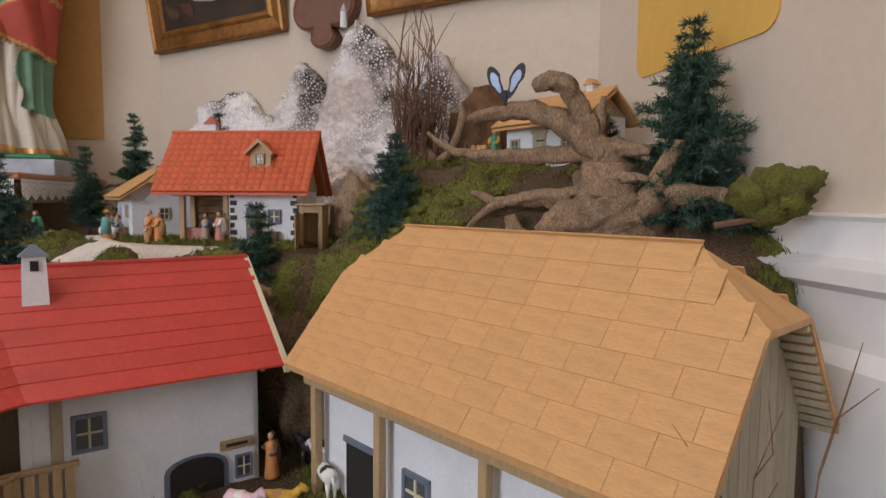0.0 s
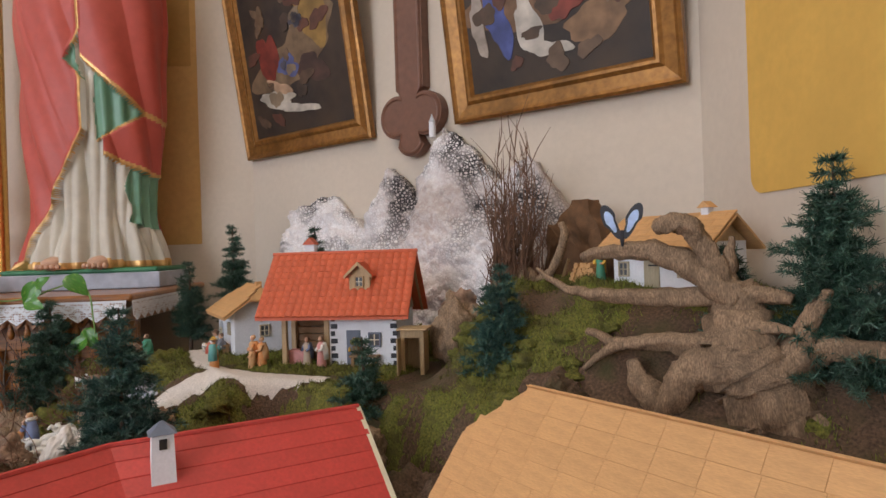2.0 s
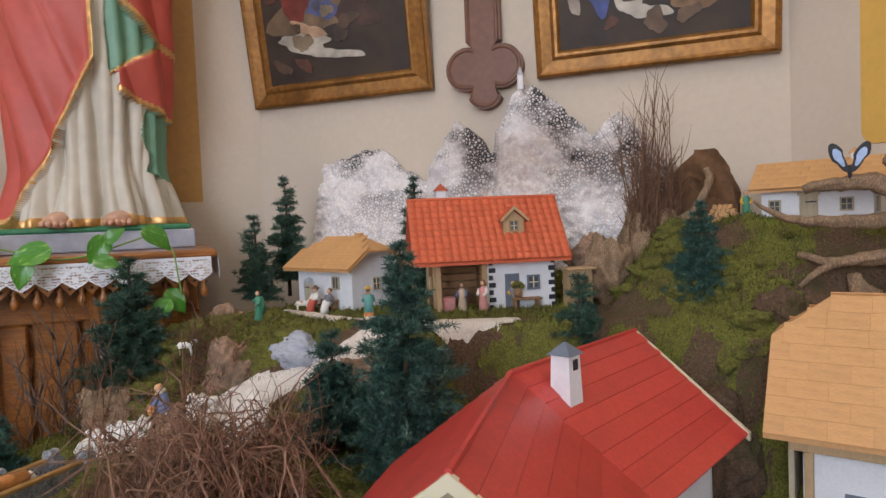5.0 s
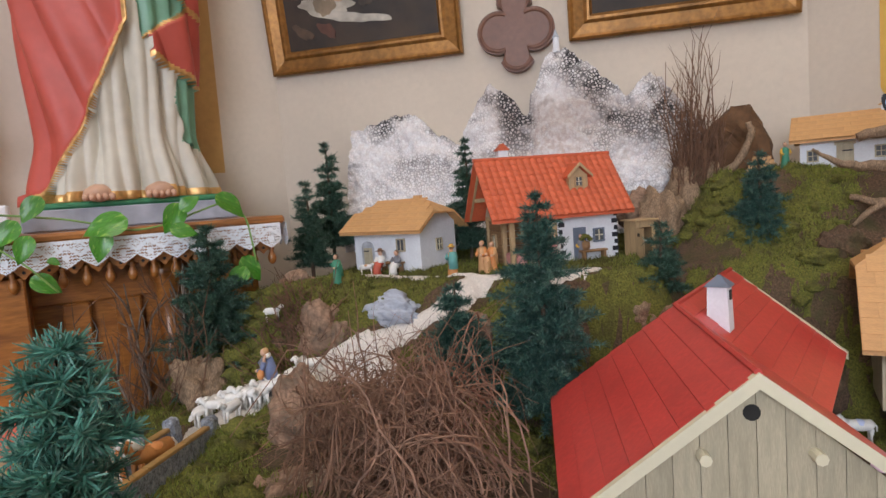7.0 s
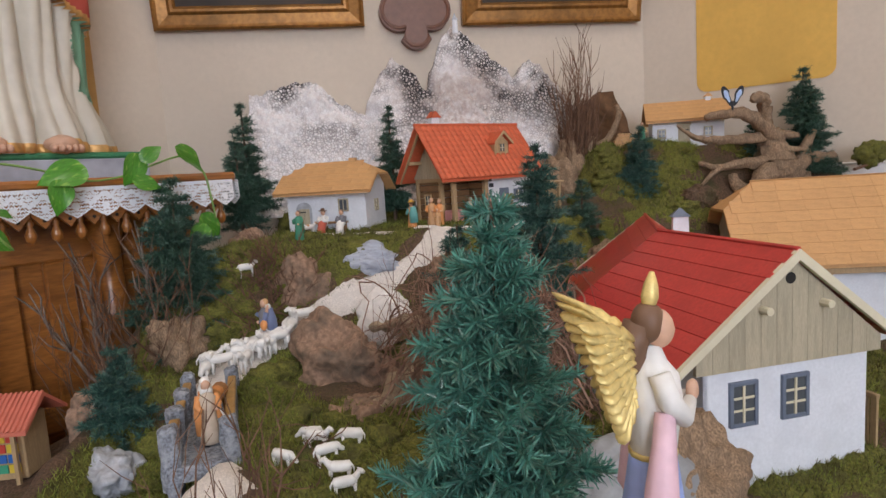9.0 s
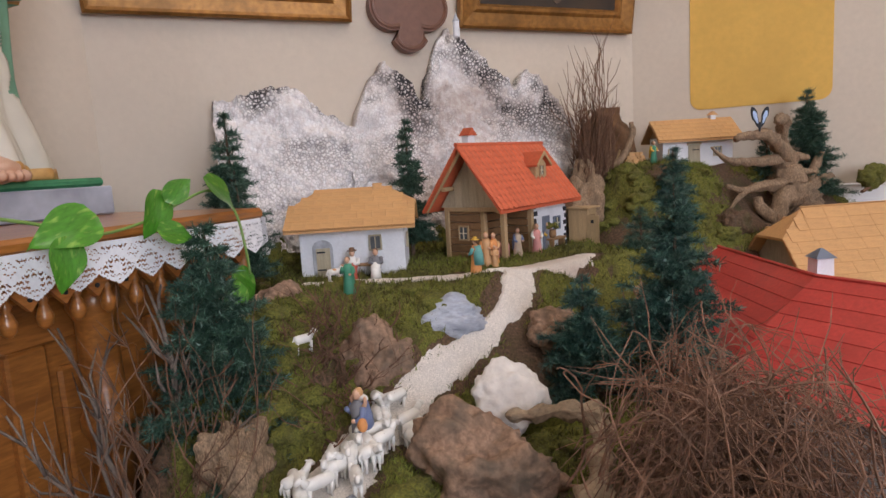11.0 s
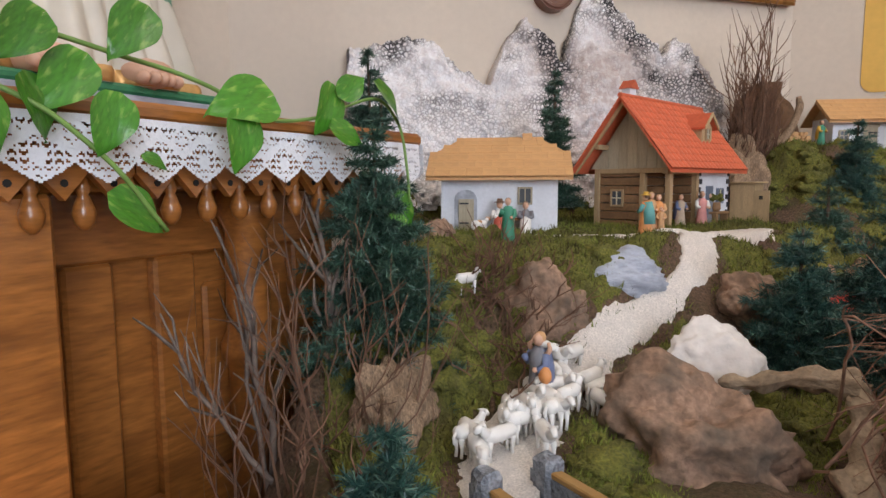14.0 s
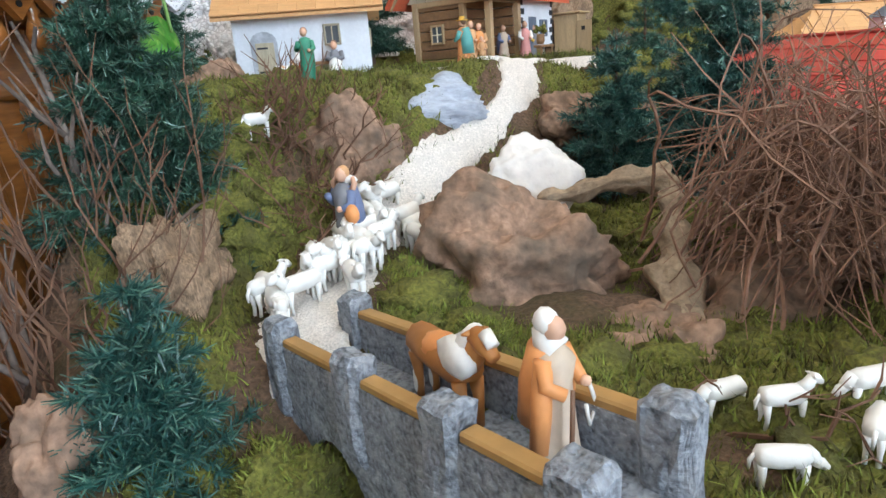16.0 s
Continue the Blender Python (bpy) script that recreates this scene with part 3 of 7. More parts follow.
    # door, windows, black corner stones
    # a slate plate on the wall draws the shaded doorway
    boxed("door", (0.030, -0.0875, 0), (0.064, -0.085, 0.088), M["slate"], h, 0.0005, "open doorway, its dark inside a flat slate plate")
    small_window(h, pose(0.098, -0.087, 0.066), 0.030, 0.034, M["slate"], M["cream"])
    small_window(h, pose(-0.131, 0.032, 0.064, 0, 0, -90), 0.030, 0.036, M["pine"], M["cream"])
    for k in range(7):
        w = 0.016 if k % 2 else 0.010
        z = 0.006 + k * 0.0172
        boxed("corner_stone", (-0.008, -0.0872, z), (-0.008 + w, -0.085, z + 0.011), M["black"], h, 0.0006)
        boxed("corner_stone", (0.1515 - w, -0.0872, z), (0.1515, -0.085, z + 0.011), M["black"], h, 0.0006)
    # chimney
    c = part("chimney", chimney_bm(0.026, 0.020, 0.24, 0.292), M["house_white"], h)
    c.matrix_basis = pose(-0.098, 0.03, 0)
    bm = bmesh.new()
    prism(bm, [(-0.018, 0.292), (0.018, 0.292), (0.0, 0.310)], -0.014, 0.014, "y")
    part("cap", bm, M["orange_tile"], c)


def tile_mesh(bm, half, length):
    """A curved roof tile."""
    n = 4
    rows = []
    for y in (0.0, length):
        rows.append([bm.verts.new((half * (2 * k / n - 1), y, 0.0032 * math.sin(math.pi * k / n) + 0.001)) for k in range(n + 1)])
    low = [bm.verts.new((half * (2 * k / n - 1), 0, 0.0032 * math.sin(math.pi * k / n) - 0.0012)) for k in range(n + 1)]
    for k in range(n):
        bm.faces.new((rows[0][k], rows[0][k + 1], rows[1][k + 1], rows[1][k]))
        bm.faces.new((low[k], low[k + 1], rows[0][k + 1], rows[0][k]))


def chimney_bm(w, d, z0, z1):
    bm = bmesh.new()
    box(bm, (-w / 2, -d / 2, z0), (w / 2, d / 2, z1), 0.001)
    return bm


def farm_house():
    """The small white house with a shingled half-hipped roof."""
    h = thing("farm_house", turned(-1.572, 1.362, 0.945, -23), "small white model farmhouse with a pale shingled half-hipped roof", "model house", "model houses")
    e, r, hl, hd = 0.107, 0.182, 0.138, 0.108
    wall_ring(h, -0.112, 0.112, -0.078, 0.078, 0, e + 0.018)
    for x in (-0.109, 0.109):
        bm = bmesh.new()
        prism(bm, [(-0.072, e + 0.018), (0.072, e + 0.018), (0.035, r - 0.028), (-0.035, r - 0.028)], x - 0.003, x + 0.003, "x")
        part("gable_wall", bm, M["house_white"], h)
    roof = part("roof", gable_roof_slab(hl, hd, e, r, 0.005, 0.05, 0.030), M["shingle"], h, "pale wooden shingle roof")
    shingled(roof, hl, hd, e, r, 5, 0.031, M["shingle"], hip=0.05, hip_drop=0.030, sides=(-1,), seed=3)
    c = part("chimney", chimney_bm(0.020, 0.016, r - 0.012, r + 0.014), M["shingle"], h)
    c.matrix_basis = pose(0.055, 0, 0)
    bm = bmesh.new()
    line = [(-0.022, 0), (0.022, 0), (0.022, 0.066)] + [(0.022 * math.cos(a), 0.066 + 0.018 * math.sin(a)) for a in [math.pi * k / 8 for k in range(1, 8)]] + [(-0.022, 0.066)]
    prism(bm, line, -0.0805, -0.078, "y")
    m = pose(-0.064, 0, 0)
    bmesh.ops.transform(bm, matrix=m, verts=bm.verts)
    part("door_arch", bm, M["stone_grey"], h)
    d = boxed("door", (-0.078, -0.0825, 0), (-0.048, -0.0805, 0.066), M["greyboard"], h, 0.0005, "grey plank door with black hinges")
    for z in (0.018, 0.056):
        boxed("hinge", (-0.076, -0.0835, z), (-0.058, -0.0825, z + 0.003), M["black"], d)
    small_window(h, pose(0.050, -0.079, 0.072), 0.028, 0.034, M["greyboard"], M["greyboard"], (1, 0))
    small_window(h, pose(0.1125, 0.0, 0.066, 0, 0, 90), 0.026, 0.032, M["greyboard"], M["cream"])


def hill_house():
    """The white house on the upper slope."""
    h = thing("hill_house", turned(-0.432, 1.505, 1.112, -22), "white model cottage with pale shingled roof on the slope", "model house", "model houses")
    e, r, hl, hd = 0.090, 0.150, 0.130, 0.080
    wall_ring(h, -0.108, 0.108, -0.056, 0.056, -0.02, e + 0.012)
    for x in (-0.106, 0.106):
        bm = bmesh.new()
        gable(bm, x, 0.054, e + 0.012, r - 0.010)
        part("gable_board", bm, M["pine"], h)
    roof = part("roof", gable_roof_slab(hl, hd, e, r, 0.005), M["shingle"], h, "pale wooden shingle roof")
    shingled(roof, hl, hd, e, r, 5, 0.030, M["shingle"], sides=(-1,), seed=5)
    d = boxed("door", (-0.030, -0.0585, 0.0), (0.006, -0.056, 0.074), M["greyboard"], h, 0.0005, "brown plank door with black hinges")
    for z in (0.015, 0.058):
        boxed("hinge", (-0.018, -0.0592, z), (0.004, -0.0585, z + 0.003), M["black"], d)
    boxed("lintel", (-0.034, -0.0595, 0.074), (0.010, -0.056, 0.082), M["greyboard"], h, 0.0005)
    for x in (-0.080, 0.060):
        small_window(h, pose(x, -0.057, 0.052), 0.026, 0.030, M["greyboard"], M["greyboard"])
    small_window(h, pose(0.1085, 0.0, 0.050, 0, 0, 90), 0.028, 0.034, M["greyboard"], M["cream"])
    c = part("chimney", chimney_bm(0.016, 0.016, r - 0.01, r + 0.014), M["house_white"], h)
    c.matrix_basis = pose(0.07, 0.0, 0)
    bm = bmesh.new()
    prism(bm, [(-0.014, r + 0.014), (0.014, r + 0.014), (0.0, r + 0.026)], -0.012, 0.012, "y")
    part("cap", bm, M["shingle"], c)


def red_house():
    """The large bent house with the red roof: two wings that meet at a blunt angle."""
    base = 0.60
    h = thing("red_roofed_house", pose(0, 0, base), "bent white model smithy with red boarded roof and plank gable", "model house", "model houses")
    near, knee, far = Vector((-0.956, 0.358, 0)), Vector((-0.979, 0.690, 0)), Vector((-0.828, 1.030, 0))
    da, db = (knee - near).normalized(), (far - knee).normalized()
    la, lb = Vector((-da.y, da.x, 0)), Vector((-db.y, db.x, 0))
    lm = (la + lb).normalized()
    lm = lm / lm.dot(la)
    e, r, hd = 0.203, 0.352, 0.186

    def across(off, cut_near=0.0, cut_far=0.0):
        return near + da * cut_near + la * off, knee + lm * off, far - db * cut_far + lb * off

    def slab(bm, lower, upper, z0, z1, t):
        """A sloping board between two edges."""
        q = [lower[0] + Vector((0, 0, z0)), lower[1] + Vector((0, 0, z0)), upper[1] + Vector((0, 0, z1)), upper[0] + Vector((0, 0, z1))]
        up = [bm.verts.new(p) for p in q]
        dn = [bm.verts.new(p - Vector((0, 0, t))) for p in q]
        bm.faces.new(up)
        bm.faces.new(dn[::-1])
        for k in range(4):
            bm.faces.new((up[k], dn[k], dn[(k + 1) % 4], up[(k + 1) % 4]))
        bmesh.ops.recalc_face_normals(bm, faces=bm.faces)

    roof = new("roof")
    roof.parent = h
    rows = 8
    for s in (-1, 1):
        for k in range(rows):
            f0, f1 = k / rows, min(1.0, (k + 1.12) / rows)
            a, b = across(s * hd * (1 - f0)), across(s * hd * (1 - f1))
            z0, z1 = e + (r - e) * f0, e + (r - e) * f1
            for w in (0, 1):
                bm = bmesh.new()
                slab(bm, (a[w], a[w + 1]), (b[w], b[w + 1]), z0 + 0.0028, z1 + 0.001, 0.0030)
                part("roof_board", bm, M["red_tile"], roof)
    for w in (0, 1):
        bm = bmesh.new()
        g = across(0)
        tube(bm, [g[w] + Vector((0, 0, r + 0.001)), g[w + 1] + Vector((0, 0, r + 0.001))], [0.004, 0.004], 6)
        part("ridge_cap", bm, M["red_tile"], roof)

    def upright(bm, p, q, z0, z1, t):
        d = (q - p).normalized()
        n = Vector((-d.y, d.x, 0)) * t
        prism(bm, [(v.x, v.y) for v in (p, q, q + n, p + n)], z0, z1, "z")

    wl, wr = across(0.138, 0.018, 0.03), across(-0.138, 0.018, 0.03)
    for p, q, z1 in ((wl[1], wl[0], 0.235), (wl[2], wl[1], 0.235), (wr[1] + db * 0.005, wr[2], 0.235), (wr[2], wl[2], 0.20), (wl[0], wr[0], 0.195)):
        bm = bmesh.new()
        upright(bm, p, q, -0.03, z1, 0.007)
        part("wall", bm, M["house_white"], h)

    def wing(p, d):
        return Matrix.Translation(p) @ Matrix.Rotation(math.atan2(d.y, d.x), 4, "Z")

    ga, gb = wing(near, da), wing(knee, db)
    for m, x in ((ga, 0.014), (gb, (far - knee).length - 0.026)):
        n, gh = 12, 0.154
        for k in range(n):
            a, b = -gh + 2 * gh * k / n, -gh + 2 * gh * (k + 1) / n
            z = lambda y: 0.212 + (r - 0.012 - 0.212) * (1 - abs(y) / gh)
            bm = bmesh.new()
            prism(bm, [(a + 0.0003, 0.190), (b - 0.0003, 0.190), (b - 0.0003, z(b)), (a + 0.0003, z(a))], x - 0.004, x + 0.003, "x")
            bmesh.ops.transform(bm, matrix=m, verts=bm.verts)
            part("gable_board", bm, M["greyboard"], h)
    for m, x in ((ga, -0.003), (gb, (far - knee).length - 0.005)):
        for s in (-1, 1):
            bm = bmesh.new()
            prism(bm, [(s * 0.188, e - 0.010), (s * 0.188, e + 0.0035), (0, r + 0.0015), (0, r - 0.014)], x, x + 0.008, "x")
            bmesh.ops.transform(bm, matrix=m, verts=bm.verts)
            part("verge_board", bm, M["cream"], h)
    c = part("chimney", taper_bm(0.034, 0.028, 0.27, 0.372), M["house_white"], h, "white chimney with a dark cap")
    c.matrix_basis = pose(-0.911, 0.730, 0, 0, 0, 66)
    bm = bmesh.new()
    bmesh.ops.create_cone(bm, cap_ends=True, segments=4, radius1=0.026, radius2=0.003, depth=0.016, matrix=Matrix.Translation((0, 0, 0.380)) @ Matrix.Rotation(radians(45), 4, "Z"))
    part("cap", bm, M["slate"], c)
    boxed("flue", (-0.005, -0.0165, 0.352), (0.005, -0.0135, 0.366), M["dark"], c)

    def onto(m, ob):
        ob.matrix_basis = m @ ob.matrix_basis
        return ob

    for y in (0.075, -0.011):
        small_window(h, ga @ pose(0.017, y, 0.139, 0, 0, -90), 0.046, 0.066, M["slate"], M["cream"], (1, 2))
    bm = bmesh.new()
    tube(bm, [(0.0085, 0.004, 0.312), (0.0100, 0.004, 0.312)], [0.008, 0.008], 12)
    onto(ga, part("vent_hole", bm, M["dark"], h))
    for y in (0.05, -0.05):
        bm = bmesh.new()
        tube(bm, [(-0.006, y, 0.272), (0.012, y, 0.272)], [0.006, 0.006], 8)
        onto(ga, part("purlin_end", bm, M["cream"], h))
    # the far wing's side with the smithy door
    w = 0.138
    small_window(h, gb @ pose(0.115, -w - 0.001, 0.140), 0.042, 0.052, M["slate"], M["greyboard"], (1, 1))
    # the inner plate paints the dark of the doorway onto the wall
    for name, mat, k, dy in (("door_arch", "slate", 1.0, 0.0035), ("door", "dark", 0.84, 0.0045)):
        bm = bmesh.new()
        hw = 0.045 * k
        line = [(0.25 - hw, -0.02), (0.25 + hw, -0.02), (0.25 + hw, 0.055)] + [(0.25 + hw * math.cos(a), 0.055 + 0.022 * k * math.sin(a)) for a in [math.pi * q / 8 for q in range(1, 8)]] + [(0.25 - hw, 0.055)]
        prism(bm, line, -w - dy, -w, "y")
        onto(gb, part(name, bm, M[mat], h, "open arched smithy doorway with its inner dark painted flat" if name == "door" else ""))
    small_window(h, gb @ pose(0.318, -w - 0.001, 0.045), 0.026, 0.036, M["slate"], M["cream"])
    sign = onto(gb, boxed("sign", (0.283, -w - 0.004, 0.074), (0.333, -w, 0.089), M["pine"], h, 0.001, "small wooden sign board"))
    bm = bmesh.new()
    box(bm, (0.292, -w - 0.0048, 0.079), (0.324, -w - 0.004, 0.084))
    part("writing_bar", bm, M["black"], sign)
    # gallery
    for m, x, mat in ((gb, 0.078, "greyboard"), (gb, 0.045, "house_white"), (gb, 0.0, "house_white"), (ga, 0.20, "house_white"), (ga, 0.06, "greyboard")):
        onto(m, boxed("post", (x - 0.007, -w - 0.004, -0.02), (x + 0.007, -w + 0.008, 0.225), M[mat], h, 0.001))
    onto(ga, boxed("porch_wall", (0.02, -0.06, -0.02), (0.33, -0.054, 0.235), M["greyboard"], h))
    onto(gb, boxed("porch_wall", (0.0, -0.06, -0.02), (0.085, -0.054, 0.235), M["greyboard"], h))
    onto(gb, boxed("handrail", (-0.03, -w - 0.030, 0.108), (0.10, -w - 0.022, 0.115), M["pine"], h, 0.001))
    for k in range(9):
        x = -0.026 + k * 0.0145
        onto(gb, boxed("baluster", (x - 0.005, -w - 0.028, 0.02), (x + 0.005, -w - 0.024, 0.108), M["pine"], h))
    onto(ga, boxed("handrail", (0.02, -w - 0.030, 0.108), (0.28, -w - 0.022, 0.115), M["pine"], h, 0.001))
    for k in range(18):
        x = 0.026 + k * 0.0145
        onto(ga, boxed("baluster", (x - 0.005, -w - 0.028, 0.02), (x + 0.005, -w - 0.024, 0.108), M["pine"], h))


def taper_bm(a, b, z0, z1):
    bm = bmesh.new()
    lo = [bm.verts.new((sx * a / 2, sy * a / 2, z0)) for sx, sy in ((-1, -1), (1, -1), (1, 1), (-1, 1))]
    hi = [bm.verts.new((sx * b / 2, sy * b / 2, z1)) for sx, sy in ((-1, -1), (1, -1), (1, 1), (-1, 1))]
    bm.faces.new(lo[::-1])
    bm.faces.new(hi)
    for i in range(4):
        bm.faces.new((lo[i], lo[(i + 1) % 4], hi[(i + 1) % 4], hi[i]))
    return bm


def barn():
    """The large barn with the pale half-hipped roof."""
    h = thing("barn", turned(-0.299, 0.998, 0.60, -16.7), "white model barn with a large pale shingled half-hipped roof", "model house", "model houses")
    e, r, hl, hd, hip, drop = 0.213, 0.409, 0.31, 0.160, 0.082, 0.062
    wall_ring(h, -0.26, 0.26, -0.125, 0.125, 0, 0.20, 0.008)
    boxed("beam", (-0.275, -0.150, 0.190), (0.275, -0.138, 0.204), M["pine"], h, 0.001)
    boxed("beam", (-0.275, -0.128, 0.200), (0.275, -0.114, 0.222), M["log"], h, 0.001)
    for x in (-0.25, -0.10, 0.08, 0.25):
        boxed("post", (x - 0.006, -0.150, 0), (x + 0.006, -0.138, 0.19), M["pine"], h, 0.001)
    for x in (-0.275, 0.275):
        n = 12
        for k in range(n):
            a, b = -0.132 + 0.264 * k / n, -0.132 + 0.264 * (k + 1) / n
            def z_at(y):
                return min(r - drop - 0.006, e - 0.012 + (r - e) * (1 - abs(y) / hd))
            bm = bmesh.new()
            prism(bm, [(a + 0.0005, 0.10), (b - 0.0005, 0.10), (b - 0.0005, z_at(b)), (a + 0.0005, z_at(a))], x - 0.004, x + 0.004, "x")
            part("gable_board", bm, M["greyboard"], h)
    roof = part("roof", gable_roof_slab(hl, hd, e, r, 0.007, hip, drop), M["shingle"], h, "large pale wooden shingle roof")
    shingled(roof, hl, hd, e, r, 8, 0.058, M["shingle"], hip=hip, hip_drop=drop, seed=9, thick=0.0016)
    for k in range(12):
        y = e + (r - drop - e) * (k + 0.5) / 12
        d = hd * (1 - (y - e) / (r - e))
        boxed("rafter_end", (hl - 0.034, d - 0.008, y - 0.010), (hl - 0.002, d + 0.0, y - 0.004), M["greyboard"], h)
    # no opening is cut: a near-black plate draws the shaded inside
    boxed("door", (-0.20, -0.1275, 0), (-0.14, -0.125, 0.12), M["dark"], h, 0.0005, "open barn doorway with its inner dark painted flat")
    boxed("door_frame", (-0.206, -0.1285, 0.12), (-0.134, -0.125, 0.128), M["slate"], h)
    small_window(h, pose(-0.05, -0.126, 0.10), 0.05, 0.05, M["slate"], M["cream"])


log_house()
farm_house()
hill_house()
red_house()
barn()


# ---- fir trees of tinsel ----
def fir(x, y, base, tip, radius, mat, label, seed, density=1.0, needle=0.013):
    rnd = np.random.default_rng(seed)
    high = tip - base
    t = thing("fir_tree", pose(x, y, base), label, "tree", "fir trees")
    bm = bmesh.new()
    tube(bm, [(0, 0, -0.02), (0.002, 0, high * 0.5), (0, 0, high * 0.97)], [0.006, 0.004, 0.0015], 6)
    part("trunk", bm, M["bark"], t)
    twigs = []
    levels = max(7, int(high / 0.020))
    for i in range(levels):
        f = (i + 0.3) / levels
        z = high * (0.08 + 0.90 * f)
        r = radius * (1 - f) ** 0.8 * rnd.uniform(0.8, 1.12) + 0.006
        for k in range(int(5 + 4 * (1 - f))):
            a = rnd.uniform(0, 2 * math.pi)
            rr = r * rnd.uniform(0.65, 1.1)
            up = rnd.uniform(-0.05, 0.45)
            twigs.append((z, a, rr, up))
            if rr > 0.035:
                for s in (-0.55, 0.55):
                    twigs.append((z + up * rr * 0.4, a + s, rr * 0.7, up))
    verts, faces = [], []
    for z, a, rr, up in twigs:
        n = int((12 + rr * 1500) * density)
        u = rnd.uniform(0.08, 1, n)
        d = np.array([math.cos(a), math.sin(a), up])
        p = np.array([0, 0, z]) + u[:, None] * rr * d + rnd.normal(0, 0.0012, (n, 3))
        p[:, 2] += -0.10 * rr * u * u
        w = rnd.normal(0, 1, (n, 3)) + 0.9 * d
        w /= np.linalg.norm(w, axis=1)[:, None]
        ln = needle * rnd.uniform(0.6, 1.15, n)
        side = np.cross(w, rnd.normal(0, 1, (n, 3)))
        side /= np.linalg.norm(side, axis=1)[:, None] + 1e-9
        wd = needle * 0.055
        k0 = len(verts)
        quad = np.stack([p - side * wd, p + side * wd, p + w * ln[:, None] + side * wd * 0.5, p + w * ln[:, None] - side * wd * 0.5], 1)
        verts.extend(quad.reshape(-1, 3).tolist())
        faces.extend((k0 + np.arange(n)[:, None] * 4 + np.arange(4)[None, :]).tolist())
    # about a quarter of the needles get the painted highlight colour
    pale = (rnd.random(len(faces)) < 0.24).astype(int).tolist()
    raw("crown", verts, faces, [mat, M["needle_glint"]], t, indices=pale)
    return t


NB, ND, NT = M["needle_blue"], M["needle"], M["needle_teal"]
fir(-1.178, 0.80, 0.72, 1.143, 0.130, NB, "tall dark bluish tinsel fir behind the red roof", 1, 1.5)
fir(-0.94, 1.155, 0.88, 1.052, 0.060, ND, "small dark tinsel fir before the log house", 2, 1.5)
fir(-0.703, 1.296, 0.94, 1.191, 0.085, NB, "dark tinsel fir on the slope", 3, 1.5)
fir(-0.158, 1.315, 0.98, 1.343, 0.115, ND, "large dark green tinsel fir beside the root", 4, 1.4)
fir(-1.822, 1.466, 0.98, 1.325, 0.080, ND, "dark tinsel fir before the mountains", 5, 1.3)
fir(-1.825, 1.314, 0.95, 1.21, 0.065, ND, "dark tinsel fir beside the altar table", 6, 1.4)
fir(-1.406, 1.451, 0.96, 1.299, 0.070, ND, "dark tinsel fir behind the farmhouse", 7, 1.3)
fir(-1.905, 0.960, 0.72, 1.120, 0.145, ND, "dark tinsel fir beside the altar table", 8, 2.0)
fir(-1.95, 0.68, 0.60, 0.845, 0.085, NB, "bluish tinsel fir beside the bridge", 9, 2.0)
fir(-1.448, 0.092, 0.66, 1.074, 0.135, NT, "teal tinsel fir behind the angel", 10, 2.6, 0.015)
fir(-0.302, 1.335, 1.05, 1.215, 0.045, ND, "small dark tinsel fir behind the root", 12, 1.5)
fir(-1.336, 0.843, 0.76, 0.984, 0.090, NB, "small bluish tinsel fir", 11, 1.6)


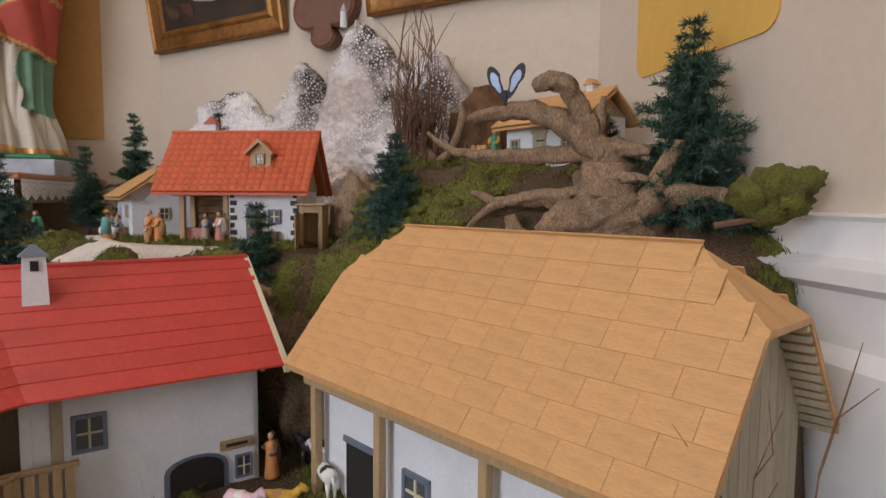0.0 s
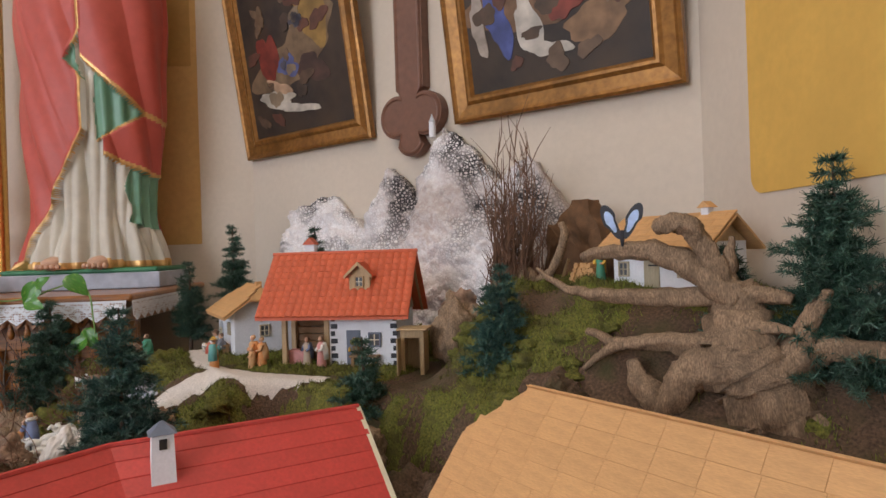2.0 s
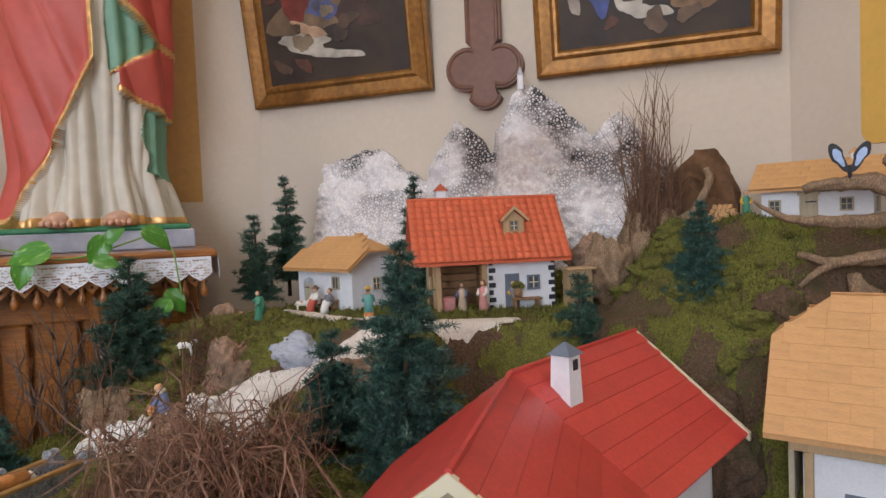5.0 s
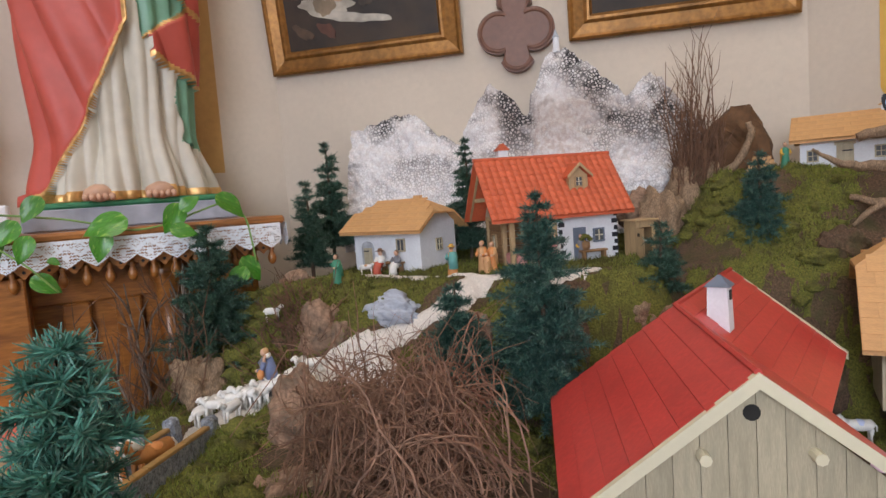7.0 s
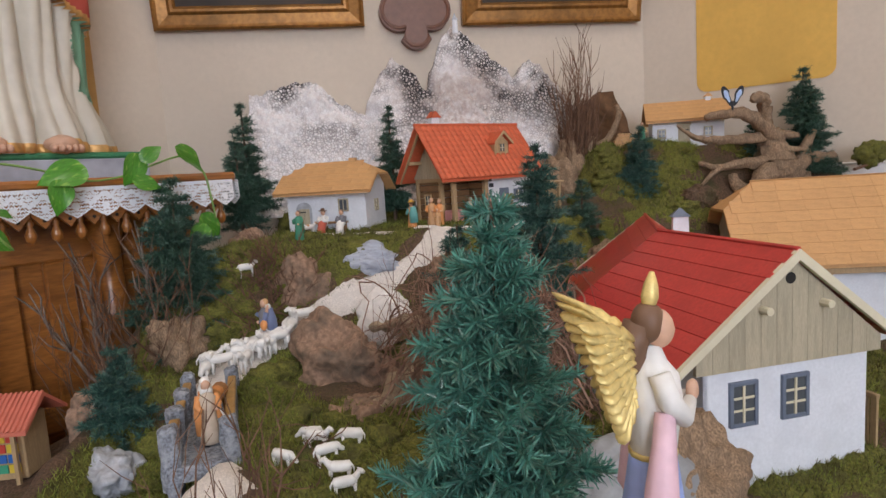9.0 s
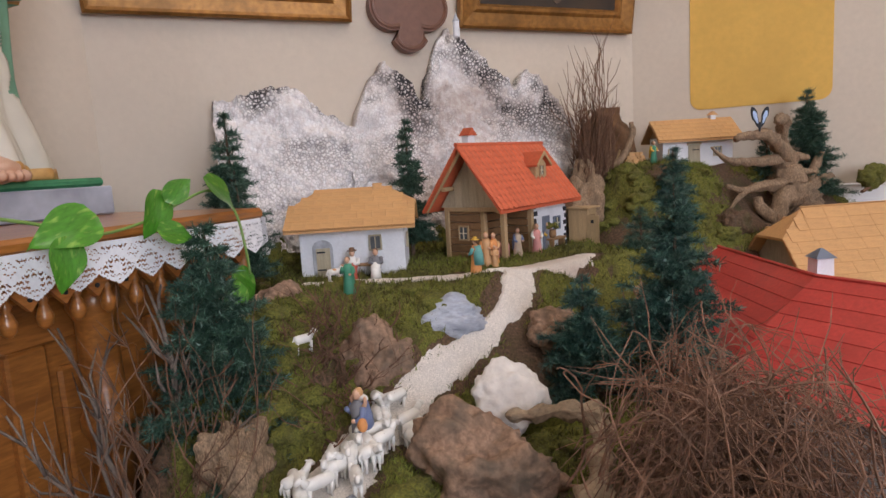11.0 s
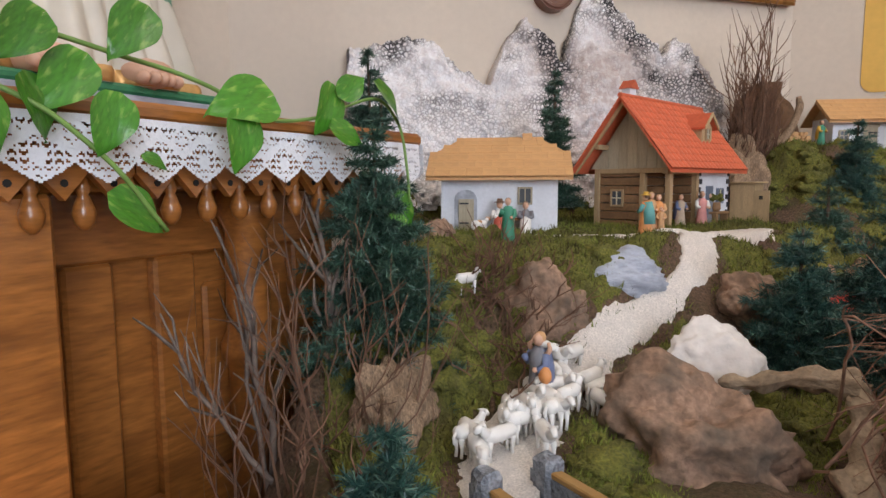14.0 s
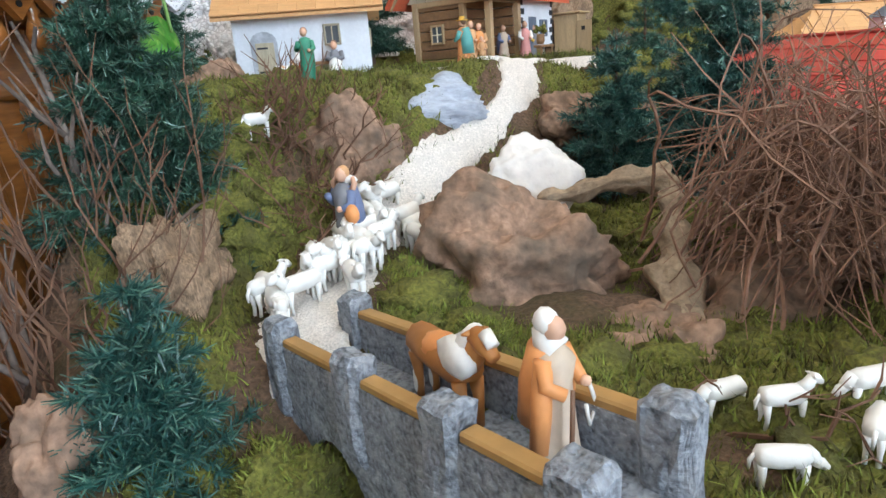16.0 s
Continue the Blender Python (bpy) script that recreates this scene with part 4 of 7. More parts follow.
# ---- altar table ----
def altar_table():
    m = Matrix.Translation((TABLE_CORNER.x, TABLE_CORNER.y, 0)) @ Matrix.Rotation(TABLE_TURN, 4, "Z")
    t = thing("altar_table", m, "varnished wooden altar table with a turned pendant frieze", "altar table")
    # local: x towards the room's right end at 0, front at y = 0, going back to +y
    bm = bmesh.new()
    box(bm, (-1.3, -0.014, 1.098), (0.014, 0.68, 1.118), 0.006)
    part("tabletop", bm, M["altar"], t)
    boxed("frieze", (-1.28, 0.030, 1.035), (-0.02, 0.50, 1.098), M["altar"], t, 0.002)
    bm = bmesh.new()
    tube(bm, [(0, 0, 0.006), (0, 0, 0), (0, 0, -0.005), (0, 0, -0.010), (0, 0, -0.016), (0, 0, -0.026), (0, 0, -0.036), (0, 0, -0.042)], [0.004, 0.005, 0.0075, 0.0045, 0.007, 0.0105, 0.0085, 0.003], 12)
    me = bpy.data.meshes.new("pendant")
    bm.to_mesh(me)
    bm.free()
    me.materials.append(M["altar"])
    me.polygons.foreach_set("use_smooth", [True] * len(me.polygons))
    for k in range(29):
        x = -0.040 - k * 0.0435
        bm = bmesh.new()
        prism(bm, [(x - 0.021, 1.085), (x + 0.021, 1.085), (x + 0.021, 1.052), (x, 1.028), (x - 0.021, 1.052)], 0.004, 0.014, "y")
        s = part("scallop", bm, M["altar"], t)
        bm = bmesh.new()
        tube(bm, [(x, 0.0032, 1.043), (x, 0.0040, 1.043)], [0.0034, 0.0034], 10)
        part("hole", bm, M["dark"], s)
        piece("pendant", me, t, pose(x + 0.0217, 0.016, 1.043))
    # the carcass: a frame of stiles and rails with sunk panels between square pillars
    boxed("back_panel", (-1.26, 0.140, 0.06), (-0.03, 0.155, 1.035), M["altar"], t)
    for z0, z1 in ((0.06, 0.20), (0.60, 0.66), (0.955, 1.035)):
        boxed("rail", (-1.26, 0.122, z0), (-0.03, 0.140, z1), M["altar"], t, 0.004)
    for x in (-1.20, -0.88, -0.72, -0.44, -0.335, -0.11):
        boxed("stile", (x - 0.028, 0.120, 0.20), (x + 0.028, 0.139, 0.955), M["altar"], t, 0.004)
    for x0, x1 in ((-1.15, -0.93), (-0.67, -0.49), (-0.29, -0.155)):
        for z0, z1 in ((0.24, 0.56), (0.70, 0.915)):
            boxed("sunk_panel", (x0, 0.130, z0), (x1, 0.1395, z1), M["altar"], t, 0.006)
    for x in (-0.56, -1.10):
        boxed("pillar", (x - 0.040, 0.020, 0.06), (x + 0.040, 0.095, 1.034), M["altar"], t, 0.004)
    for x in (-0.25, -0.83):
        bm = bmesh.new()
        tube(bm, [(x, 0.092, 0.06), (x, 0.092, 0.80), (x, 0.092, 0.815), (x, 0.092, 0.835), (x, 0.092, 0.85), (x, 0.092, 0.98), (x, 0.092, 1.0), (x, 0.092, 1.034)], [0.030, 0.028, 0.037, 0.037, 0.029, 0.027, 0.036, 0.036], 18)
        part("column", bm, M["altar"], t, smooth=True)
    boxed("plinth", (-1.30, 0.0, 0.0), (0.0, 0.52, 0.06), M["altar"], t, 0.004)


altar_table()
TM = Matrix.Translation((TABLE_CORNER.x, TABLE_CORNER.y, 0)) @ Matrix.Rotation(TABLE_TURN, 4, "Z")


def plinth_and_statue():
    ob = boxed("statue_plinth", (-0.54, 0.312, 1.119), (-0.026, 0.62, 1.172), M["marble"], None, 0.003, m=TM)
    tagged(ob, "grey veined marble plinth under the statue", "plinth")
    ob = boxed("green_base", (-0.53, 0.318, 1.172), (-0.036, 0.615, 1.188), M["green_paint"], None, 0.005, m=TM)
    tagged(ob, "green painted base slab on the marble plinth", "base")


plinth_and_statue()


# ---- paintings and cross ----
def painting(x0, x1, z0, z1, lean, label, seed):
    w, hgt = x1 - x0, z1 - z0
    t = thing("painting", Matrix.Translation((x0, 1.750, z0)) @ Matrix.Rotation(radians(lean), 4, "X"), label, "painting", "framed paintings")
    f = 0.072
    bm = bmesh.new()
    prof = [(0.0, 0.0), (0.0, -0.022), (0.008, -0.026), (0.016, -0.020), (0.046, -0.014), (0.056, -0.020), (0.064, -0.020), (f, -0.010), (f, 0.0)]
    rings = []
    for a, b in prof:
        rings.append([bm.verts.new(p) for p in ((a, b, a), (w - a, b, a), (w - a, b, hgt - a), (a, b, hgt - a))])
    for r0, r1 in zip(rings, rings[1:]):
        for k in range(4):
            bm.faces.new((r0[k], r0[(k + 1) % 4], r1[(k + 1) % 4], r1[k]))
    bmesh.ops.recalc_face_normals(bm, faces=bm.faces)
    part("picture_frame", bm, M["gold"], t, "gilded profiled frame")
    boxed("canvas", (f - 0.004, -0.010, f - 0.004), (w - f + 0.004, -0.002, hgt - f + 0.004), M["canvas"], t)
    return t


PICTURES = [painting(-2.095, -1.438, 1.583, 2.45, 9, "dark oil painting in a gilded profiled frame", 1), painting(-1.108, -0.463, 1.577, 2.45, 9, "dark oil painting in a gilded profiled frame", 2)]


def wall_cross():
    t = thing("wooden_cross", pose(-1.268, 1.738, 1.50), "brown painted wooden cross with trefoil ends on the wall", "cross")

    def outline(inset):
        """Three lobes under a shaft, drawn in by inset."""
        line = []
        for cx, cz, r, a0, a1 in ((-0.054, 0.125, 0.066, 62, 292), (0.0, 0.056, 0.056, 205, 335), (0.054, 0.125, 0.066, 248, 478)):
            for k in range(19):
                a = radians(a0 + (a1 - a0) * k / 18)
                line.append((cx + (r - inset) * math.cos(a), cz + (r - inset) * math.sin(a)))
        w = 0.054 - inset
        return line + [(w, 0.205), (w, 1.2), (-w, 1.2), (-w, 0.205)]

    bm = bmesh.new()
    prism(bm, outline(0.0), -0.018, 0.016, "y")
    beam = part("beam", bm, M["cross"], t)
    bm = bmesh.new()
    rows = [[bm.verts.new((x, y, z)) for x, z in outline(i)] for i, y in ((0.004, -0.018), (0.007, -0.023), (0.012, -0.024), (0.016, -0.0205))]
    for a, b in zip(rows, rows[1:]):
        for k in range(len(a)):
            q = (k + 1) % len(a)
            bm.faces.new((a[k], a[q], b[q], b[k]))
    bm.faces.new(rows[-1])
    bmesh.ops.recalc_face_normals(bm, faces=bm.faces)
    part("moulding", bm, M["cross"], beam)


wall_cross()


# ---- bridge ----
def roughened(bm, amount, cuts=2, size=90.0):
    """Cuts a mesh finer and makes its faces uneven."""
    bmesh.ops.triangulate(bm, faces=bm.faces)
    bmesh.ops.subdivide_edges(bm, edges=bm.edges, cuts=cuts, use_grid_fill=True)
    for v in bm.verts:
        p = v.co * size
        v.co += amount * Vector((noise.noise(p), noise.noise(p + Vector((9, 0, 0))), noise.noise(p + Vector((0, 9, 0)))))


def bridge():
    a, b = Vector((-1.857, 0.717)), Vector((-1.806, 0.400))
    d = (b - a)
    ln = d.length
    m = Matrix.Translation((a.x, a.y, 0.60)) @ Matrix.Rotation(math.atan2(d.y, d.x), 4, "Z")
    t = thing("bridge", m, "grey painted model stone bridge with ochre rails and two arches", "bridge")
    w, rise = 0.072, 0.075

    def leaning(bm):
        for v in bm.verts:
            v.co.z += rise * v.co.x
        return bm

    # the two side walls, each with two arches
    for y in (0.0, w):
        line = [(-0.010, 0.03), (-0.010, 0.150), (ln + 0.010, 0.150), (ln + 0.010, -0.06), (0.302, -0.06)]
        for mid, half, foot, top in ((0.240, 0.046, 0.010, 0.104), (0.092, 0.052, 0.010, 0.090)):
            for k in range(11):
                q = math.pi * k / 10
                line.append((mid + half * math.cos(q), foot + (top - foot) * math.sin(q)))
            if mid > 0.2:
                line += [(0.192, -0.03), (0.148, -0.03)]
        line += [(0.038, 0.02)]
        bm = bmesh.new()
        prism(bm, line, y, y + 0.014, "y")
        roughened(bm, 0.0020)
        part("side_wall", leaning(bm), M["bridge"], t)
        stops = (0.012, 0.128, 0.226, ln - 0.004)
        for k, x in enumerate(stops):
            if y and k in (1, 2):
                continue
            bm = bmesh.new()
            box(bm, (x - 0.015, y - 0.005, 0.085), (x + 0.015, y + 0.018, 0.170), 0.005)
            roughened(bm, 0.0028, 3)
            part("post", leaning(bm), M["bridge"], t)
            if k < 3 and not y:
                bm = bmesh.new()
                box(bm, (x + 0.016, y + 0.0005, 0.150), (stops[k + 1] - 0.016, y + 0.0135, 0.157), 0.0015)
                part("rail", leaning(bm), M["rail"], t)
    for x0, x1 in ((0.016, 0.112), (0.114, 0.225), (0.227, ln - 0.016)):
        bm = bmesh.new()
        box(bm, (x0, w + 0.0005, 0.150), (x1, w + 0.0135, 0.157), 0.0015)
        part("rail", leaning(bm), M["rail"], t)
    bm = bmesh.new()
    box(bm, (-0.012, 0.0135, 0.098), (ln + 0.012, w + 0.0005, 0.118))
    roughened(bm, 0.0015, 5)
    part("deck", leaning(bm), M["bridge"], t)


bridge()


# ---- white moulded dado on the right wall ----
def dado():
    m = Matrix.Translation((*BACK_R, 0)) @ Matrix.Rotation(radians(-48), 4, "Z")
    bm = bmesh.new()
    prism(bm, [(0, 0), (-0.05, 0), (-0.05, 0.86), (-0.032, 0.88), (-0.032, 0.945), (-0.045, 0.955), (-0.045, 0.975), (-0.014, 0.985), (-0.014, 1.030), (-0.020, 1.036), (0, 1.040)], 0.28, 2.55, "x")
    bmesh.ops.transform(bm, matrix=m, verts=bm.verts)
    tagged(part("trim", bm, M["white_wall"]), "white painted moulded dado along the wall", "dado", kind="structure")


dado()


# ---- statue on the altar table ----
def statue():
    """A robed statue: pleated robe, a mantle drawn across it and a cascade of cloth with its green lining."""
    m = TM @ pose(-0.292, 0.475, 1.187)
    ny, na, high = 250, 400, 1.42

    def layer(u, v, z):
        """What covers the robe there: (material, how far it stands off), material 0 for the bare robe."""
        h = z / high
        edge = -0.74 + (z - 0.05) * 2.20 if z < 0.46 else 0.16 - 0.10 * step(0.62, 0.70, z) * step(0.80, 0.72, z)
        if z < 1.22 and v < 0.45 and u < edge:
            lift = 0.016 + 0.014 * step(0.10, 0.0, edge - u)
            if 0.62 < z < 0.74 and u > edge - 0.14 and (u - edge + 0.14) > abs(z - 0.69) * 2.4:
                return 2, 0.014
            return (3 if edge - u < 0.050 else 1), lift
        if v > 0.30 and z > 0.12:
            return 1, 0.014
        if u > 0.14 and z < 1.22:
            top = 0.69 - (u - 0.15) * 0.23
            mid = 0.425 + (u - 0.36) * 0.17
            low = 0.375 - (u - 0.41) * 0.11
            if z > top:
                return (3 if z < top + 0.018 else 1), 0.026
            if z > mid and u > 0.30 + 0.20 * abs(z - 0.56):
                return (3 if z < mid + 0.008 else 2), 0.012
            if z > low and u > 0.41 - 0.2 * (z - 0.40):
                return (3 if z < low + 0.016 else 1), 0.022
            if u > 0.74 + 0.05 * math.sin(z * 40) and z > 0.13 + 0.10 * (1 - u):
                return 2, 0.010
        if z < 0.020 + 0.012 * math.sin(4 * u) ** 2:
            return 3, 0.004
        return 0, 0.0

    verts, faces, idx = [], [], []
    for j in range(ny + 1):
        h = j / ny
        z = high * h
        wide = 0.226 - 0.042 * step(0.0, 0.13, h) + 0.022 * step(0.1, 0.4, h) + 0.016 * step(0.45, 0.62, h) - 0.12 * step(0.80, 0.88, h) + 0.02 * step(0.88, 0.94, h)
        wide *= 1.0 if h < 0.93 else math.sqrt(max(0.0004, 1 - ((h - 0.93) / 0.07) ** 2))
        for i in range(na):
            a = 2 * math.pi * i / na
            u, v = math.cos(a), math.sin(a)
            kind, lift = layer(u, v, z)
            body = 1 - 0.85 * step(0.80, 0.87, h)
            if kind == 0 or z < 0.03:
                wander = 0.55 * math.sin(2.1 * h * 6 + 2 * a) * (1 - step(0.0, 0.5, h)) + 0.25 * math.sin(a * 3 + 5 * h)
                ridge = abs(math.sin(6.5 * a + wander)) ** 0.75
                fine = abs(math.sin(14 * a - 1.3 * wander + 1.0)) ** 1.2
                r = 0.026 * (ridge - 0.6) + 0.010 * (fine - 0.5)
                r *= 1 + 0.5 * step(0.16, 0.0, h)
            elif kind == 2:
                r = 0.007 * math.sin(24 * a + 9 * h) - 0.003
            else:
                sweep = 4.2 * a + 8.5 * h + 0.6 * math.sin(6 * h + a)
                r = 0.013 * (abs(math.sin(sweep)) ** 0.8 - 0.5) + 0.005 * math.sin(2.6 * sweep + 1)
            r = (r + lift) * body
            verts.append(((wide + r) * u, (wide * 0.68 + r) * v, z))
    for j in range(ny):
        z = high * (j + 0.5) / ny
        for i in range(na):
            faces.append((j * na + i, j * na + (i + 1) % na, (j + 1) * na + (i + 1) % na, (j + 1) * na + i))
            a = 2 * math.pi * (i + 0.5) / na
            idx.append(4 if z > 1.22 else layer(math.cos(a), math.sin(a), z)[0])
    base = len(verts)
    verts += [(0, 0, 0), (0, 0, high)]
    for i in range(na):
        faces.append((base, (i + 1) % na, i))
        faces.append((ny * na + i, ny * na + (i + 1) % na, base + 1))
        idx += [0, 4]
    # bare feet under the hem
    bm = bmesh.new()
    for x in (-0.075, 0.07):
        lump(bm, (x, -0.135, 0.020), (0.036, 0.056, 0.024), 2, 0.12)
        for k in range(5):
            lump(bm, (x - 0.030 + k * 0.015, -0.188 + 0.004 * abs(k - 1), 0.010), (0.0085, 0.014, 0.010), k, 0.05, sub=2)
    n = len(verts)
    bm.verts.index_update()
    for v in bm.verts:
        verts.append(tuple(v.co))
    for f in bm.faces:
        faces.append(tuple(n + v.index for v in f.verts))
        idx.append(4)
    bm.free()
    ob = raw("statue", verts, faces, [M["robe_white"], M["robe_red"], M["robe_green"], M["hem_gold"], M["skin"]], smooth=True, indices=idx)
    ob.matrix_basis = m
    tagged(ob, "painted robed church statue with red mantle and green lining", "statue")


statue()


# ---- lace edging ----
def lace():
    def keep(u, v):
        """u along, v from the top edge down, metres."""
        p = 0.052
        s = (u / p) % 1.0
        low = 0.040 + 0.018 * (1 - abs(2 * s - 1)) ** 0.8
        if v > low:
            return False
        if v < 0.006 or v > low - 0.0035:
            return True
        zig = 0.012 + 0.020 * abs(2 * ((u / (p)) % 1.0) - 1)
        if abs(v - zig) < 0.0042:
            return True
        d = math.hypot((s - 0.5) * p, v - 0.036)
        e = math.hypot((s if s < 0.5 else s - 1) * p, v - 0.018)
        if d < 0.007 or 0.009 < e < 0.0125 or e < 0.004:
            return True
        return math.sin(u * 1150) * math.sin(v * 1000 + (1.5 if int(u * 366) % 2 else 0)) < 0.16

    n = 0.00165
    verts, faces, seen = [], [], {}

    def at(i, j, run):
        key = (i, j, run)
        if key not in seen:
            u, v = i * n, j * n
            if run == 0:
                q = (-u, -0.015 - 0.004 * math.sin(u * 30) - 0.06 * v, 1.101 - v)
            else:
                q = (0.015 + 0.05 * v, -0.013 + u, 1.101 - v)
            seen[key] = len(verts)
            verts.append(q)
        return seen[key]

    for run, length in ((0, 1.30), (1, 0.40)):
        for i in range(int(length / n)):
            for j in range(36):
                if keep((i + 0.5) * n, (j + 0.5) * n):
                    faces.append((at(i, j, run), at(i + 1, j, run), at(i + 1, j + 1, run), at(i, j + 1, run)))
    ob = raw("lace_edging", verts, faces, M["lace"])
    mod = ob.modifiers.new("thickness", "SOLIDIFY")
    mod.thickness = 0.0008
    ob.matrix_basis = TM
    tagged(ob, "white crocheted lace edging hanging from the altar table", "lace")


lace()


# ---- trailing pothos ----
def leaf_mesh(turn):
    """A heart-shaped leaf of length 1 along +y, folded at its midrib and curling at the tip."""
    bm = bmesh.new()
    n = 14
    rows = []
    for i in range(n + 1):
        t = i / n
        w = 0.40 * math.sin(math.pi * t ** 0.62) ** 0.85 * (1 - 0.18 * t) + 0.002
        row = []
        for s in (-1, -0.75, -0.5, -0.25, 0, 0.25, 0.5, 0.75, 1):
            lobe = -0.17 * abs(s) ** 1.4 * max(0.0, 1 - t / 0.32)
            z = 0.20 * w * abs(s) ** 1.2 - 0.20 * t * t + turn * 0.05 * s * t + 0.020 * math.sin(9 * t + 3 * s + turn) * abs(s)
            row.append(bm.verts.new((s * w, t + lobe, z)))
        rows.append(row)
    for a, b in zip(rows, rows[1:]):
        for k in range(8):
            bm.faces.new((a[k], a[k + 1], b[k + 1], b[k]))
    me = bpy.data.meshes.new("leaf")
    bm.to_mesh(me)
    bm.free()
    for f in me.polygons:
        f.use_smooth = True
    me.materials.append(M["leaf"])
    return me


def pothos():
    t = thing("pothos_plant", TM, "trailing green and yellow variegated pothos vine on the altar table", "plant")
    runs = (
        [(-0.95, 0.10, 1.15), (-0.62, -0.01, 1.165), (-0.47, -0.03, 1.150), (-0.40, -0.04, 1.135), (-0.32, -0.03, 1.112), (-0.24, -0.025, 1.12), (-0.19, -0.03, 1.138), (-0.12, -0.03, 1.155), (-0.085, -0.04, 1.12), (-0.075, -0.045, 1.06), (-0.07, -0.045, 1.015)],
        [(-0.80, 0.05, 1.16), (-0.60, -0.03, 1.12), (-0.52, -0.05, 1.07), (-0.46, -0.05, 1.00)],
        [(-0.90, 0.08, 1.17), (-0.70, -0.02, 1.15), (-0.66, -0.06, 1.05), (-0.64, -0.07, 0.95)],
    )
    for line in runs:
        bm = bmesh.new()
        pts = bend(line, 6)
        tube(bm, pts, [0.0022] * len(pts), 6)
        part("stem", bm, M["stem"], t, smooth=True)
    shapes = [leaf_mesh(k) for k in (-1, 0.2, 1)]
    # each leaf from its stalk to its tip, along the table's front and up
    leaves = [
        (-0.335, 1.132, -0.415, 1.112), (-0.372, 1.108, -0.388, 1.048), (-0.498, 1.030, -0.440, 0.990), (-0.475, 1.185, -0.520, 1.130), (-0.222, 1.152, -0.258, 1.095),
        (-0.215, 1.150, -0.178, 1.178), (-0.238, 1.106, -0.188, 1.094), (-0.135, 1.168, -0.080, 1.122), (-0.470, 1.066, -0.445, 1.052), (-0.520, 1.140, -0.570, 1.085),
        (-0.555, 1.165, -0.600, 1.120), (-0.500, 1.110, -0.530, 1.050), (-0.095, 1.022, -0.062, 0.968), (-0.100, 1.000, -0.145, 0.958), (-0.560, 1.120, -0.545, 1.060),
        (-0.620, 1.170, -0.670, 1.130), (-0.600, 1.180, -0.560, 1.200), (-0.650, 1.140, -0.640, 1.080), (-0.700, 1.160, -0.740, 1.110), (-0.690, 1.090, -0.720, 1.030),
    ]
    rnd = random.Random(8)
    for k in range(10):
        x, z = rnd.uniform(-0.92, -0.60), rnd.uniform(1.08, 1.21)
        a = rnd.uniform(-2.6, -0.5)
        leaves.append((x, z, x + 0.062 * math.cos(a), z + 0.062 * math.sin(a)))
    for k, (x0, z0, x1, z1) in enumerate(leaves):
        y = -0.036 - 0.020 * rnd.random()
        p, q = Vector((x0, y, z0)), Vector((x1, y - 0.012, z1))
        along = (q - p).normalized()
        face = Vector((rnd.uniform(-0.35, 0.35), -1.0, 0.55))
        face = (face - along * face.dot(along)).normalized()
        side = along.cross(face)
        size = (q - p).length * (0.92 if x0 > -0.44 else 0.74)
        turned_to = Matrix((side, along, face)).transposed().to_4x4()
        piece("leaf", shapes[k % 3], t, Matrix.Translation(p) @ turned_to @ Matrix.Scale(size, 4))


pothos()

# things that stand on the altar table
ob = boxed("candle_block", (-0.60, 0.14, 1.119), (-0.545, 0.195, 1.185), M["lace"], None, 0.004, m=TM)
tagged(ob, "white candle standing on the altar table", "candle")


def gilded_column():
    m = Matrix.Translation((*LEFT_END, 0)) @ Matrix.Rotation(radians(42), 4, "Z")
    t = thing("gilded_column", m @ pose(1.32, -0.10, 0), "gilded altar column with a scrolled ornament", "column")
    bm = bmesh.new()
    tube(bm, [(0, 0, 1.1), (0, 0, 1.16), (0, 0, 1.18), (0, 0, 2.6)], [0.05, 0.05, 0.03, 0.03], 16)
    part("shaft", bm, M["goldleaf"], t, smooth=True)
    bm = bmesh.new()
    pts = bend([(-0.02, -0.05, 1.20), (-0.07, -0.06, 1.30), (0.0, -0.06, 1.38), (-0.06, -0.06, 1.47), (-0.02, -0.06, 1.54), (-0.05, -0.05, 1.60)], 8)
    tube(bm, pts, [0.022 + 0.014 * math.sin(k * 0.9) for k in range(len(pts))], 10)
    part("scroll", bm, M["goldleaf"], t, "gilded scroll ornament", smooth=True)
    boxed("pedestal", (-0.07, -0.07, 0), (0.07, 0.07, 1.1), M["altar"], t, 0.004)


gilded_column()


# ---- church tower on the summit ----
def tower():
    t = thing("chapel_tower", pose(-1.147, 1.672, 1.535), "tiny white chapel tower on the mountain top", "model tower")
    bm = bmesh.new()
    tube(bm, [(0, 0, 0), (0, 0, 0.042), (0, 0, 0.043)], [0.010, 0.009, 0.010], 10)
    part("wall", bm, M["house_white"], t)
    bm = bmesh.new()
    tube(bm, [(0, 0, 0.043), (0, 0, 0.050), (0, 0, 0.066)], [0.011, 0.007, 0.001], 10)
    part("roof", bm, M["stone_grey"], t)


tower()


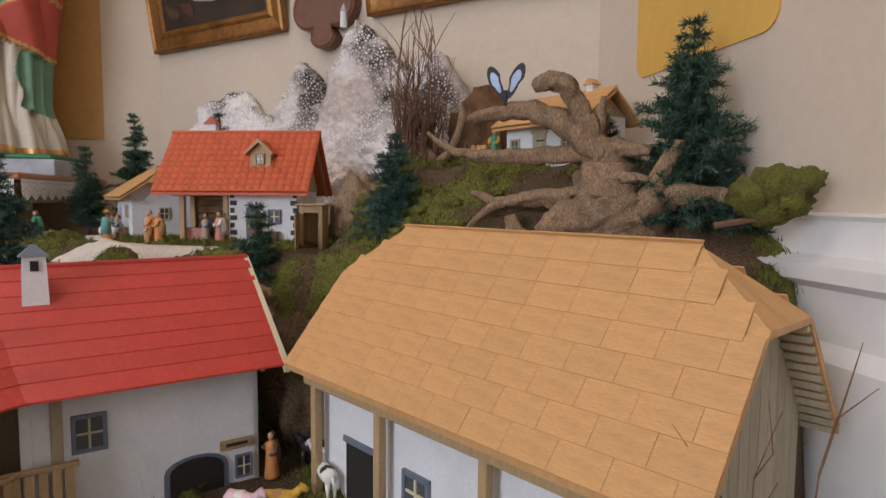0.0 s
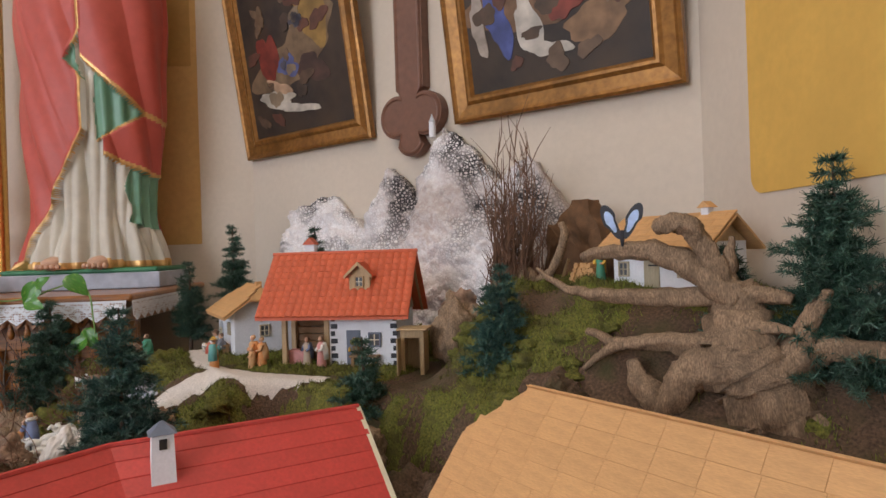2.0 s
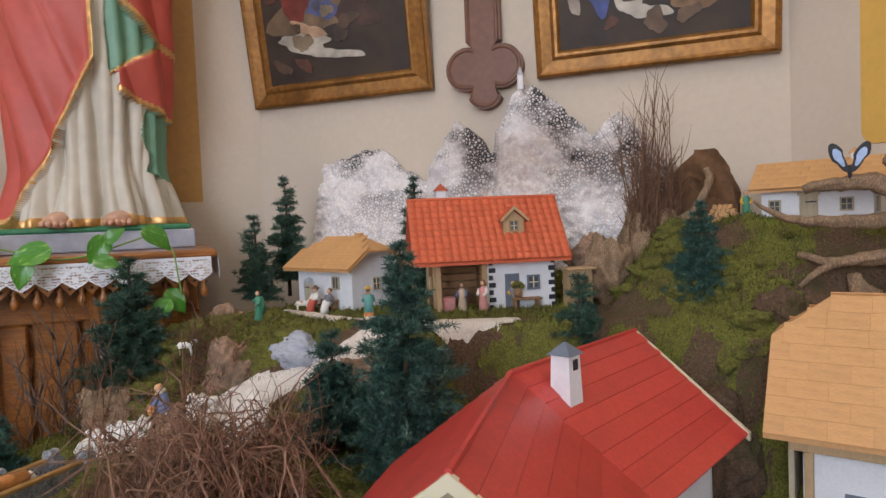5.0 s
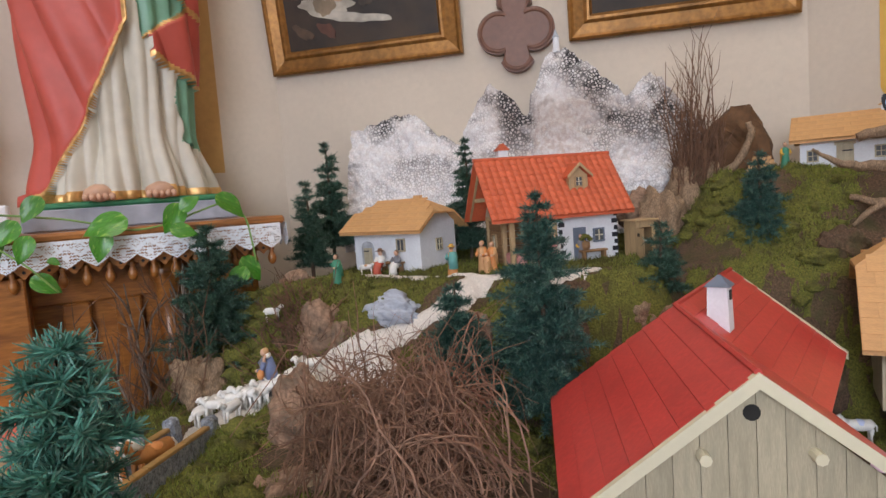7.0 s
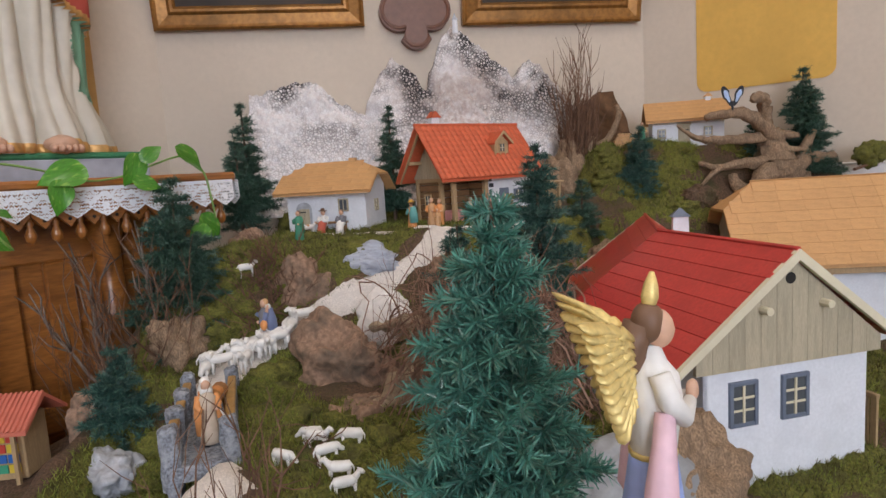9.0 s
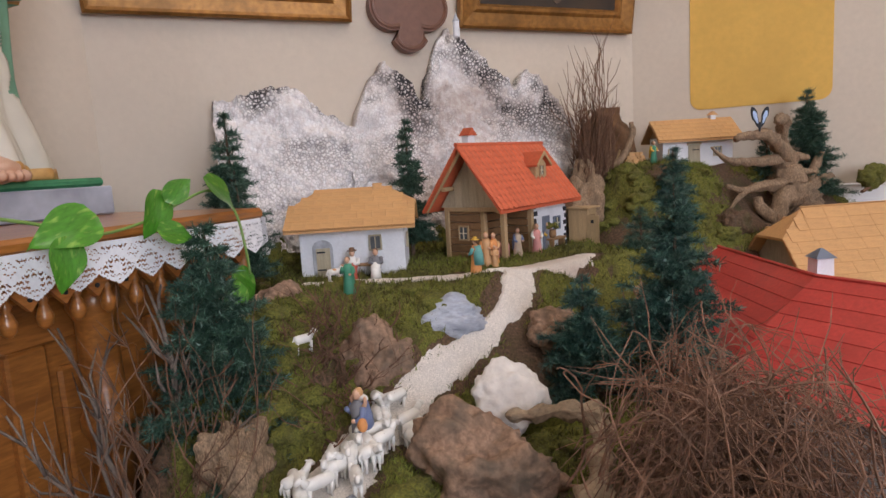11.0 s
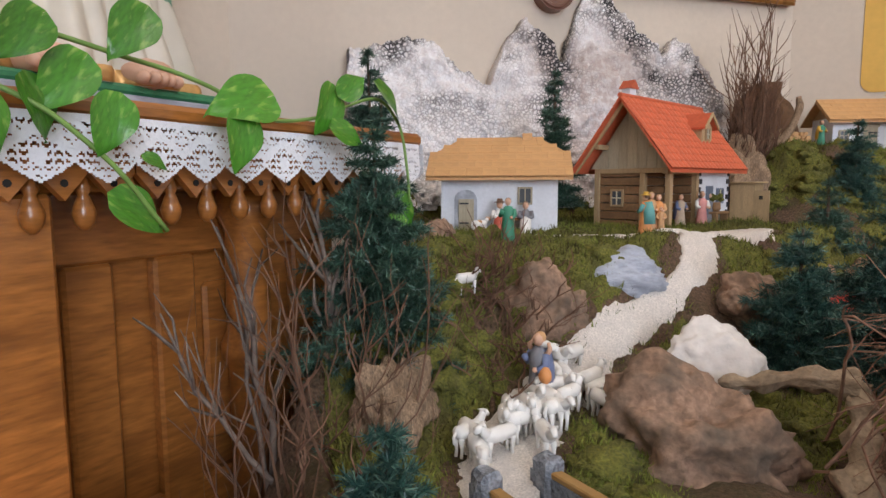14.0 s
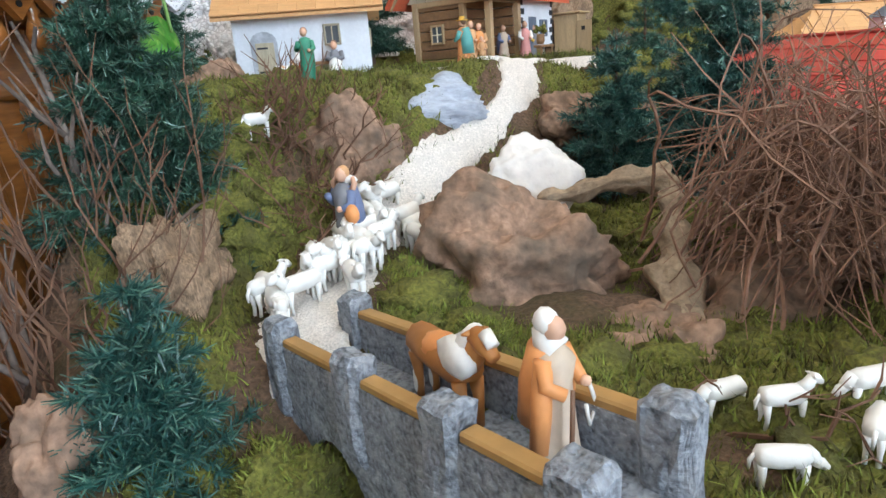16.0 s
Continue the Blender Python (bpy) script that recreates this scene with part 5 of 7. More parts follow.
# ---- sand paths ----
def path_strip(name, line, widths, label, seed, lift=0.005):
    pts = bend([(x, y, 0) for x, y in line], 14)
    n = len(pts)
    verts, faces = [], []
    across = 8
    for i, p in enumerate(pts):
        ahead = (pts[min(i + 1, n - 1)] - pts[max(i - 1, 0)]).normalized()
        side = Vector((-ahead.y, ahead.x, 0))
        f = i / (n - 1) * (len(widths) - 1)
        k = min(int(f), len(widths) - 2)
        w = widths[k] + (widths[k + 1] - widths[k]) * (f - k)
        for j in range(across + 1):
            s = 2 * j / across - 1
            edge = 1 + (0.55 * noise.fractal(Vector((p.x * 34, p.y * 34, seed + s)), 0.8, 2.0, 3) if abs(s) > 0.9 else 0)
            q = p + side * (w * s * edge / 2)
            verts.append((q.x, q.y, ground(q.x, q.y) + (lift if abs(s) < 0.95 else -0.004) + 0.002 * noise.noise(q * 60)))
    for i in range(n - 1):
        for j in range(across):
            a = i * (across + 1) + j
            faces.append((a, a + across + 1, a + across + 2, a + 1))
    ob = raw(name, verts, faces, M["sand"], smooth=True)
    tagged(ob, label, "path", kind="structure")


PATHS = (
    ([(-1.72, 1.27), (-1.62, 1.22), (-1.52, 1.17), (-1.42, 1.12), (-1.30, 1.11), (-1.16, 1.14), (-1.07, 1.18)], [0.05, 0.06, 0.05, 0.06, 0.085, 0.07, 0.04]),
    ([(-1.31, 1.10), (-1.345, 1.04), (-1.40, 0.99), (-1.50, 0.95), (-1.60, 0.92), (-1.70, 0.87), (-1.78, 0.80), (-1.815, 0.74), (-1.825, 0.69)], [0.070, 0.075, 0.040, 0.040, 0.048, 0.080, 0.120, 0.10, 0.07]),
    ([(-1.770, 0.440), (-1.764, 0.385), (-1.758, 0.32), (-1.75, 0.18)], [0.065, 0.095, 0.135, 0.16]),
)
for k, (line, widths) in enumerate(PATHS):
    path_strip("path", line, widths, "white sand path across the moss", k * 5)


def off_path(x, y):
    """The least distance to a sand path's edge."""
    best = 9.0
    for line, widths in PATHS:
        for (ax, ay), (bx, by), w in zip(line, line[1:], widths):
            dx, dy = bx - ax, by - ay
            t = max(0, min(1, ((x - ax) * dx + (y - ay) * dy) / (dx * dx + dy * dy)))
            best = min(best, math.hypot(x - ax - t * dx, y - ay - t * dy) - w / 2)
    return best


# ---- stones ----
def stone(x, y, z, sx, sy, sz, mat, label, seed, yaw=0, rough=0.35, name="rock", tilt=0):
    bm = bmesh.new()
    lump(bm, (0, 0, 0), (sx, sy, sz), seed, rough, sub=5, scale=1.3, fine=0.22)
    ob = part(name, bm, M[mat], None, smooth=True)
    ob.matrix_basis = pose(x, y, z, tilt, 0, yaw)
    return tagged(ob, label, "rock", "rocks")


stone(-1.512, 1.005, 0.886, 0.082, 0.040, 0.050, "stone_blue", "pale blue-grey slab of stone beside the sand path", 1, -12, 0.34)
stone(-1.500, 0.815, 0.808, 0.058, 0.030, 0.056, "rock_white", "whitish stone beside the sand path", 2, -30, 0.24, tilt=-25)
stone(-1.650, 0.985, 0.836, 0.066, 0.056, 0.090, "stone_brown", "large brown stone with moss on it", 3, -20)
stone(-1.585, 0.735, 0.742, 0.100, 0.062, 0.086, "stone_brown", "large brown rough stone behind the bridge", 4, -40, 0.45)
stone(-1.335, 0.935, 0.860, 0.050, 0.040, 0.040, "stone_brown", "brown stone under the path", 5, 10)
stone(-1.900, 0.880, 0.770, 0.055, 0.040, 0.060, "drift", "brown bark lump beside the fir", 6, 30, 0.5)
stone(-2.010, 0.700, 0.700, 0.032, 0.028, 0.060, "stone_brown", "upright brown stone standing on the moss", 7, 0)
stone(-1.945, 0.590, 0.655, 0.072, 0.042, 0.036, "stone_grey", "flat pale stone lying in the moss", 8, -60)
stone(-1.780, 1.130, 0.930, 0.055, 0.045, 0.050, "stone_brown", "brown earthy lump before the farmhouse", 9, 0)
stone(-1.265, 0.215, 0.690, 0.100, 0.050, 0.095, "slab_grey", "grey slab of stone beside the angel", 10, 20, 0.12, tilt=-20)
stone(-1.190, 0.275, 0.700, 0.085, 0.070, 0.090, "drift", "brown bark piece beside the red-roofed house", 11, 40, 0.4)
stone(-1.395, -0.060, 0.695, 0.090, 0.070, 0.075, "stone_brown", "mossy stone under the angel", 12, 0)
stone(-1.400, 0.560, 0.690, 0.110, 0.090, 0.070, "stone_brown", "dark brown stones under the brushwood", 13, 0)
stone(-1.560, 0.560, 0.690, 0.070, 0.060, 0.050, "stone_brown", "dark grey-brown stone behind the sheep", 14, 40)
stone(-0.985, 1.130, 0.850, 0.040, 0.035, 0.040, "drift", "small brown stone behind the red roof", 15, 0)
stone(-0.900, 1.105, 0.840, 0.050, 0.040, 0.045, "drift", "light brown stone behind the red roof", 16, 30)
stone(-0.720, 1.060, 0.740, 0.090, 0.060, 0.110, "soil", "dark earth bank between the houses", 17, 0)
stone(-0.665, 1.440, 1.060, 0.085, 0.055, 0.050, "stone_brown", "brown stone on the upper slope", 18, 0)
stone(-0.560, 1.225, 0.960, 0.050, 0.045, 0.045, "soil", "dark earth lump on the slope", 19, 0)
stone(-0.900, 1.430, 1.020, 0.055, 0.050, 0.090, "drift", "brown bark stump below the dry bush", 20, 0)
stone(-0.945, 1.510, 1.050, 0.060, 0.045, 0.060, "stone_brown", "brown stone behind the log house", 21, 0)


# ---- bark piece with a hole, dry bush, wood pile ----
def bark_piece():
    bm = bmesh.new()
    prism(bm, [(-0.085, -0.14), (0.105, -0.14), (0.100, -0.02), (0.080, 0.055), (0.050, 0.085), (0.028, 0.125), (-0.020, 0.118), (-0.045, 0.070), (-0.078, 0.050)], -0.020, 0.022, "y")
    roughened(bm, 0.016, 5, 22.0)
    ob = part("bark_piece", bm, M["drift2"], None)
    ob.matrix_basis = pose(-0.685, 1.612, 1.20, 0, 8, -15)
    tagged(ob, "reddish brown upright piece of bark against the wall", "bark")


M["drift2"] = material("reddish_brown_bark", (0.15, 0.075, 0.032), 0.85, grain=0.4, size=35, stain=0.5, stain_size=10, bump=0.9)
bark_piece()


def twig_mesh(bm, rnd, base, top, bow, r0, sub=2, sides=5):
    """A crooked twig with side shoots."""
    base, top = Vector(base), Vector(top)
    pts = []
    n = 7
    off = Vector((rnd.uniform(-1, 1), rnd.uniform(-1, 1), rnd.uniform(-0.4, 0.4))) * bow
    for k in range(n):
        t = k / (n - 1)
        pts.append(base.lerp(top, t) + off * math.sin(math.pi * t) + Vector((rnd.uniform(-1, 1), rnd.uniform(-1, 1), rnd.uniform(-1, 1))) * bow * 0.18)
    tube(bm, pts, [r0 * (1 - 0.75 * k / (n - 1)) for k in range(n)], sides)
    ln = (top - base).length
    for _ in range(sub):
        k = rnd.randint(2, n - 2)
        d = (pts[k + 1] - pts[k - 1]).normalized() + Vector((rnd.uniform(-1, 1), rnd.uniform(-1, 1), rnd.uniform(-0.3, 0.9))) * 0.8
        q = pts[k] + d.normalized() * ln * rnd.uniform(0.18, 0.38)
        tube(bm, [pts[k], pts[k].lerp(q, 0.5) + Vector((rnd.uniform(-1, 1), rnd.uniform(-1, 1), rnd.uniform(-1, 1))) * ln * 0.03, q], [r0 * 0.5, r0 * 0.4, r0 * 0.15], 4)


def dry_bush():
    rnd = random.Random(4)
    t = thing("dry_bush", pose(-0.80, 1.515, 1.06), "dense dry brown twig bush on a bark stump", "bush")
    bm = bmesh.new()
    for k in range(150):
        a = rnd.uniform(0, 2 * math.pi)
        r = rnd.uniform(0, 0.055)
        q = rnd.uniform(0.02, 0.080)
        hgt = rnd.uniform(0.24, 0.45) if k < 26 else rnd.uniform(0.08, 0.26)
        twig_mesh(bm, rnd, (r * math.cos(a), r * 0.7 * math.sin(a), 0), (q * math.cos(a + 0.4), q * 0.7 * math.sin(a + 0.4), hgt), 0.026, 0.0024, 4)
    tagged(part("twig_mass", bm, M["twig"], t), kind="stuff")
    bm = bmesh.new()
    lump(bm, (0, 0, 0.0), (0.070, 0.055, 0.120), 6, 0.4, 1.5, 3)
    part("stump", bm, M["drift"], t, smooth=True)
    bm = bmesh.new()
    tube(bm, bend([(0.05, 0, 0.07), (0.10, -0.01, 0.10), (0.135, -0.015, 0.17), (0.13, -0.015, 0.205)], 5), [0.012 - 0.0003 * k for k in range(16)], 7, rough=0.2)
    part("branch", bm, M["drift"], t, smooth=True)


dry_bush()


def wood_pile():
    rnd = random.Random(8)
    t = thing("wood_pile", pose(-0.628, 1.535, 1.115, 0, 0, -15), "small stack of split pale firewood between two props", "wood pile")
    for row in range(6):
        for k in range(9 - row):
            bm = bmesh.new()
            tube(bm, [(0, -0.014, 0), (0, 0.014, 0)], [0.0058, 0.0058], 6, rough=0.25, seed=row * 17 + k)
            ob = part("firewood", bm, M["shingle"], t)
            ob.matrix_basis = pose(-0.045 + k * 0.0112 + row * 0.005, rnd.uniform(-0.003, 0.003), 0.006 + row * 0.0098)
    for s, x in ((1, -0.055),):
        bm = bmesh.new()
        tube(bm, [(x - 0.02, -0.01, 0), (x + 0.006, -0.004, 0.07)], [0.004, 0.0035], 6)
        part("prop", bm, M["pine"], t)


wood_pile()


# ---- the big root ----
def big_root():
    t = thing("tree_root", pose(-0.27, 1.27, 1.0), "large weathered grey-brown tree root with twisting limbs", "root")
    o = Vector((-0.27, 1.27, 1.0))

    def limb(name, line, radii, seed, rough=0.07, sides=18):
        rough, sides = min(rough, 0.07), max(sides, 18)
        pts = bend([Vector(p) - o for p in line], 10)
        rr = []
        for i in range(len(pts)):
            f = i / (len(pts) - 1) * (len(radii) - 1)
            k = min(int(f), len(radii) - 2)
            rr.append(radii[k] + (radii[k + 1] - radii[k]) * (f - k))
        pts = [p + 0.006 * Vector((noise.noise(p * 40), noise.noise(p * 40 + Vector((5, 0, 0))), noise.noise(p * 40 + Vector((0, 5, 0))))) for p in pts]
        bm = bmesh.new()
        tube(bm, pts, rr, sides, rough=rough, seed=seed, groove=0.26)
        return part(name, bm, M["drift"], t, smooth=True)

    limb("trunk", [(-0.205, 1.27, 0.86), (-0.228, 1.275, 0.95), (-0.250, 1.28, 1.01), (-0.272, 1.285, 1.05), (-0.280, 1.29, 1.11), (-0.290, 1.29, 1.145)], [0.052, 0.060, 0.070, 0.062, 0.040, 0.028], 1, 0.16, 14)
    limb("limb", [(-0.27, 1.27, 1.045), (-0.373, 1.27, 1.058), (-0.459, 1.275, 1.052), (-0.520, 1.285, 1.068)], [0.030, 0.015, 0.010, 0.006], 2)
    limb("limb", [(-0.455, 1.272, 1.05), (-0.49, 1.27, 1.03), (-0.523, 1.268, 1.003)], [0.009, 0.007, 0.004], 3)
    limb("limb", [(-0.27, 1.26, 1.03), (-0.34, 1.25, 1.015), (-0.375, 1.245, 0.965), (-0.412, 1.25, 0.985), (-0.433, 1.255, 1.025)], [0.035, 0.028, 0.026, 0.020, 0.010], 4, 0.2)
    limb("limb", [(-0.285, 1.285, 1.125), (-0.342, 1.27, 1.174), (-0.414, 1.26, 1.205), (-0.516, 1.262, 1.195)], [0.026, 0.020, 0.015, 0.009], 5)
    limb("limb", [(-0.28, 1.285, 1.130), (-0.417, 1.27, 1.128), (-0.529, 1.262, 1.136), (-0.605, 1.26, 1.175)], [0.018, 0.013, 0.009, 0.003], 6)
    limb("limb", [(-0.300, 1.285, 1.13), (-0.322, 1.27, 1.20), (-0.340, 1.25, 1.238), (-0.374, 1.24, 1.240), (-0.388, 1.238, 1.232)], [0.022, 0.018, 0.017, 0.016, 0.008], 7)
    limb("limb", [(-0.290, 1.29, 1.13), (-0.293, 1.29, 1.18), (-0.286, 1.288, 1.222)], [0.016, 0.011, 0.004], 8)
    limb("limb", [(-0.285, 1.285, 1.128), (-0.245, 1.275, 1.138), (-0.205, 1.27, 1.126)], [0.020, 0.013, 0.008], 9)
    limb("limb", [(-0.275, 1.27, 1.083), (-0.240, 1.255, 1.090), (-0.202, 1.25, 1.084)], [0.016, 0.009, 0.005], 10)
    limb("limb", [(-0.235, 1.27, 1.02), (-0.19, 1.265, 1.055), (-0.14, 1.27, 1.062), (-0.065, 1.30, 1.060)], [0.040, 0.022, 0.017, 0.013], 11)
    limb("limb", [(-0.215, 1.265, 1.03), (-0.188, 1.262, 1.09), (-0.172, 1.262, 1.125), (-0.164, 1.262, 1.145)], [0.024, 0.015, 0.011, 0.007], 12)
    limb("limb", [(-0.21, 1.27, 0.98), (-0.15, 1.26, 0.93), (-0.10, 1.25, 0.90)], [0.03, 0.02, 0.012], 13)


big_root()


def butterfly():
    t = thing("butterfly", pose(-0.440, 1.245, 1.222), "black and pale blue feather butterfly perched on the root", "butterfly ornament")
    bm = bmesh.new()
    tube(bm, [(0, 0, -0.012), (0, 0, 0), (0, 0, 0.014)], [0.002, 0.004, 0.003], 8)
    part("body", bm, M["black"], t)
    for s in (-1, 1):
        for name, k, mat, dy in (("wing", 1.0, "black", 0.0), ("wing_patch", 0.62, "butterfly_blue", -0.0012)):
            bm = bmesh.new()
            line = []
            for i in range(20):
                a = 2 * math.pi * i / 20
                line.append((0.010 * math.cos(a) * k * (1.25 if math.sin(a) > 0 else 0.8), 0.031 + 0.031 * math.sin(a) * k))
            prism(bm, line, dy - 0.0008, dy + 0.0008, "y")
            ob = part(name, bm, M[mat], t)
            ob.matrix_basis = pose(s * 0.004, 0, 0, 0, s * 26, 0)


M["butterfly_blue"] = material("pale_blue_feather", (0.42, 0.55, 0.80), 0.7, grain=0.2, size=80)
butterfly()


def mossy_branch():
    t = thing("mossy_branch", pose(-0.028, 1.19, 1.058) @ Matrix.Scale(0.62, 4), "thick cushion of green moss on a dead branch", "moss")
    bm = bmesh.new()
    tube(bm, [(-0.12, -0.02, -0.06), (0.0, 0, -0.035), (0.06, 0.02, -0.02)], [0.008, 0.006, 0.002], 6)
    part("branch", bm, M["twig"], t)
    bm = bmesh.new()
    for k, (x, z, r) in enumerate(((-0.05, 0.0, 0.045), (0.0, 0.02, 0.05), (0.045, 0.035, 0.032), (-0.02, -0.03, 0.035), (0.02, -0.005, 0.04), (0.07, 0.045, 0.012))):
        lump(bm, (x, 0, z), (r, r * 0.8, r * 0.9), k, 0.5, 2.5, 3)
    part("moss_cushion", bm, M["moss"], t, smooth=True)


mossy_branch()


# ---- brushwood ----
def brushwood(x, y, spread, high, count, seed, label, lean=(0, 0)):
    rnd = random.Random(seed)
    few = count <= 60
    t = thing("brushwood", pose(0, 0, 0), label, "brushwood") if few else None
    bm = bmesh.new()
    for k in range(count):
        a = rnd.uniform(0, 2 * math.pi)
        r = spread * math.sqrt(rnd.random())
        bx, by = x + r * math.cos(a), y + r * math.sin(a)
        b = rnd.uniform(0, 2 * math.pi)
        q = rnd.uniform(0.3, 1.3) * spread
        zz = ground(bx, by)
        top = (bx + q * math.cos(b) + lean[0], by + q * math.sin(b) + lean[1], zz + high * rnd.uniform(0.15, 1.0))
        twig_mesh(bm, rnd, (bx, by, zz - 0.01), top, 0.03, rnd.choice((0.0012, 0.0016, 0.0022)), 3, 4)
        if few:
            part("twig", bm, M["twig"], t)
            bm = bmesh.new()
    if few:
        bm.free()
    else:
        tagged(part("brushwood", bm, M["twig"]), label, "brushwood", kind="stuff")


def twig_heap(x, y, spread, high, count, seed, label):
    """A dome of long twigs that arch over one another."""
    rnd = random.Random(seed)
    bm = bmesh.new()
    for k in range(count):
        a = rnd.uniform(0, 2 * math.pi)
        b = a + math.pi + rnd.uniform(-1.5, 1.5)
        r0, r1 = spread * rnd.uniform(0.25, 0.85), spread * rnd.uniform(0.2, 0.95)
        cx, cy = rnd.choice(((x - 0.065, y + 0.035), (x + 0.055, y - 0.045), (x + 0.035, y + 0.085), (x - 0.02, y - 0.02)))
        p, q = Vector((cx + r0 * math.cos(a), cy + r0 * math.sin(a), 0)), Vector((cx + r1 * math.cos(b), cy + r1 * math.sin(b), 0))
        p.z, q.z = ground(p.x, p.y) + rnd.uniform(-0.01, 0.10), ground(q.x, q.y) + rnd.uniform(0.0, 0.16)
        top = high * rnd.uniform(0.10, 0.85) ** 1.2
        mid = p.lerp(q, rnd.uniform(0.35, 0.65)) + Vector((rnd.uniform(-0.04, 0.04), rnd.uniform(-0.04, 0.04), top))
        pts = bend([p, p.lerp(mid, 0.55) + Vector((0, 0, top * 0.18)), mid, q], 4)
        pts = [v + 0.030 * Vector((noise.noise(v * 9 + Vector((k, 0, 0))), noise.noise(v * 9 + Vector((0, k, 0))), noise.noise(v * 9 + Vector((0, 0, k))))) + 0.006 * Vector((noise.noise(v * 40 + Vector((k, 0, 0))), noise.noise(v * 40), noise.noise(v * 40 + Vector((0, 0, k))))) for v in pts]
        r = rnd.choice((0.0007, 0.0009, 0.0011, 0.0014, 0.0019))
        tube(bm, pts, [r * (1 - 0.6 * i / (len(pts) - 1)) for i in range(len(pts))], 4)
        for _ in range(2):
            i = rnd.randint(3, len(pts) - 3)
            way = (pts[i + 1] - pts[i - 1]).normalized() + Vector((rnd.uniform(-1, 1), rnd.uniform(-1, 1), rnd.uniform(-0.4, 0.8)))
            end = pts[i] + way.normalized() * rnd.uniform(0.03, 0.10)
            tube(bm, [pts[i], pts[i].lerp(end, 0.5) + Vector((rnd.uniform(-1, 1), rnd.uniform(-1, 1), rnd.uniform(-1, 1))) * 0.005, end], [r * 0.6, r * 0.45, r * 0.2], 3)
    tagged(part("brushwood", bm, M["twig_red"]), label, "brushwood", kind="stuff")


M["twig_red"] = material("reddish_brown_twig", (0.26, 0.145, 0.095), 0.75, grain=0.45, size=60, stain=0.5, stain_size=20, bump=0.3)
twig_heap(-1.352, 0.510, 0.165, 0.160, 460, 1, "tangled heap of thin dry brown twigs")
brushwood(-2.00, 0.86, 0.10, 0.26, 56, 2, "thin dry branches before the altar table")
brushwood(-1.735, 0.955, 0.070, 0.095, 130, 3, "dry reddish twigs on the slope")
brushwood(-1.60, 0.40, 0.08, 0.06, 7, 5, "a few dry twigs among the moss")
brushwood(-1.69, 0.195, 0.055, 0.20, 24, 9, "bent grey dry branches before the bridge")
brushwood(0.055, 0.76, 0.05, 0.28, 22, 6, "budding dry twigs beside the barn")


def dead_branches():
    """Forked grey branches that lean against the altar table's foot."""
    t = thing("dead_branches", pose(-2.02, 0.90, 0.66), "forked grey dead branches before the altar table", "branches")
    rnd = random.Random(17)
    for k, (top, r) in enumerate((((0.03, 0.08, 0.37), 0.0075), ((-0.07, 0.02, 0.33), 0.0055), ((-0.13, -0.04, 0.25), 0.0045), ((0.10, 0.03, 0.26), 0.0045), ((0.16, -0.02, 0.19), 0.0040), ((-0.03, 0.09, 0.30), 0.0040))):
        bm = bmesh.new()
        twig_mesh(bm, rnd, (rnd.uniform(-0.03, 0.03), rnd.uniform(-0.03, 0.03), 0), top, 0.035, r, 9, 8)
        part("branch", bm, M["grey_twig"], t, smooth=True)


M["grey_twig"] = material("grey_brown_dead_branch", (0.20, 0.155, 0.125), 0.85, grain=0.4, size=120, stain=0.5, stain_size=30, bump=0.5)
dead_branches()


# ---- small driftwood beside the bridge ----
def small_root():
    t = thing("small_root", pose(-1.45, 0.64, 0.72), "small pale driftwood root standing on the moss", "root")
    o = Vector((-1.45, 0.64, 0.72))
    for k, (line, radii) in enumerate((
        ([(-1.60, 0.52, 0.70), (-1.53, 0.565, 0.715), (-1.475, 0.625, 0.75), (-1.452, 0.650, 0.79), (-1.438, 0.668, 0.825)], [0.016, 0.022, 0.016, 0.013, 0.016]),
        ([(-1.440, 0.664, 0.822), (-1.47, 0.70, 0.825), (-1.50, 0.745, 0.808), (-1.53, 0.77, 0.805)], [0.014, 0.010, 0.008, 0.003]),
        ([(-1.53, 0.57, 0.708), (-1.53, 0.53, 0.70), (-1.55, 0.49, 0.705)], [0.014, 0.009, 0.003]),
    )):
        pts = bend([Vector(p) - o for p in line], 6)
        rr = [radii[min(int(i / (len(pts) - 1) * (len(radii) - 1)), len(radii) - 1)] for i in range(len(pts))]
        bm = bmesh.new()
        tube(bm, pts, [r * (1.1 + 0.3 * math.sin(i * 1.3)) for i, r in enumerate(rr)], 20, 0.65, rough=0.10, seed=k, groove=0.5)
        part("limb" if k else "trunk", bm, M["drift3"], t, smooth=True)


M["drift3"] = material("pale_driftwood", (0.36, 0.27, 0.18), 0.85, grain=0.3, size=150, stain=0.4, stain_size=26, bump=0.8, relief=0.003)
small_root()


# ---- figures: each one a plain painted shape ----
def colour(name, rgb, rough=0.55):
    if name not in M:
        M[name] = material(name, rgb, rough, grain=0.1, size=90, stain=0.2, stain_size=30, bump=0.15)
    return M[name]


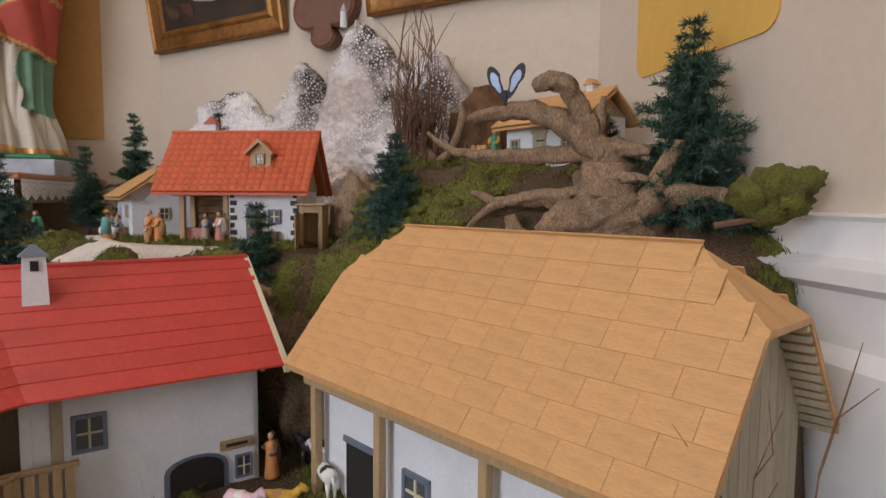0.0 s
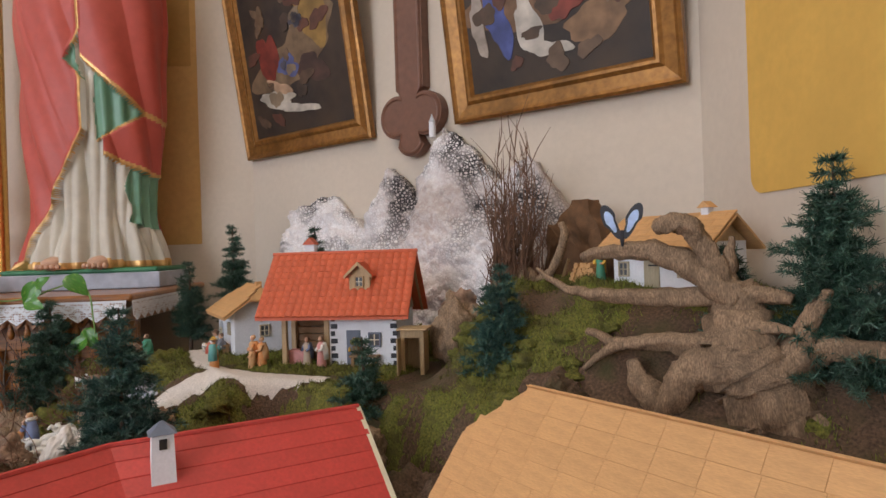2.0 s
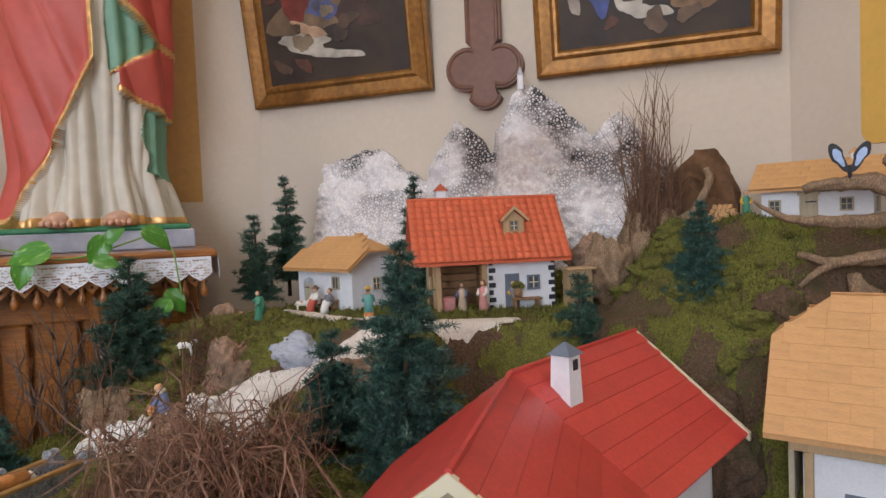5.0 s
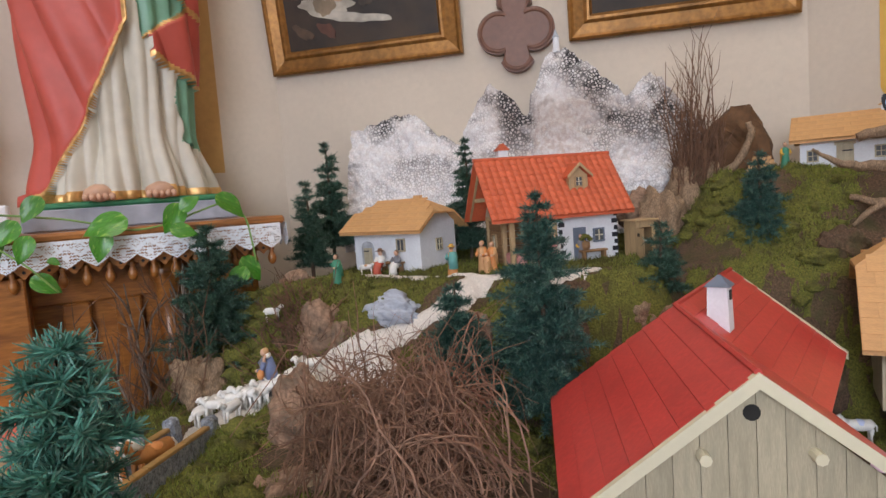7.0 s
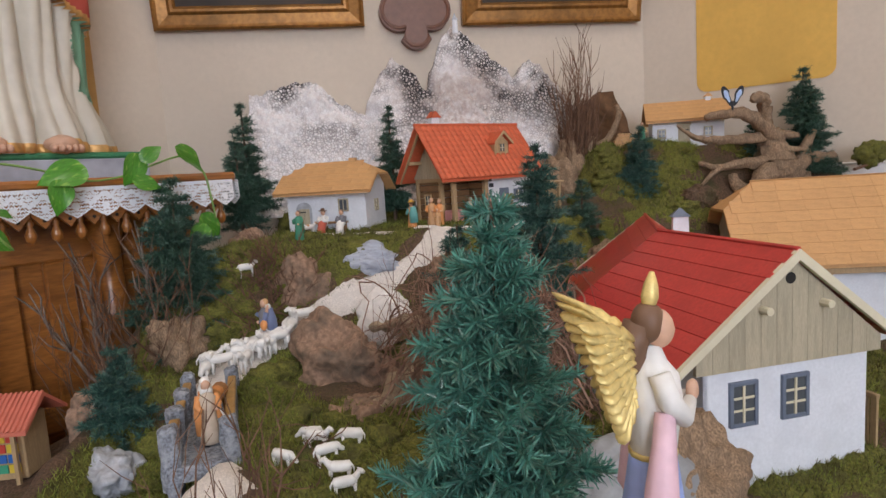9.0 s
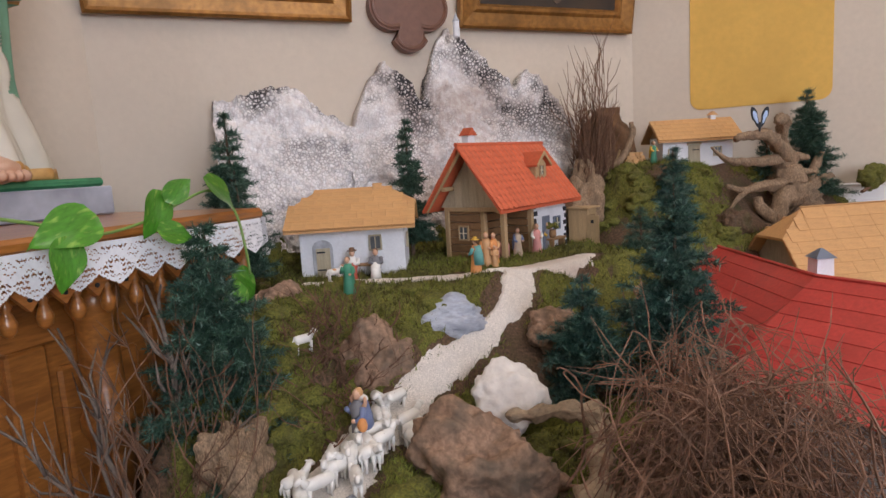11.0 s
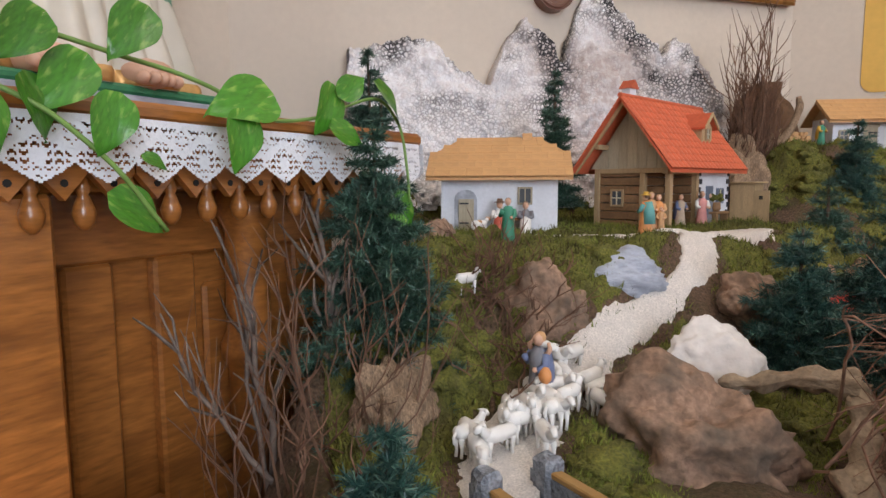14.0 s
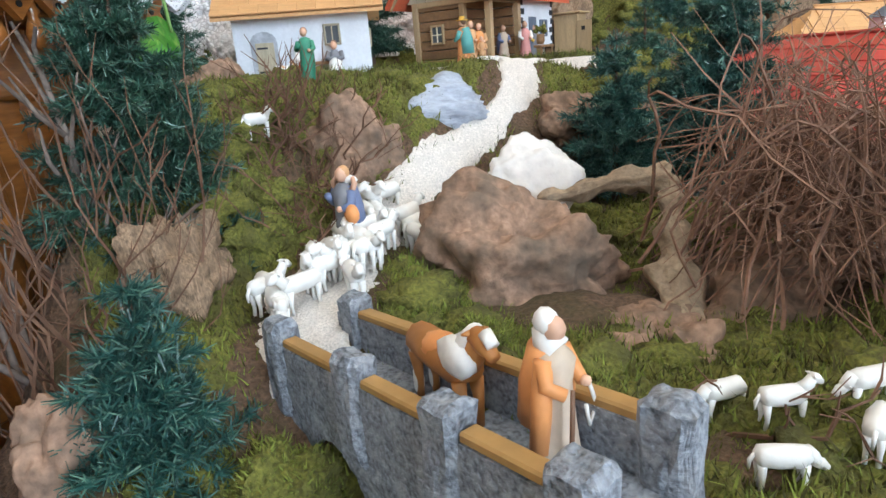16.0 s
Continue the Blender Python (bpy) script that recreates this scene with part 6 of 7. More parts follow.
PAINT = {
    "paint_skin": (0.66, 0.40, 0.27), "paint_red": (0.50, 0.10, 0.06), "paint_green": (0.06, 0.26, 0.16), "paint_blue": (0.16, 0.20, 0.34),
    "paint_teal": (0.12, 0.34, 0.32), "paint_yellow": (0.70, 0.42, 0.06), "paint_white": (0.82, 0.80, 0.76), "paint_brown": (0.17, 0.09, 0.05),
    "paint_chestnut": (0.46, 0.20, 0.055), "paint_tan": (0.60, 0.34, 0.16), "paint_orange": (0.70, 0.30, 0.10), "paint_rose": (0.66, 0.30, 0.28), "paint_grey": (0.20, 0.20, 0.22),
    "paint_gown": (0.34, 0.43, 0.78), "paint_lightblue": (0.60, 0.66, 0.86), "paint_pink": (0.82, 0.55, 0.62), "paint_beige": (0.55, 0.44, 0.33), "paint_dark": (0.04, 0.035, 0.035),
}
for key, rgb in PAINT.items():
    colour(key, rgb)


def shaped(name, pieces, m, label, category, group=""):
    """One mesh out of limbs and lumps: (paint, line, radii) or (paint, centre, size)."""
    bm = bmesh.new()
    mats = []
    for k, (paint, a, b) in enumerate(pieces):
        before = set(bm.faces)
        if isinstance(a[0], (tuple, list)):
            tube(bm, a, b, 10, rough=0.04, seed=k)
        else:
            lump(bm, a, b, k, 0.10, 2.0, 2)
        if paint not in mats:
            mats.append(paint)
        for f in set(bm.faces) - before:
            f.material_index = mats.index(paint)
            f.smooth = True
    ob = part(name, bm, [M[p] for p in mats])
    ob.matrix_basis = m
    return tagged(ob, label, category, group)


def standing(h, robe, cloak, hat, arm=1, hair="paint_brown"):
    """A standing figure of height h, facing -y."""
    s = h / 0.085
    p = lambda *v: tuple(s * q for q in v)
    out = [
        (robe, (p(0, 0, 0), p(0, 0, 0.006), p(0, 0, 0.025), p(0, 0, 0.046), p(0, 0, 0.060), p(0, 0, 0.068)), [s * q for q in (0.013, 0.0135, 0.0115, 0.0095, 0.0115, 0.005)]),
        ("paint_skin", p(0, -0.001, 0.0755), p(0.0058, 0.0062, 0.0072)),
        (hair, p(0, 0.0018, 0.0775), p(0.0062, 0.0058, 0.0066)),
        (cloak, (p(0.010, 0, 0.061), p(0.0135, -0.004, 0.050), p(0.009, -0.012, 0.046)), [s * q for q in (0.0048, 0.0042, 0.0034)]),
        (cloak, (p(-0.010, 0, 0.061), p(-0.0135, -0.004, 0.050), p(-0.009, -0.012, 0.046 + 0.012 * arm)), [s * q for q in (0.0048, 0.0042, 0.0034)]),
        (cloak, (p(0, 0.004, 0.066), p(0, 0.007, 0.045), p(0, 0.008, 0.022)), [s * q for q in (0.009, 0.012, 0.012)]),
        ("paint_skin", p(0.008, -0.014, 0.047), p(0.003, 0.003, 0.003)),
    ]
    if hat:
        out += [(hat, (p(0, 0, 0.079), p(0, 0, 0.0805), p(0, 0, 0.081), p(0, 0, 0.0865)), [s * q for q in (0.0105, 0.0105, 0.006, 0.0045)])]
    return out


def seated(h, robe, skirt, hat):
    s = h / 0.06
    p = lambda *v: tuple(s * q for q in v)
    out = [
        (skirt, (p(0, -0.016, 0), p(0, -0.016, 0.012), p(0, -0.012, 0.022), p(0, 0.0, 0.024)), [s * q for q in (0.011, 0.010, 0.010, 0.010)]),
        (robe, (p(0, 0.002, 0.018), p(0, 0.002, 0.034), p(0, 0.001, 0.044)), [s * q for q in (0.010, 0.0105, 0.005)]),
        ("paint_skin", p(0, 0, 0.051), p(0.0056, 0.006, 0.007)),
        ("paint_brown", p(0, 0.002, 0.053), p(0.006, 0.0056, 0.0062)),
        (robe, (p(0.010, 0, 0.040), p(0.012, -0.006, 0.031), p(0.004, -0.013, 0.030)), [s * q for q in (0.0042, 0.004, 0.003)]),
        (robe, (p(-0.010, 0, 0.040), p(-0.012, -0.006, 0.031), p(-0.004, -0.013, 0.030)), [s * q for q in (0.0042, 0.004, 0.003)]),
    ]
    if hat:
        out += [(hat, (p(0, 0, 0.055), p(0, 0, 0.0565), p(0, 0, 0.057), p(0, 0, 0.062)), [s * q for q in (0.0105, 0.0105, 0.006, 0.0045)])]
    return out


def stand_at(x, y, yaw, lift=0.004):
    return pose(x, y, ground(x, y) + lift, 0, 0, yaw)


FG = "little figures"
shaped("figurine", standing(0.072, "paint_green", "paint_green", "", 1), stand_at(-1.665, 1.095, -30), "small painted shepherd figurine in a green coat on the moss", "figurine", FG)
shaped("figurine", standing(0.075, "paint_orange", "paint_teal", "paint_yellow", 1), stand_at(-1.394, 1.118, -150), "small painted figurine with teal coat and yellow hat", "figurine", FG)
shaped("figurine", standing(0.076, "paint_rose", "paint_white", "", 0), stand_at(-1.167, 1.250, -20), "small painted figurine in rose dress and white apron", "figurine", FG)
for dx, dy, hh, c1, c2 in ((0.0, 0.0, 0.078, "paint_tan", "paint_orange"), (0.022, 0.008, 0.074, "paint_orange", "paint_tan"), (0.012, -0.014, 0.050, "paint_tan", "paint_tan")):
    shaped("figurine", standing(hh, c1, c2, "", 0, "paint_tan"), stand_at(-1.335 + dx, 1.185 + dy, -30), "small carved figurine in orange-brown robes before the porch", "figurine", FG)
shaped("figurine", seated(0.064, "paint_white", "paint_red", "paint_brown"), stand_at(-1.612, 1.262, -25), "seated painted figurine with brown hat and red trousers", "figurine", FG)
shaped("figurine", seated(0.062, "paint_grey", "paint_white", ""), stand_at(-1.565, 1.248, -25), "seated painted figurine in grey bodice and white skirt", "figurine", FG)
shaped("figurine", standing(0.072, "paint_beige", "paint_blue", "", 0), pose(-1.218, 1.252, 0.947, 0, 0, 0), "painted figurine in a blue dress inside the porch", "figurine", FG)
shaped("figurine", standing(0.072, "paint_grey", "paint_yellow", "", 0), pose(-1.108, 1.300, 0.947, 0, 0, 10), "painted figurine with yellow blouse in the doorway", "figurine", FG)
shaped("figurine", standing(0.070, "paint_green", "paint_yellow", "", 0), stand_at(-0.585, 1.500, 0), "small figurine in a green coat beside the cottage", "figurine", FG)


def bench(m, label):
    t = thing("bench", m, label, "bench")
    boxed("seat", (-0.035, -0.010, 0.024), (0.035, 0.010, 0.029), M["log"], t, 0.001)
    for x in (-0.027, 0.027):
        boxed("leg", (x - 0.004, -0.008, 0), (x + 0.004, 0.008, 0.024), M["log"], t, 0.001)
    return t


bench(stand_at(-1.583, 1.268, -23), "small brown wooden bench before the farmhouse")
bench(stand_at(-1.078, 1.302, 27), "small brown wooden bench before the log house")


def flower_basket():
    t = thing("flower_basket", pose(-1.095, 1.293, ground(-1.078, 1.302) + 0.034), "woven basket with green plants on the bench", "basket")
    bm = bmesh.new()
    tube(bm, [(0, 0, 0), (0, 0, 0.006), (0, 0, 0.020)], [0.007, 0.010, 0.009], 10)
    part("basket", bm, M["log"], t)
    bm = bmesh.new()
    for k in range(7):
        lump(bm, (0.010 * math.cos(k), 0.008 * math.sin(k), 0.026 + 0.004 * (k % 3)), (0.006, 0.006, 0.005), k, 0.5, 2.5, 2)
    part("greenery", bm, M["moss"], t)


flower_basket()


def porch_table():
    t = thing("table", pose(-1.262, 1.262, 0.947, 0, 0, 27), "small porch table with a rose red cloth", "table")
    bm = bmesh.new()
    box(bm, (-0.022, -0.016, 0.0), (0.022, 0.016, 0.036), 0.003)
    part("tablecloth", bm, M["paint_rose"], t)


porch_table()


def outhouse():
    t = thing("outhouse", pose(-0.965, 1.348, 0.94, 0, 0, 27), "small pale wooden outhouse with an open door", "outhouse")
    w, h = 0.052, 0.098
    for lo, hi in (((-w / 2, -w / 2, 0), (-w / 2 + 0.004, w / 2, h)), ((w / 2 - 0.004, -w / 2, 0), (w / 2, w / 2, h)), ((-w / 2 + 0.004, w / 2 - 0.004, 0), (w / 2 - 0.004, w / 2, h))):
        boxed("wall", lo, hi, M["pine"], t)
    boxed("roof", (-w / 2 - 0.008, -w / 2 - 0.010, h), (w / 2 + 0.008, w / 2 + 0.006, h + 0.004), M["pine"], t, 0.001)
    boxed("door_post", (-w / 2, -w / 2 - 0.002, 0), (-w / 2 + 0.009, -w / 2 + 0.002, h), M["pine"], t)
    boxed("door_post", (w / 2 - 0.009, -w / 2 - 0.002, 0), (w / 2, -w / 2 + 0.002, h), M["pine"], t)
    boxed("lintel", (-w / 2 + 0.009, -w / 2 - 0.002, h - 0.016), (w / 2 - 0.009, -w / 2 + 0.002, h), M["pine"], t)
    d = boxed("door", (-w / 2 - 0.002, -w / 2 - 0.034, 0.004), (-w / 2 + 0.001, -w / 2, h - 0.016), M["pine"], t)
    boxed("cut_out", (-w / 2 - 0.003, -w / 2 - 0.020, 0.062), (-w / 2 - 0.002, -w / 2 - 0.012, 0.070), M["dark"], d)


outhouse()


def quadruped(ln, ht, body, head, belly_up=0.0, mane=None, legs=None, spot=None, down=False, neck=0.98):
    """A four-footed animal facing +x."""
    lz = ht * 0.45
    hz = ht * (0.55 if down else neck)
    out = [(body, ((-ln * 0.42, 0, ht * 0.66), (-ln * 0.36, 0, ht * 0.68), (-ln * 0.1, 0, ht * 0.66), (ln * 0.2, 0, ht * 0.67), (ln * 0.36, 0, ht * 0.72)), [ht * q for q in (0.10, 0.20, 0.22, 0.21, 0.14)]),
           (body, ((ln * 0.30, 0, ht * 0.74), (ln * 0.42, 0, (ht * 0.74 + hz) / 2), (ln * 0.48, 0, hz)), [ht * q for q in (0.15, 0.12, 0.10)]),
           (head, ((ln * 0.44, 0, hz + ht * 0.02), (ln * 0.54, 0, hz - ht * 0.03), (ln * 0.64, 0, hz - ht * 0.12)), [ht * q for q in (0.10, 0.105, 0.06)])]
    for x in (-0.34, 0.28):
        for y in (-0.10, 0.10):
            out.append((legs or body, ((x * ln, y * ht, 0), (x * ln + 0.02 * ln, y * ht, lz * 0.5), (x * ln, y * ht, lz + 0.1 * ht)), [ht * q for q in (0.045, 0.045, 0.085)]))
    for y in (-1, 1):
        out.append((head, ((ln * 0.46, y * ht * 0.07, hz + ht * 0.06), (ln * 0.44, y * ht * 0.15, hz + ht * 0.05)), [ht * 0.035, ht * 0.01]))
    out.append((legs or body, ((-ln * 0.42, 0, ht * 0.74), (-ln * 0.50, 0, ht * 0.60), (-ln * 0.50, 0, ht * 0.42)), [ht * 0.04, ht * 0.04, ht * 0.02]))
    if mane:
        out.append((mane, ((ln * 0.18, 0, ht * 0.90), (ln * 0.36, 0, ht * 0.98), (ln * 0.46, 0, hz + ht * 0.07)), [ht * q for q in (0.08, 0.15, 0.09)]))
    if spot:
        out.append((spot, (-ln * 0.05, 0, ht * 0.74), (ln * 0.20, ht * 0.215, ht * 0.16)))
    return out


# the flock on the path, and the sheep beside the bridge
rnd = random.Random(12)
for k in range(30):
    f = k / 29
    x = -1.83 + 0.19 * f + rnd.uniform(-0.028, 0.028)
    y = 0.765 + 0.110 * f + rnd.uniform(-0.040, 0.040)
    shaped("sheep", quadruped(0.052 + rnd.uniform(-0.006, 0.006), 0.041, "sheep", "sheep", down=k % 3 == 0), stand_at(x, y, rnd.choice((-110, -100, -80, 30, 200))), "small white plaster sheep of the flock on the path", "sheep", "sheep")
for x, y, yaw, down in ((-1.63, 0.459, 165, True), (-1.619, 0.425, -25, False), (-1.663, 0.397, -35, True), (-1.575, 0.4, 160, True), (-1.606, 0.379, 20, True), (-1.592, 0.345, 170, False), (-1.585, 0.318, 10, False)):
    shaped("sheep", quadruped(0.036, 0.032, "sheep", "sheep", down=down), stand_at(x, y, yaw, 0.0), "small cream white plaster sheep grazing on the moss", "sheep", "sheep")
shaped("sheep", quadruped(0.040, 0.034, "sheep", "sheep"), stand_at(-1.775, 0.978, 20, 0.016), "small white plaster sheep on the mossy slope", "sheep", "sheep")
shaped("shepherd_figurine", standing(0.098, "paint_grey", "paint_blue", "", 1, "paint_tan") + [("paint_orange", (0.018, -0.008, 0.048), (0.009, 0.007, 0.011)), ("sheep", (0.0, 0.006, 0.081), (0.016, 0.006, 0.0055)), ("paint_skin", ((0.012, 0, 0.068), (0.017, 0.001, 0.078), (0.012, 0.004, 0.084)), [0.0032, 0.003, 0.0022]), ("paint_skin", ((-0.012, 0, 0.068), (-0.017, 0.001, 0.078), (-0.012, 0.004, 0.084)), [0.0032, 0.003, 0.0022])], stand_at(-1.728, 0.845, -70), "painted shepherd figurine in grey tunic carrying a lamb", "figurine", FG)
PONY = quadruped(0.104, 0.062, "paint_chestnut", "paint_chestnut", mane="paint_white", spot="paint_orange", neck=1.10)
PONY += [("paint_white", (-0.036, y, 0.012), (0.0042, 0.0042, 0.013)) for y in (-0.0062, 0.0062)]
PONY += [("paint_white", (0.030, -0.006, 0.052), (0.020, 0.009, 0.014)), ("paint_white", ((0.058, 0, 0.074), (0.066, 0, 0.068)), [0.0045, 0.0040]), ("paint_white", ((-0.044, 0, 0.048), (-0.052, 0, 0.036), (-0.051, 0, 0.016)), [0.004, 0.0055, 0.003])]
shaped("horse_figurine", PONY, pose(-1.776, 0.560, 0.731, 0, -4, -93), "chestnut and white painted pony figurine crossing the bridge", "horse figurine", FG)
shaped("figurine", standing(0.090, "paint_beige", "paint_orange", "", 0, "paint_white") + [("paint_white", (0, 0.0035, 0.0835), (0.0072, 0.0070, 0.0075)), ("paint_white", ((0, -0.003, 0.068), (0, 0.004, 0.073), (0, 0.007, 0.080)), [0.0085, 0.0080, 0.005]), ("paint_orange", ((-0.012, 0.002, 0.012), (-0.013, 0, 0.040), (-0.010, 0, 0.066)), [0.0056, 0.0058, 0.005]), ("paint_orange", ((0.012, 0.002, 0.012), (0.013, 0, 0.040), (0.010, 0, 0.066)), [0.0056, 0.0058, 0.005]), ("paint_brown", ((-0.012, -0.016, 0.0), (-0.011, -0.017, 0.030), (-0.008, -0.016, 0.052)), [0.0014, 0.0014, 0.0012]), ("paint_white", ((0.014, -0.013, 0.048), (0.020, -0.015, 0.030), (0.014, -0.014, 0.020), (0.010, -0.014, 0.034)), [0.0012, 0.0012, 0.0012, 0.0012])], pose(-1.764, 0.466, 0.742, 0, 0, 20), "painted figurine in orange cloak with white head cloth on the bridge", "figurine", FG)
shaped("dog_figurine", quadruped(0.040, 0.030, "paint_white", "paint_tan", spot="paint_tan"), stand_at(-1.652, 1.262, 20), "small white and brown dog figurine before the farmhouse", "dog figurine", FG)
for x, y, yaw, b, s in ((-0.665, 1.020, 200, "paint_dark", "paint_white"), (-0.625, 1.000, 180, "paint_white", "paint_lightblue"), (-0.560, 0.930, 150, "paint_white", "paint_dark"), (-0.610, 0.890, 30, "paint_yellow", "paint_tan"), (-0.640, 0.850, 10, "paint_pink", "paint_white")):
    shaped("farm_animal", quadruped(0.062, 0.050, b, b, spot=s), stand_at(x, y, yaw), "small painted farm animal in the yard between the houses", "animal figurine", FG)
shaped("figurine", standing(0.075, "paint_orange", "paint_brown", "", 1), stand_at(-0.700, 0.960, 0), "small figurine in orange and brown in the yard", "figurine", FG)


M["wing_gold"] = material("pale_gold_paint", (0.80, 0.62, 0.24), 0.45, metal=0.35, grain=0.2, size=200, bump=0.2)


def angel():
    """A slender praying angel: pleated gown, bodice, drooping sleeves, long hair, feathered wings and a flame on the head."""
    pcs = [
        ("paint_white", ((0, 0, 0.172), (0, -0.001, 0.186), (0, -0.001, 0.202), (0, 0, 0.216), (0, 0, 0.224), (0, 0, 0.232)), [0.0120, 0.0128, 0.0148, 0.0140, 0.0080, 0.0048]),
        ("paint_skin", (0, -0.0045, 0.2405), (0.0070, 0.0078, 0.0105)),
        ("paint_brown", (0, 0.0015, 0.2440), (0.0088, 0.0088, 0.0115)),
        ("paint_brown", ((0, 0.006, 0.244), (0, 0.0095, 0.232), (0, 0.0100, 0.218), (0, 0.0085, 0.206)), [0.0082, 0.0080, 0.0070, 0.003]),
        ("wing_gold", ((0, 0.001, 0.252), (0, 0.000, 0.258), (0.001, -0.001, 0.264), (0.002, -0.002, 0.271)), [0.0034, 0.0046, 0.0038, 0.0012]),
        ("paint_skin", (0, -0.0215, 0.206), (0.0030, 0.0034, 0.0062)),
        ("wing_gold", ((-0.0095, -0.009, 0.216), (0, -0.0135, 0.213), (0.0095, -0.009, 0.216)), [0.0009, 0.0012, 0.0009]),
        ("wing_gold", ((0, 0, 0.1715), (0, 0, 0.1745)), [0.0130, 0.0130]),
    ]
    for s in (-1, 1):
        pcs.append(("paint_white", ((s * 0.0135, 0.000, 0.220), (s * 0.0175, -0.004, 0.206), (s * 0.0130, -0.012, 0.197), (s * 0.003, -0.0195, 0.202)), [0.0058, 0.0062, 0.0058, 0.0032]))
        pcs.append(("paint_pink", ((s * 0.0150, -0.002, 0.200), (s * 0.0190, 0.000, 0.184), (s * 0.0235, 0.003, 0.162), (s * 0.0250, 0.004, 0.142), (s * 0.0225, 0.004, 0.133)), [0.0052, 0.0062, 0.0084, 0.0094, 0.0035]))
        for row, (n, reach, wide) in enumerate(((12, 1.0, 0.0046), (10, 0.68, 0.0042), (8, 0.38, 0.0036))):
            for k in range(n):
                f = k / (n - 1)
                root = Vector((s * 0.0045, 0.0105 - 0.0008 * row, 0.236 - 0.026 * f))
                tip = root + reach * Vector((s * 0.036, 0.034, 0.018)).lerp(Vector((s * 0.010, 0.010, -0.026)), f ** 1.1)
                mid = root.lerp(tip, 0.55) + Vector((0, 0.001, 0.003 * (1 - f)))
                pcs.append(("wing_gold", (tuple(root), tuple(mid), tuple(root.lerp(tip, 0.9)), tuple(tip)), [0.0016, wide, wide * 0.95, 0.0018]))
    bm = bmesh.new()
    mats = ["paint_gown"]
    # the gown: rings with pleats that open downwards
    rings = []
    for j in range(25):
        h = j / 24
        z = 0.174 * h
        r = 0.0335 - 0.0215 * h ** 0.85 + 0.002 * math.sin(math.pi * h)
        ring = []
        for i in range(72):
            a = 2 * math.pi * i / 72
            q = r * (1 + (0.085 * (1 - h) + 0.02) * (abs(math.sin(5.5 * a + 0.8 * h)) ** 0.8 - 0.5) + 0.03 * (1 - h) * math.sin(17 * a))
            ring.append(bm.verts.new((q * math.cos(a), q * math.sin(a), z)))
        rings.append(ring)
    for p, q in zip(rings, rings[1:]):
        for i in range(72):
            bm.faces.new((p[i], p[(i + 1) % 72], q[(i + 1) % 72], q[i])).smooth = True
    bm.faces.new(rings[0][::-1])
    bm.faces.new(rings[-1])
    for k, (paint, a, b) in enumerate(pcs):
        before = set(bm.faces)
        if isinstance(a[0], (tuple, list)):
            tube(bm, a, b, 12, 0.45 if paint == "wing_gold" and len(a) == 4 and k > 7 else 1.0, seed=k)
        else:
            lump(bm, a, b, k, 0.05, 2.0, 3)
        if paint not in mats:
            mats.append(paint)
        for f in set(bm.faces) - before:
            f.material_index = mats.index(paint)
            f.smooth = True
    ob = part("angel_figurine", bm, [M[p] for p in mats])
    ob.matrix_basis = pose(-1.408, -0.083, 0.757, 0, 0, 79)
    tagged(ob, "painted angel figurine in pale blue gown with golden wings", "figurine", FG)


angel()


def beehive():
    t = thing("beehive", pose(-2.180, 0.700, 0.640, 0, 0, -5), "small wooden bee house with coloured hive fronts and a red roof", "bee house")
    boxed("body", (-0.105, -0.034, 0.0), (0.090, 0.034, 0.094), M["pine"], t, 0.002)
    bm = bmesh.new()
    prism(bm, [(-0.062, 0.082), (0.0, 0.124), (0.062, 0.082), (0.062, 0.088), (0.0, 0.131), (-0.062, 0.088)], -0.125, 0.112, "x")
    part("roof", bm, M["salmon"], t, "salmon red corrugated roof")
    rnd = random.Random(3)
    cols = ["hive_red", "hive_blue", "hive_yellow", "hive_green"]
    for i in range(4):
        for j in range(9):
            if j == 4:
                continue
            x = -0.092 + j * 0.0195
            boxed("hive_front", (x, -0.0365, 0.012 + i * 0.017), (x + 0.0175, -0.034, 0.026 + i * 0.017), M[rnd.choice(cols)], t, 0.0006)
    boxed("post", (0.084, -0.056, 0), (0.090, -0.050, 0.086), M["pine"], t)
    for s in (-1,):
        me = bpy.data.meshes.new("roof_rib")
        bm = bmesh.new()
        tube(bm, [(0, -0.062, 0.0895), (0, 0.0, 0.1325)], [0.0026, 0.0026], 6)
        bm.to_mesh(me)
        bm.free()
        me.materials.append(M["salmon"])
        for k in range(30):
            piece("roof_rib", me, t, pose(-0.122 + k * 0.008, 0, 0))


M["salmon"] = material("salmon_red_roof", (0.60, 0.17, 0.11), 0.6, grain=0.12, size=60, bump=0.2)
for key, rgb in (("hive_red", (0.55, 0.06, 0.04)), ("hive_blue", (0.03, 0.14, 0.45)), ("hive_yellow", (0.75, 0.55, 0.05)), ("hive_green", (0.06, 0.38, 0.22))):
    M[key] = material(key, rgb, 0.5, grain=0.08)
beehive()


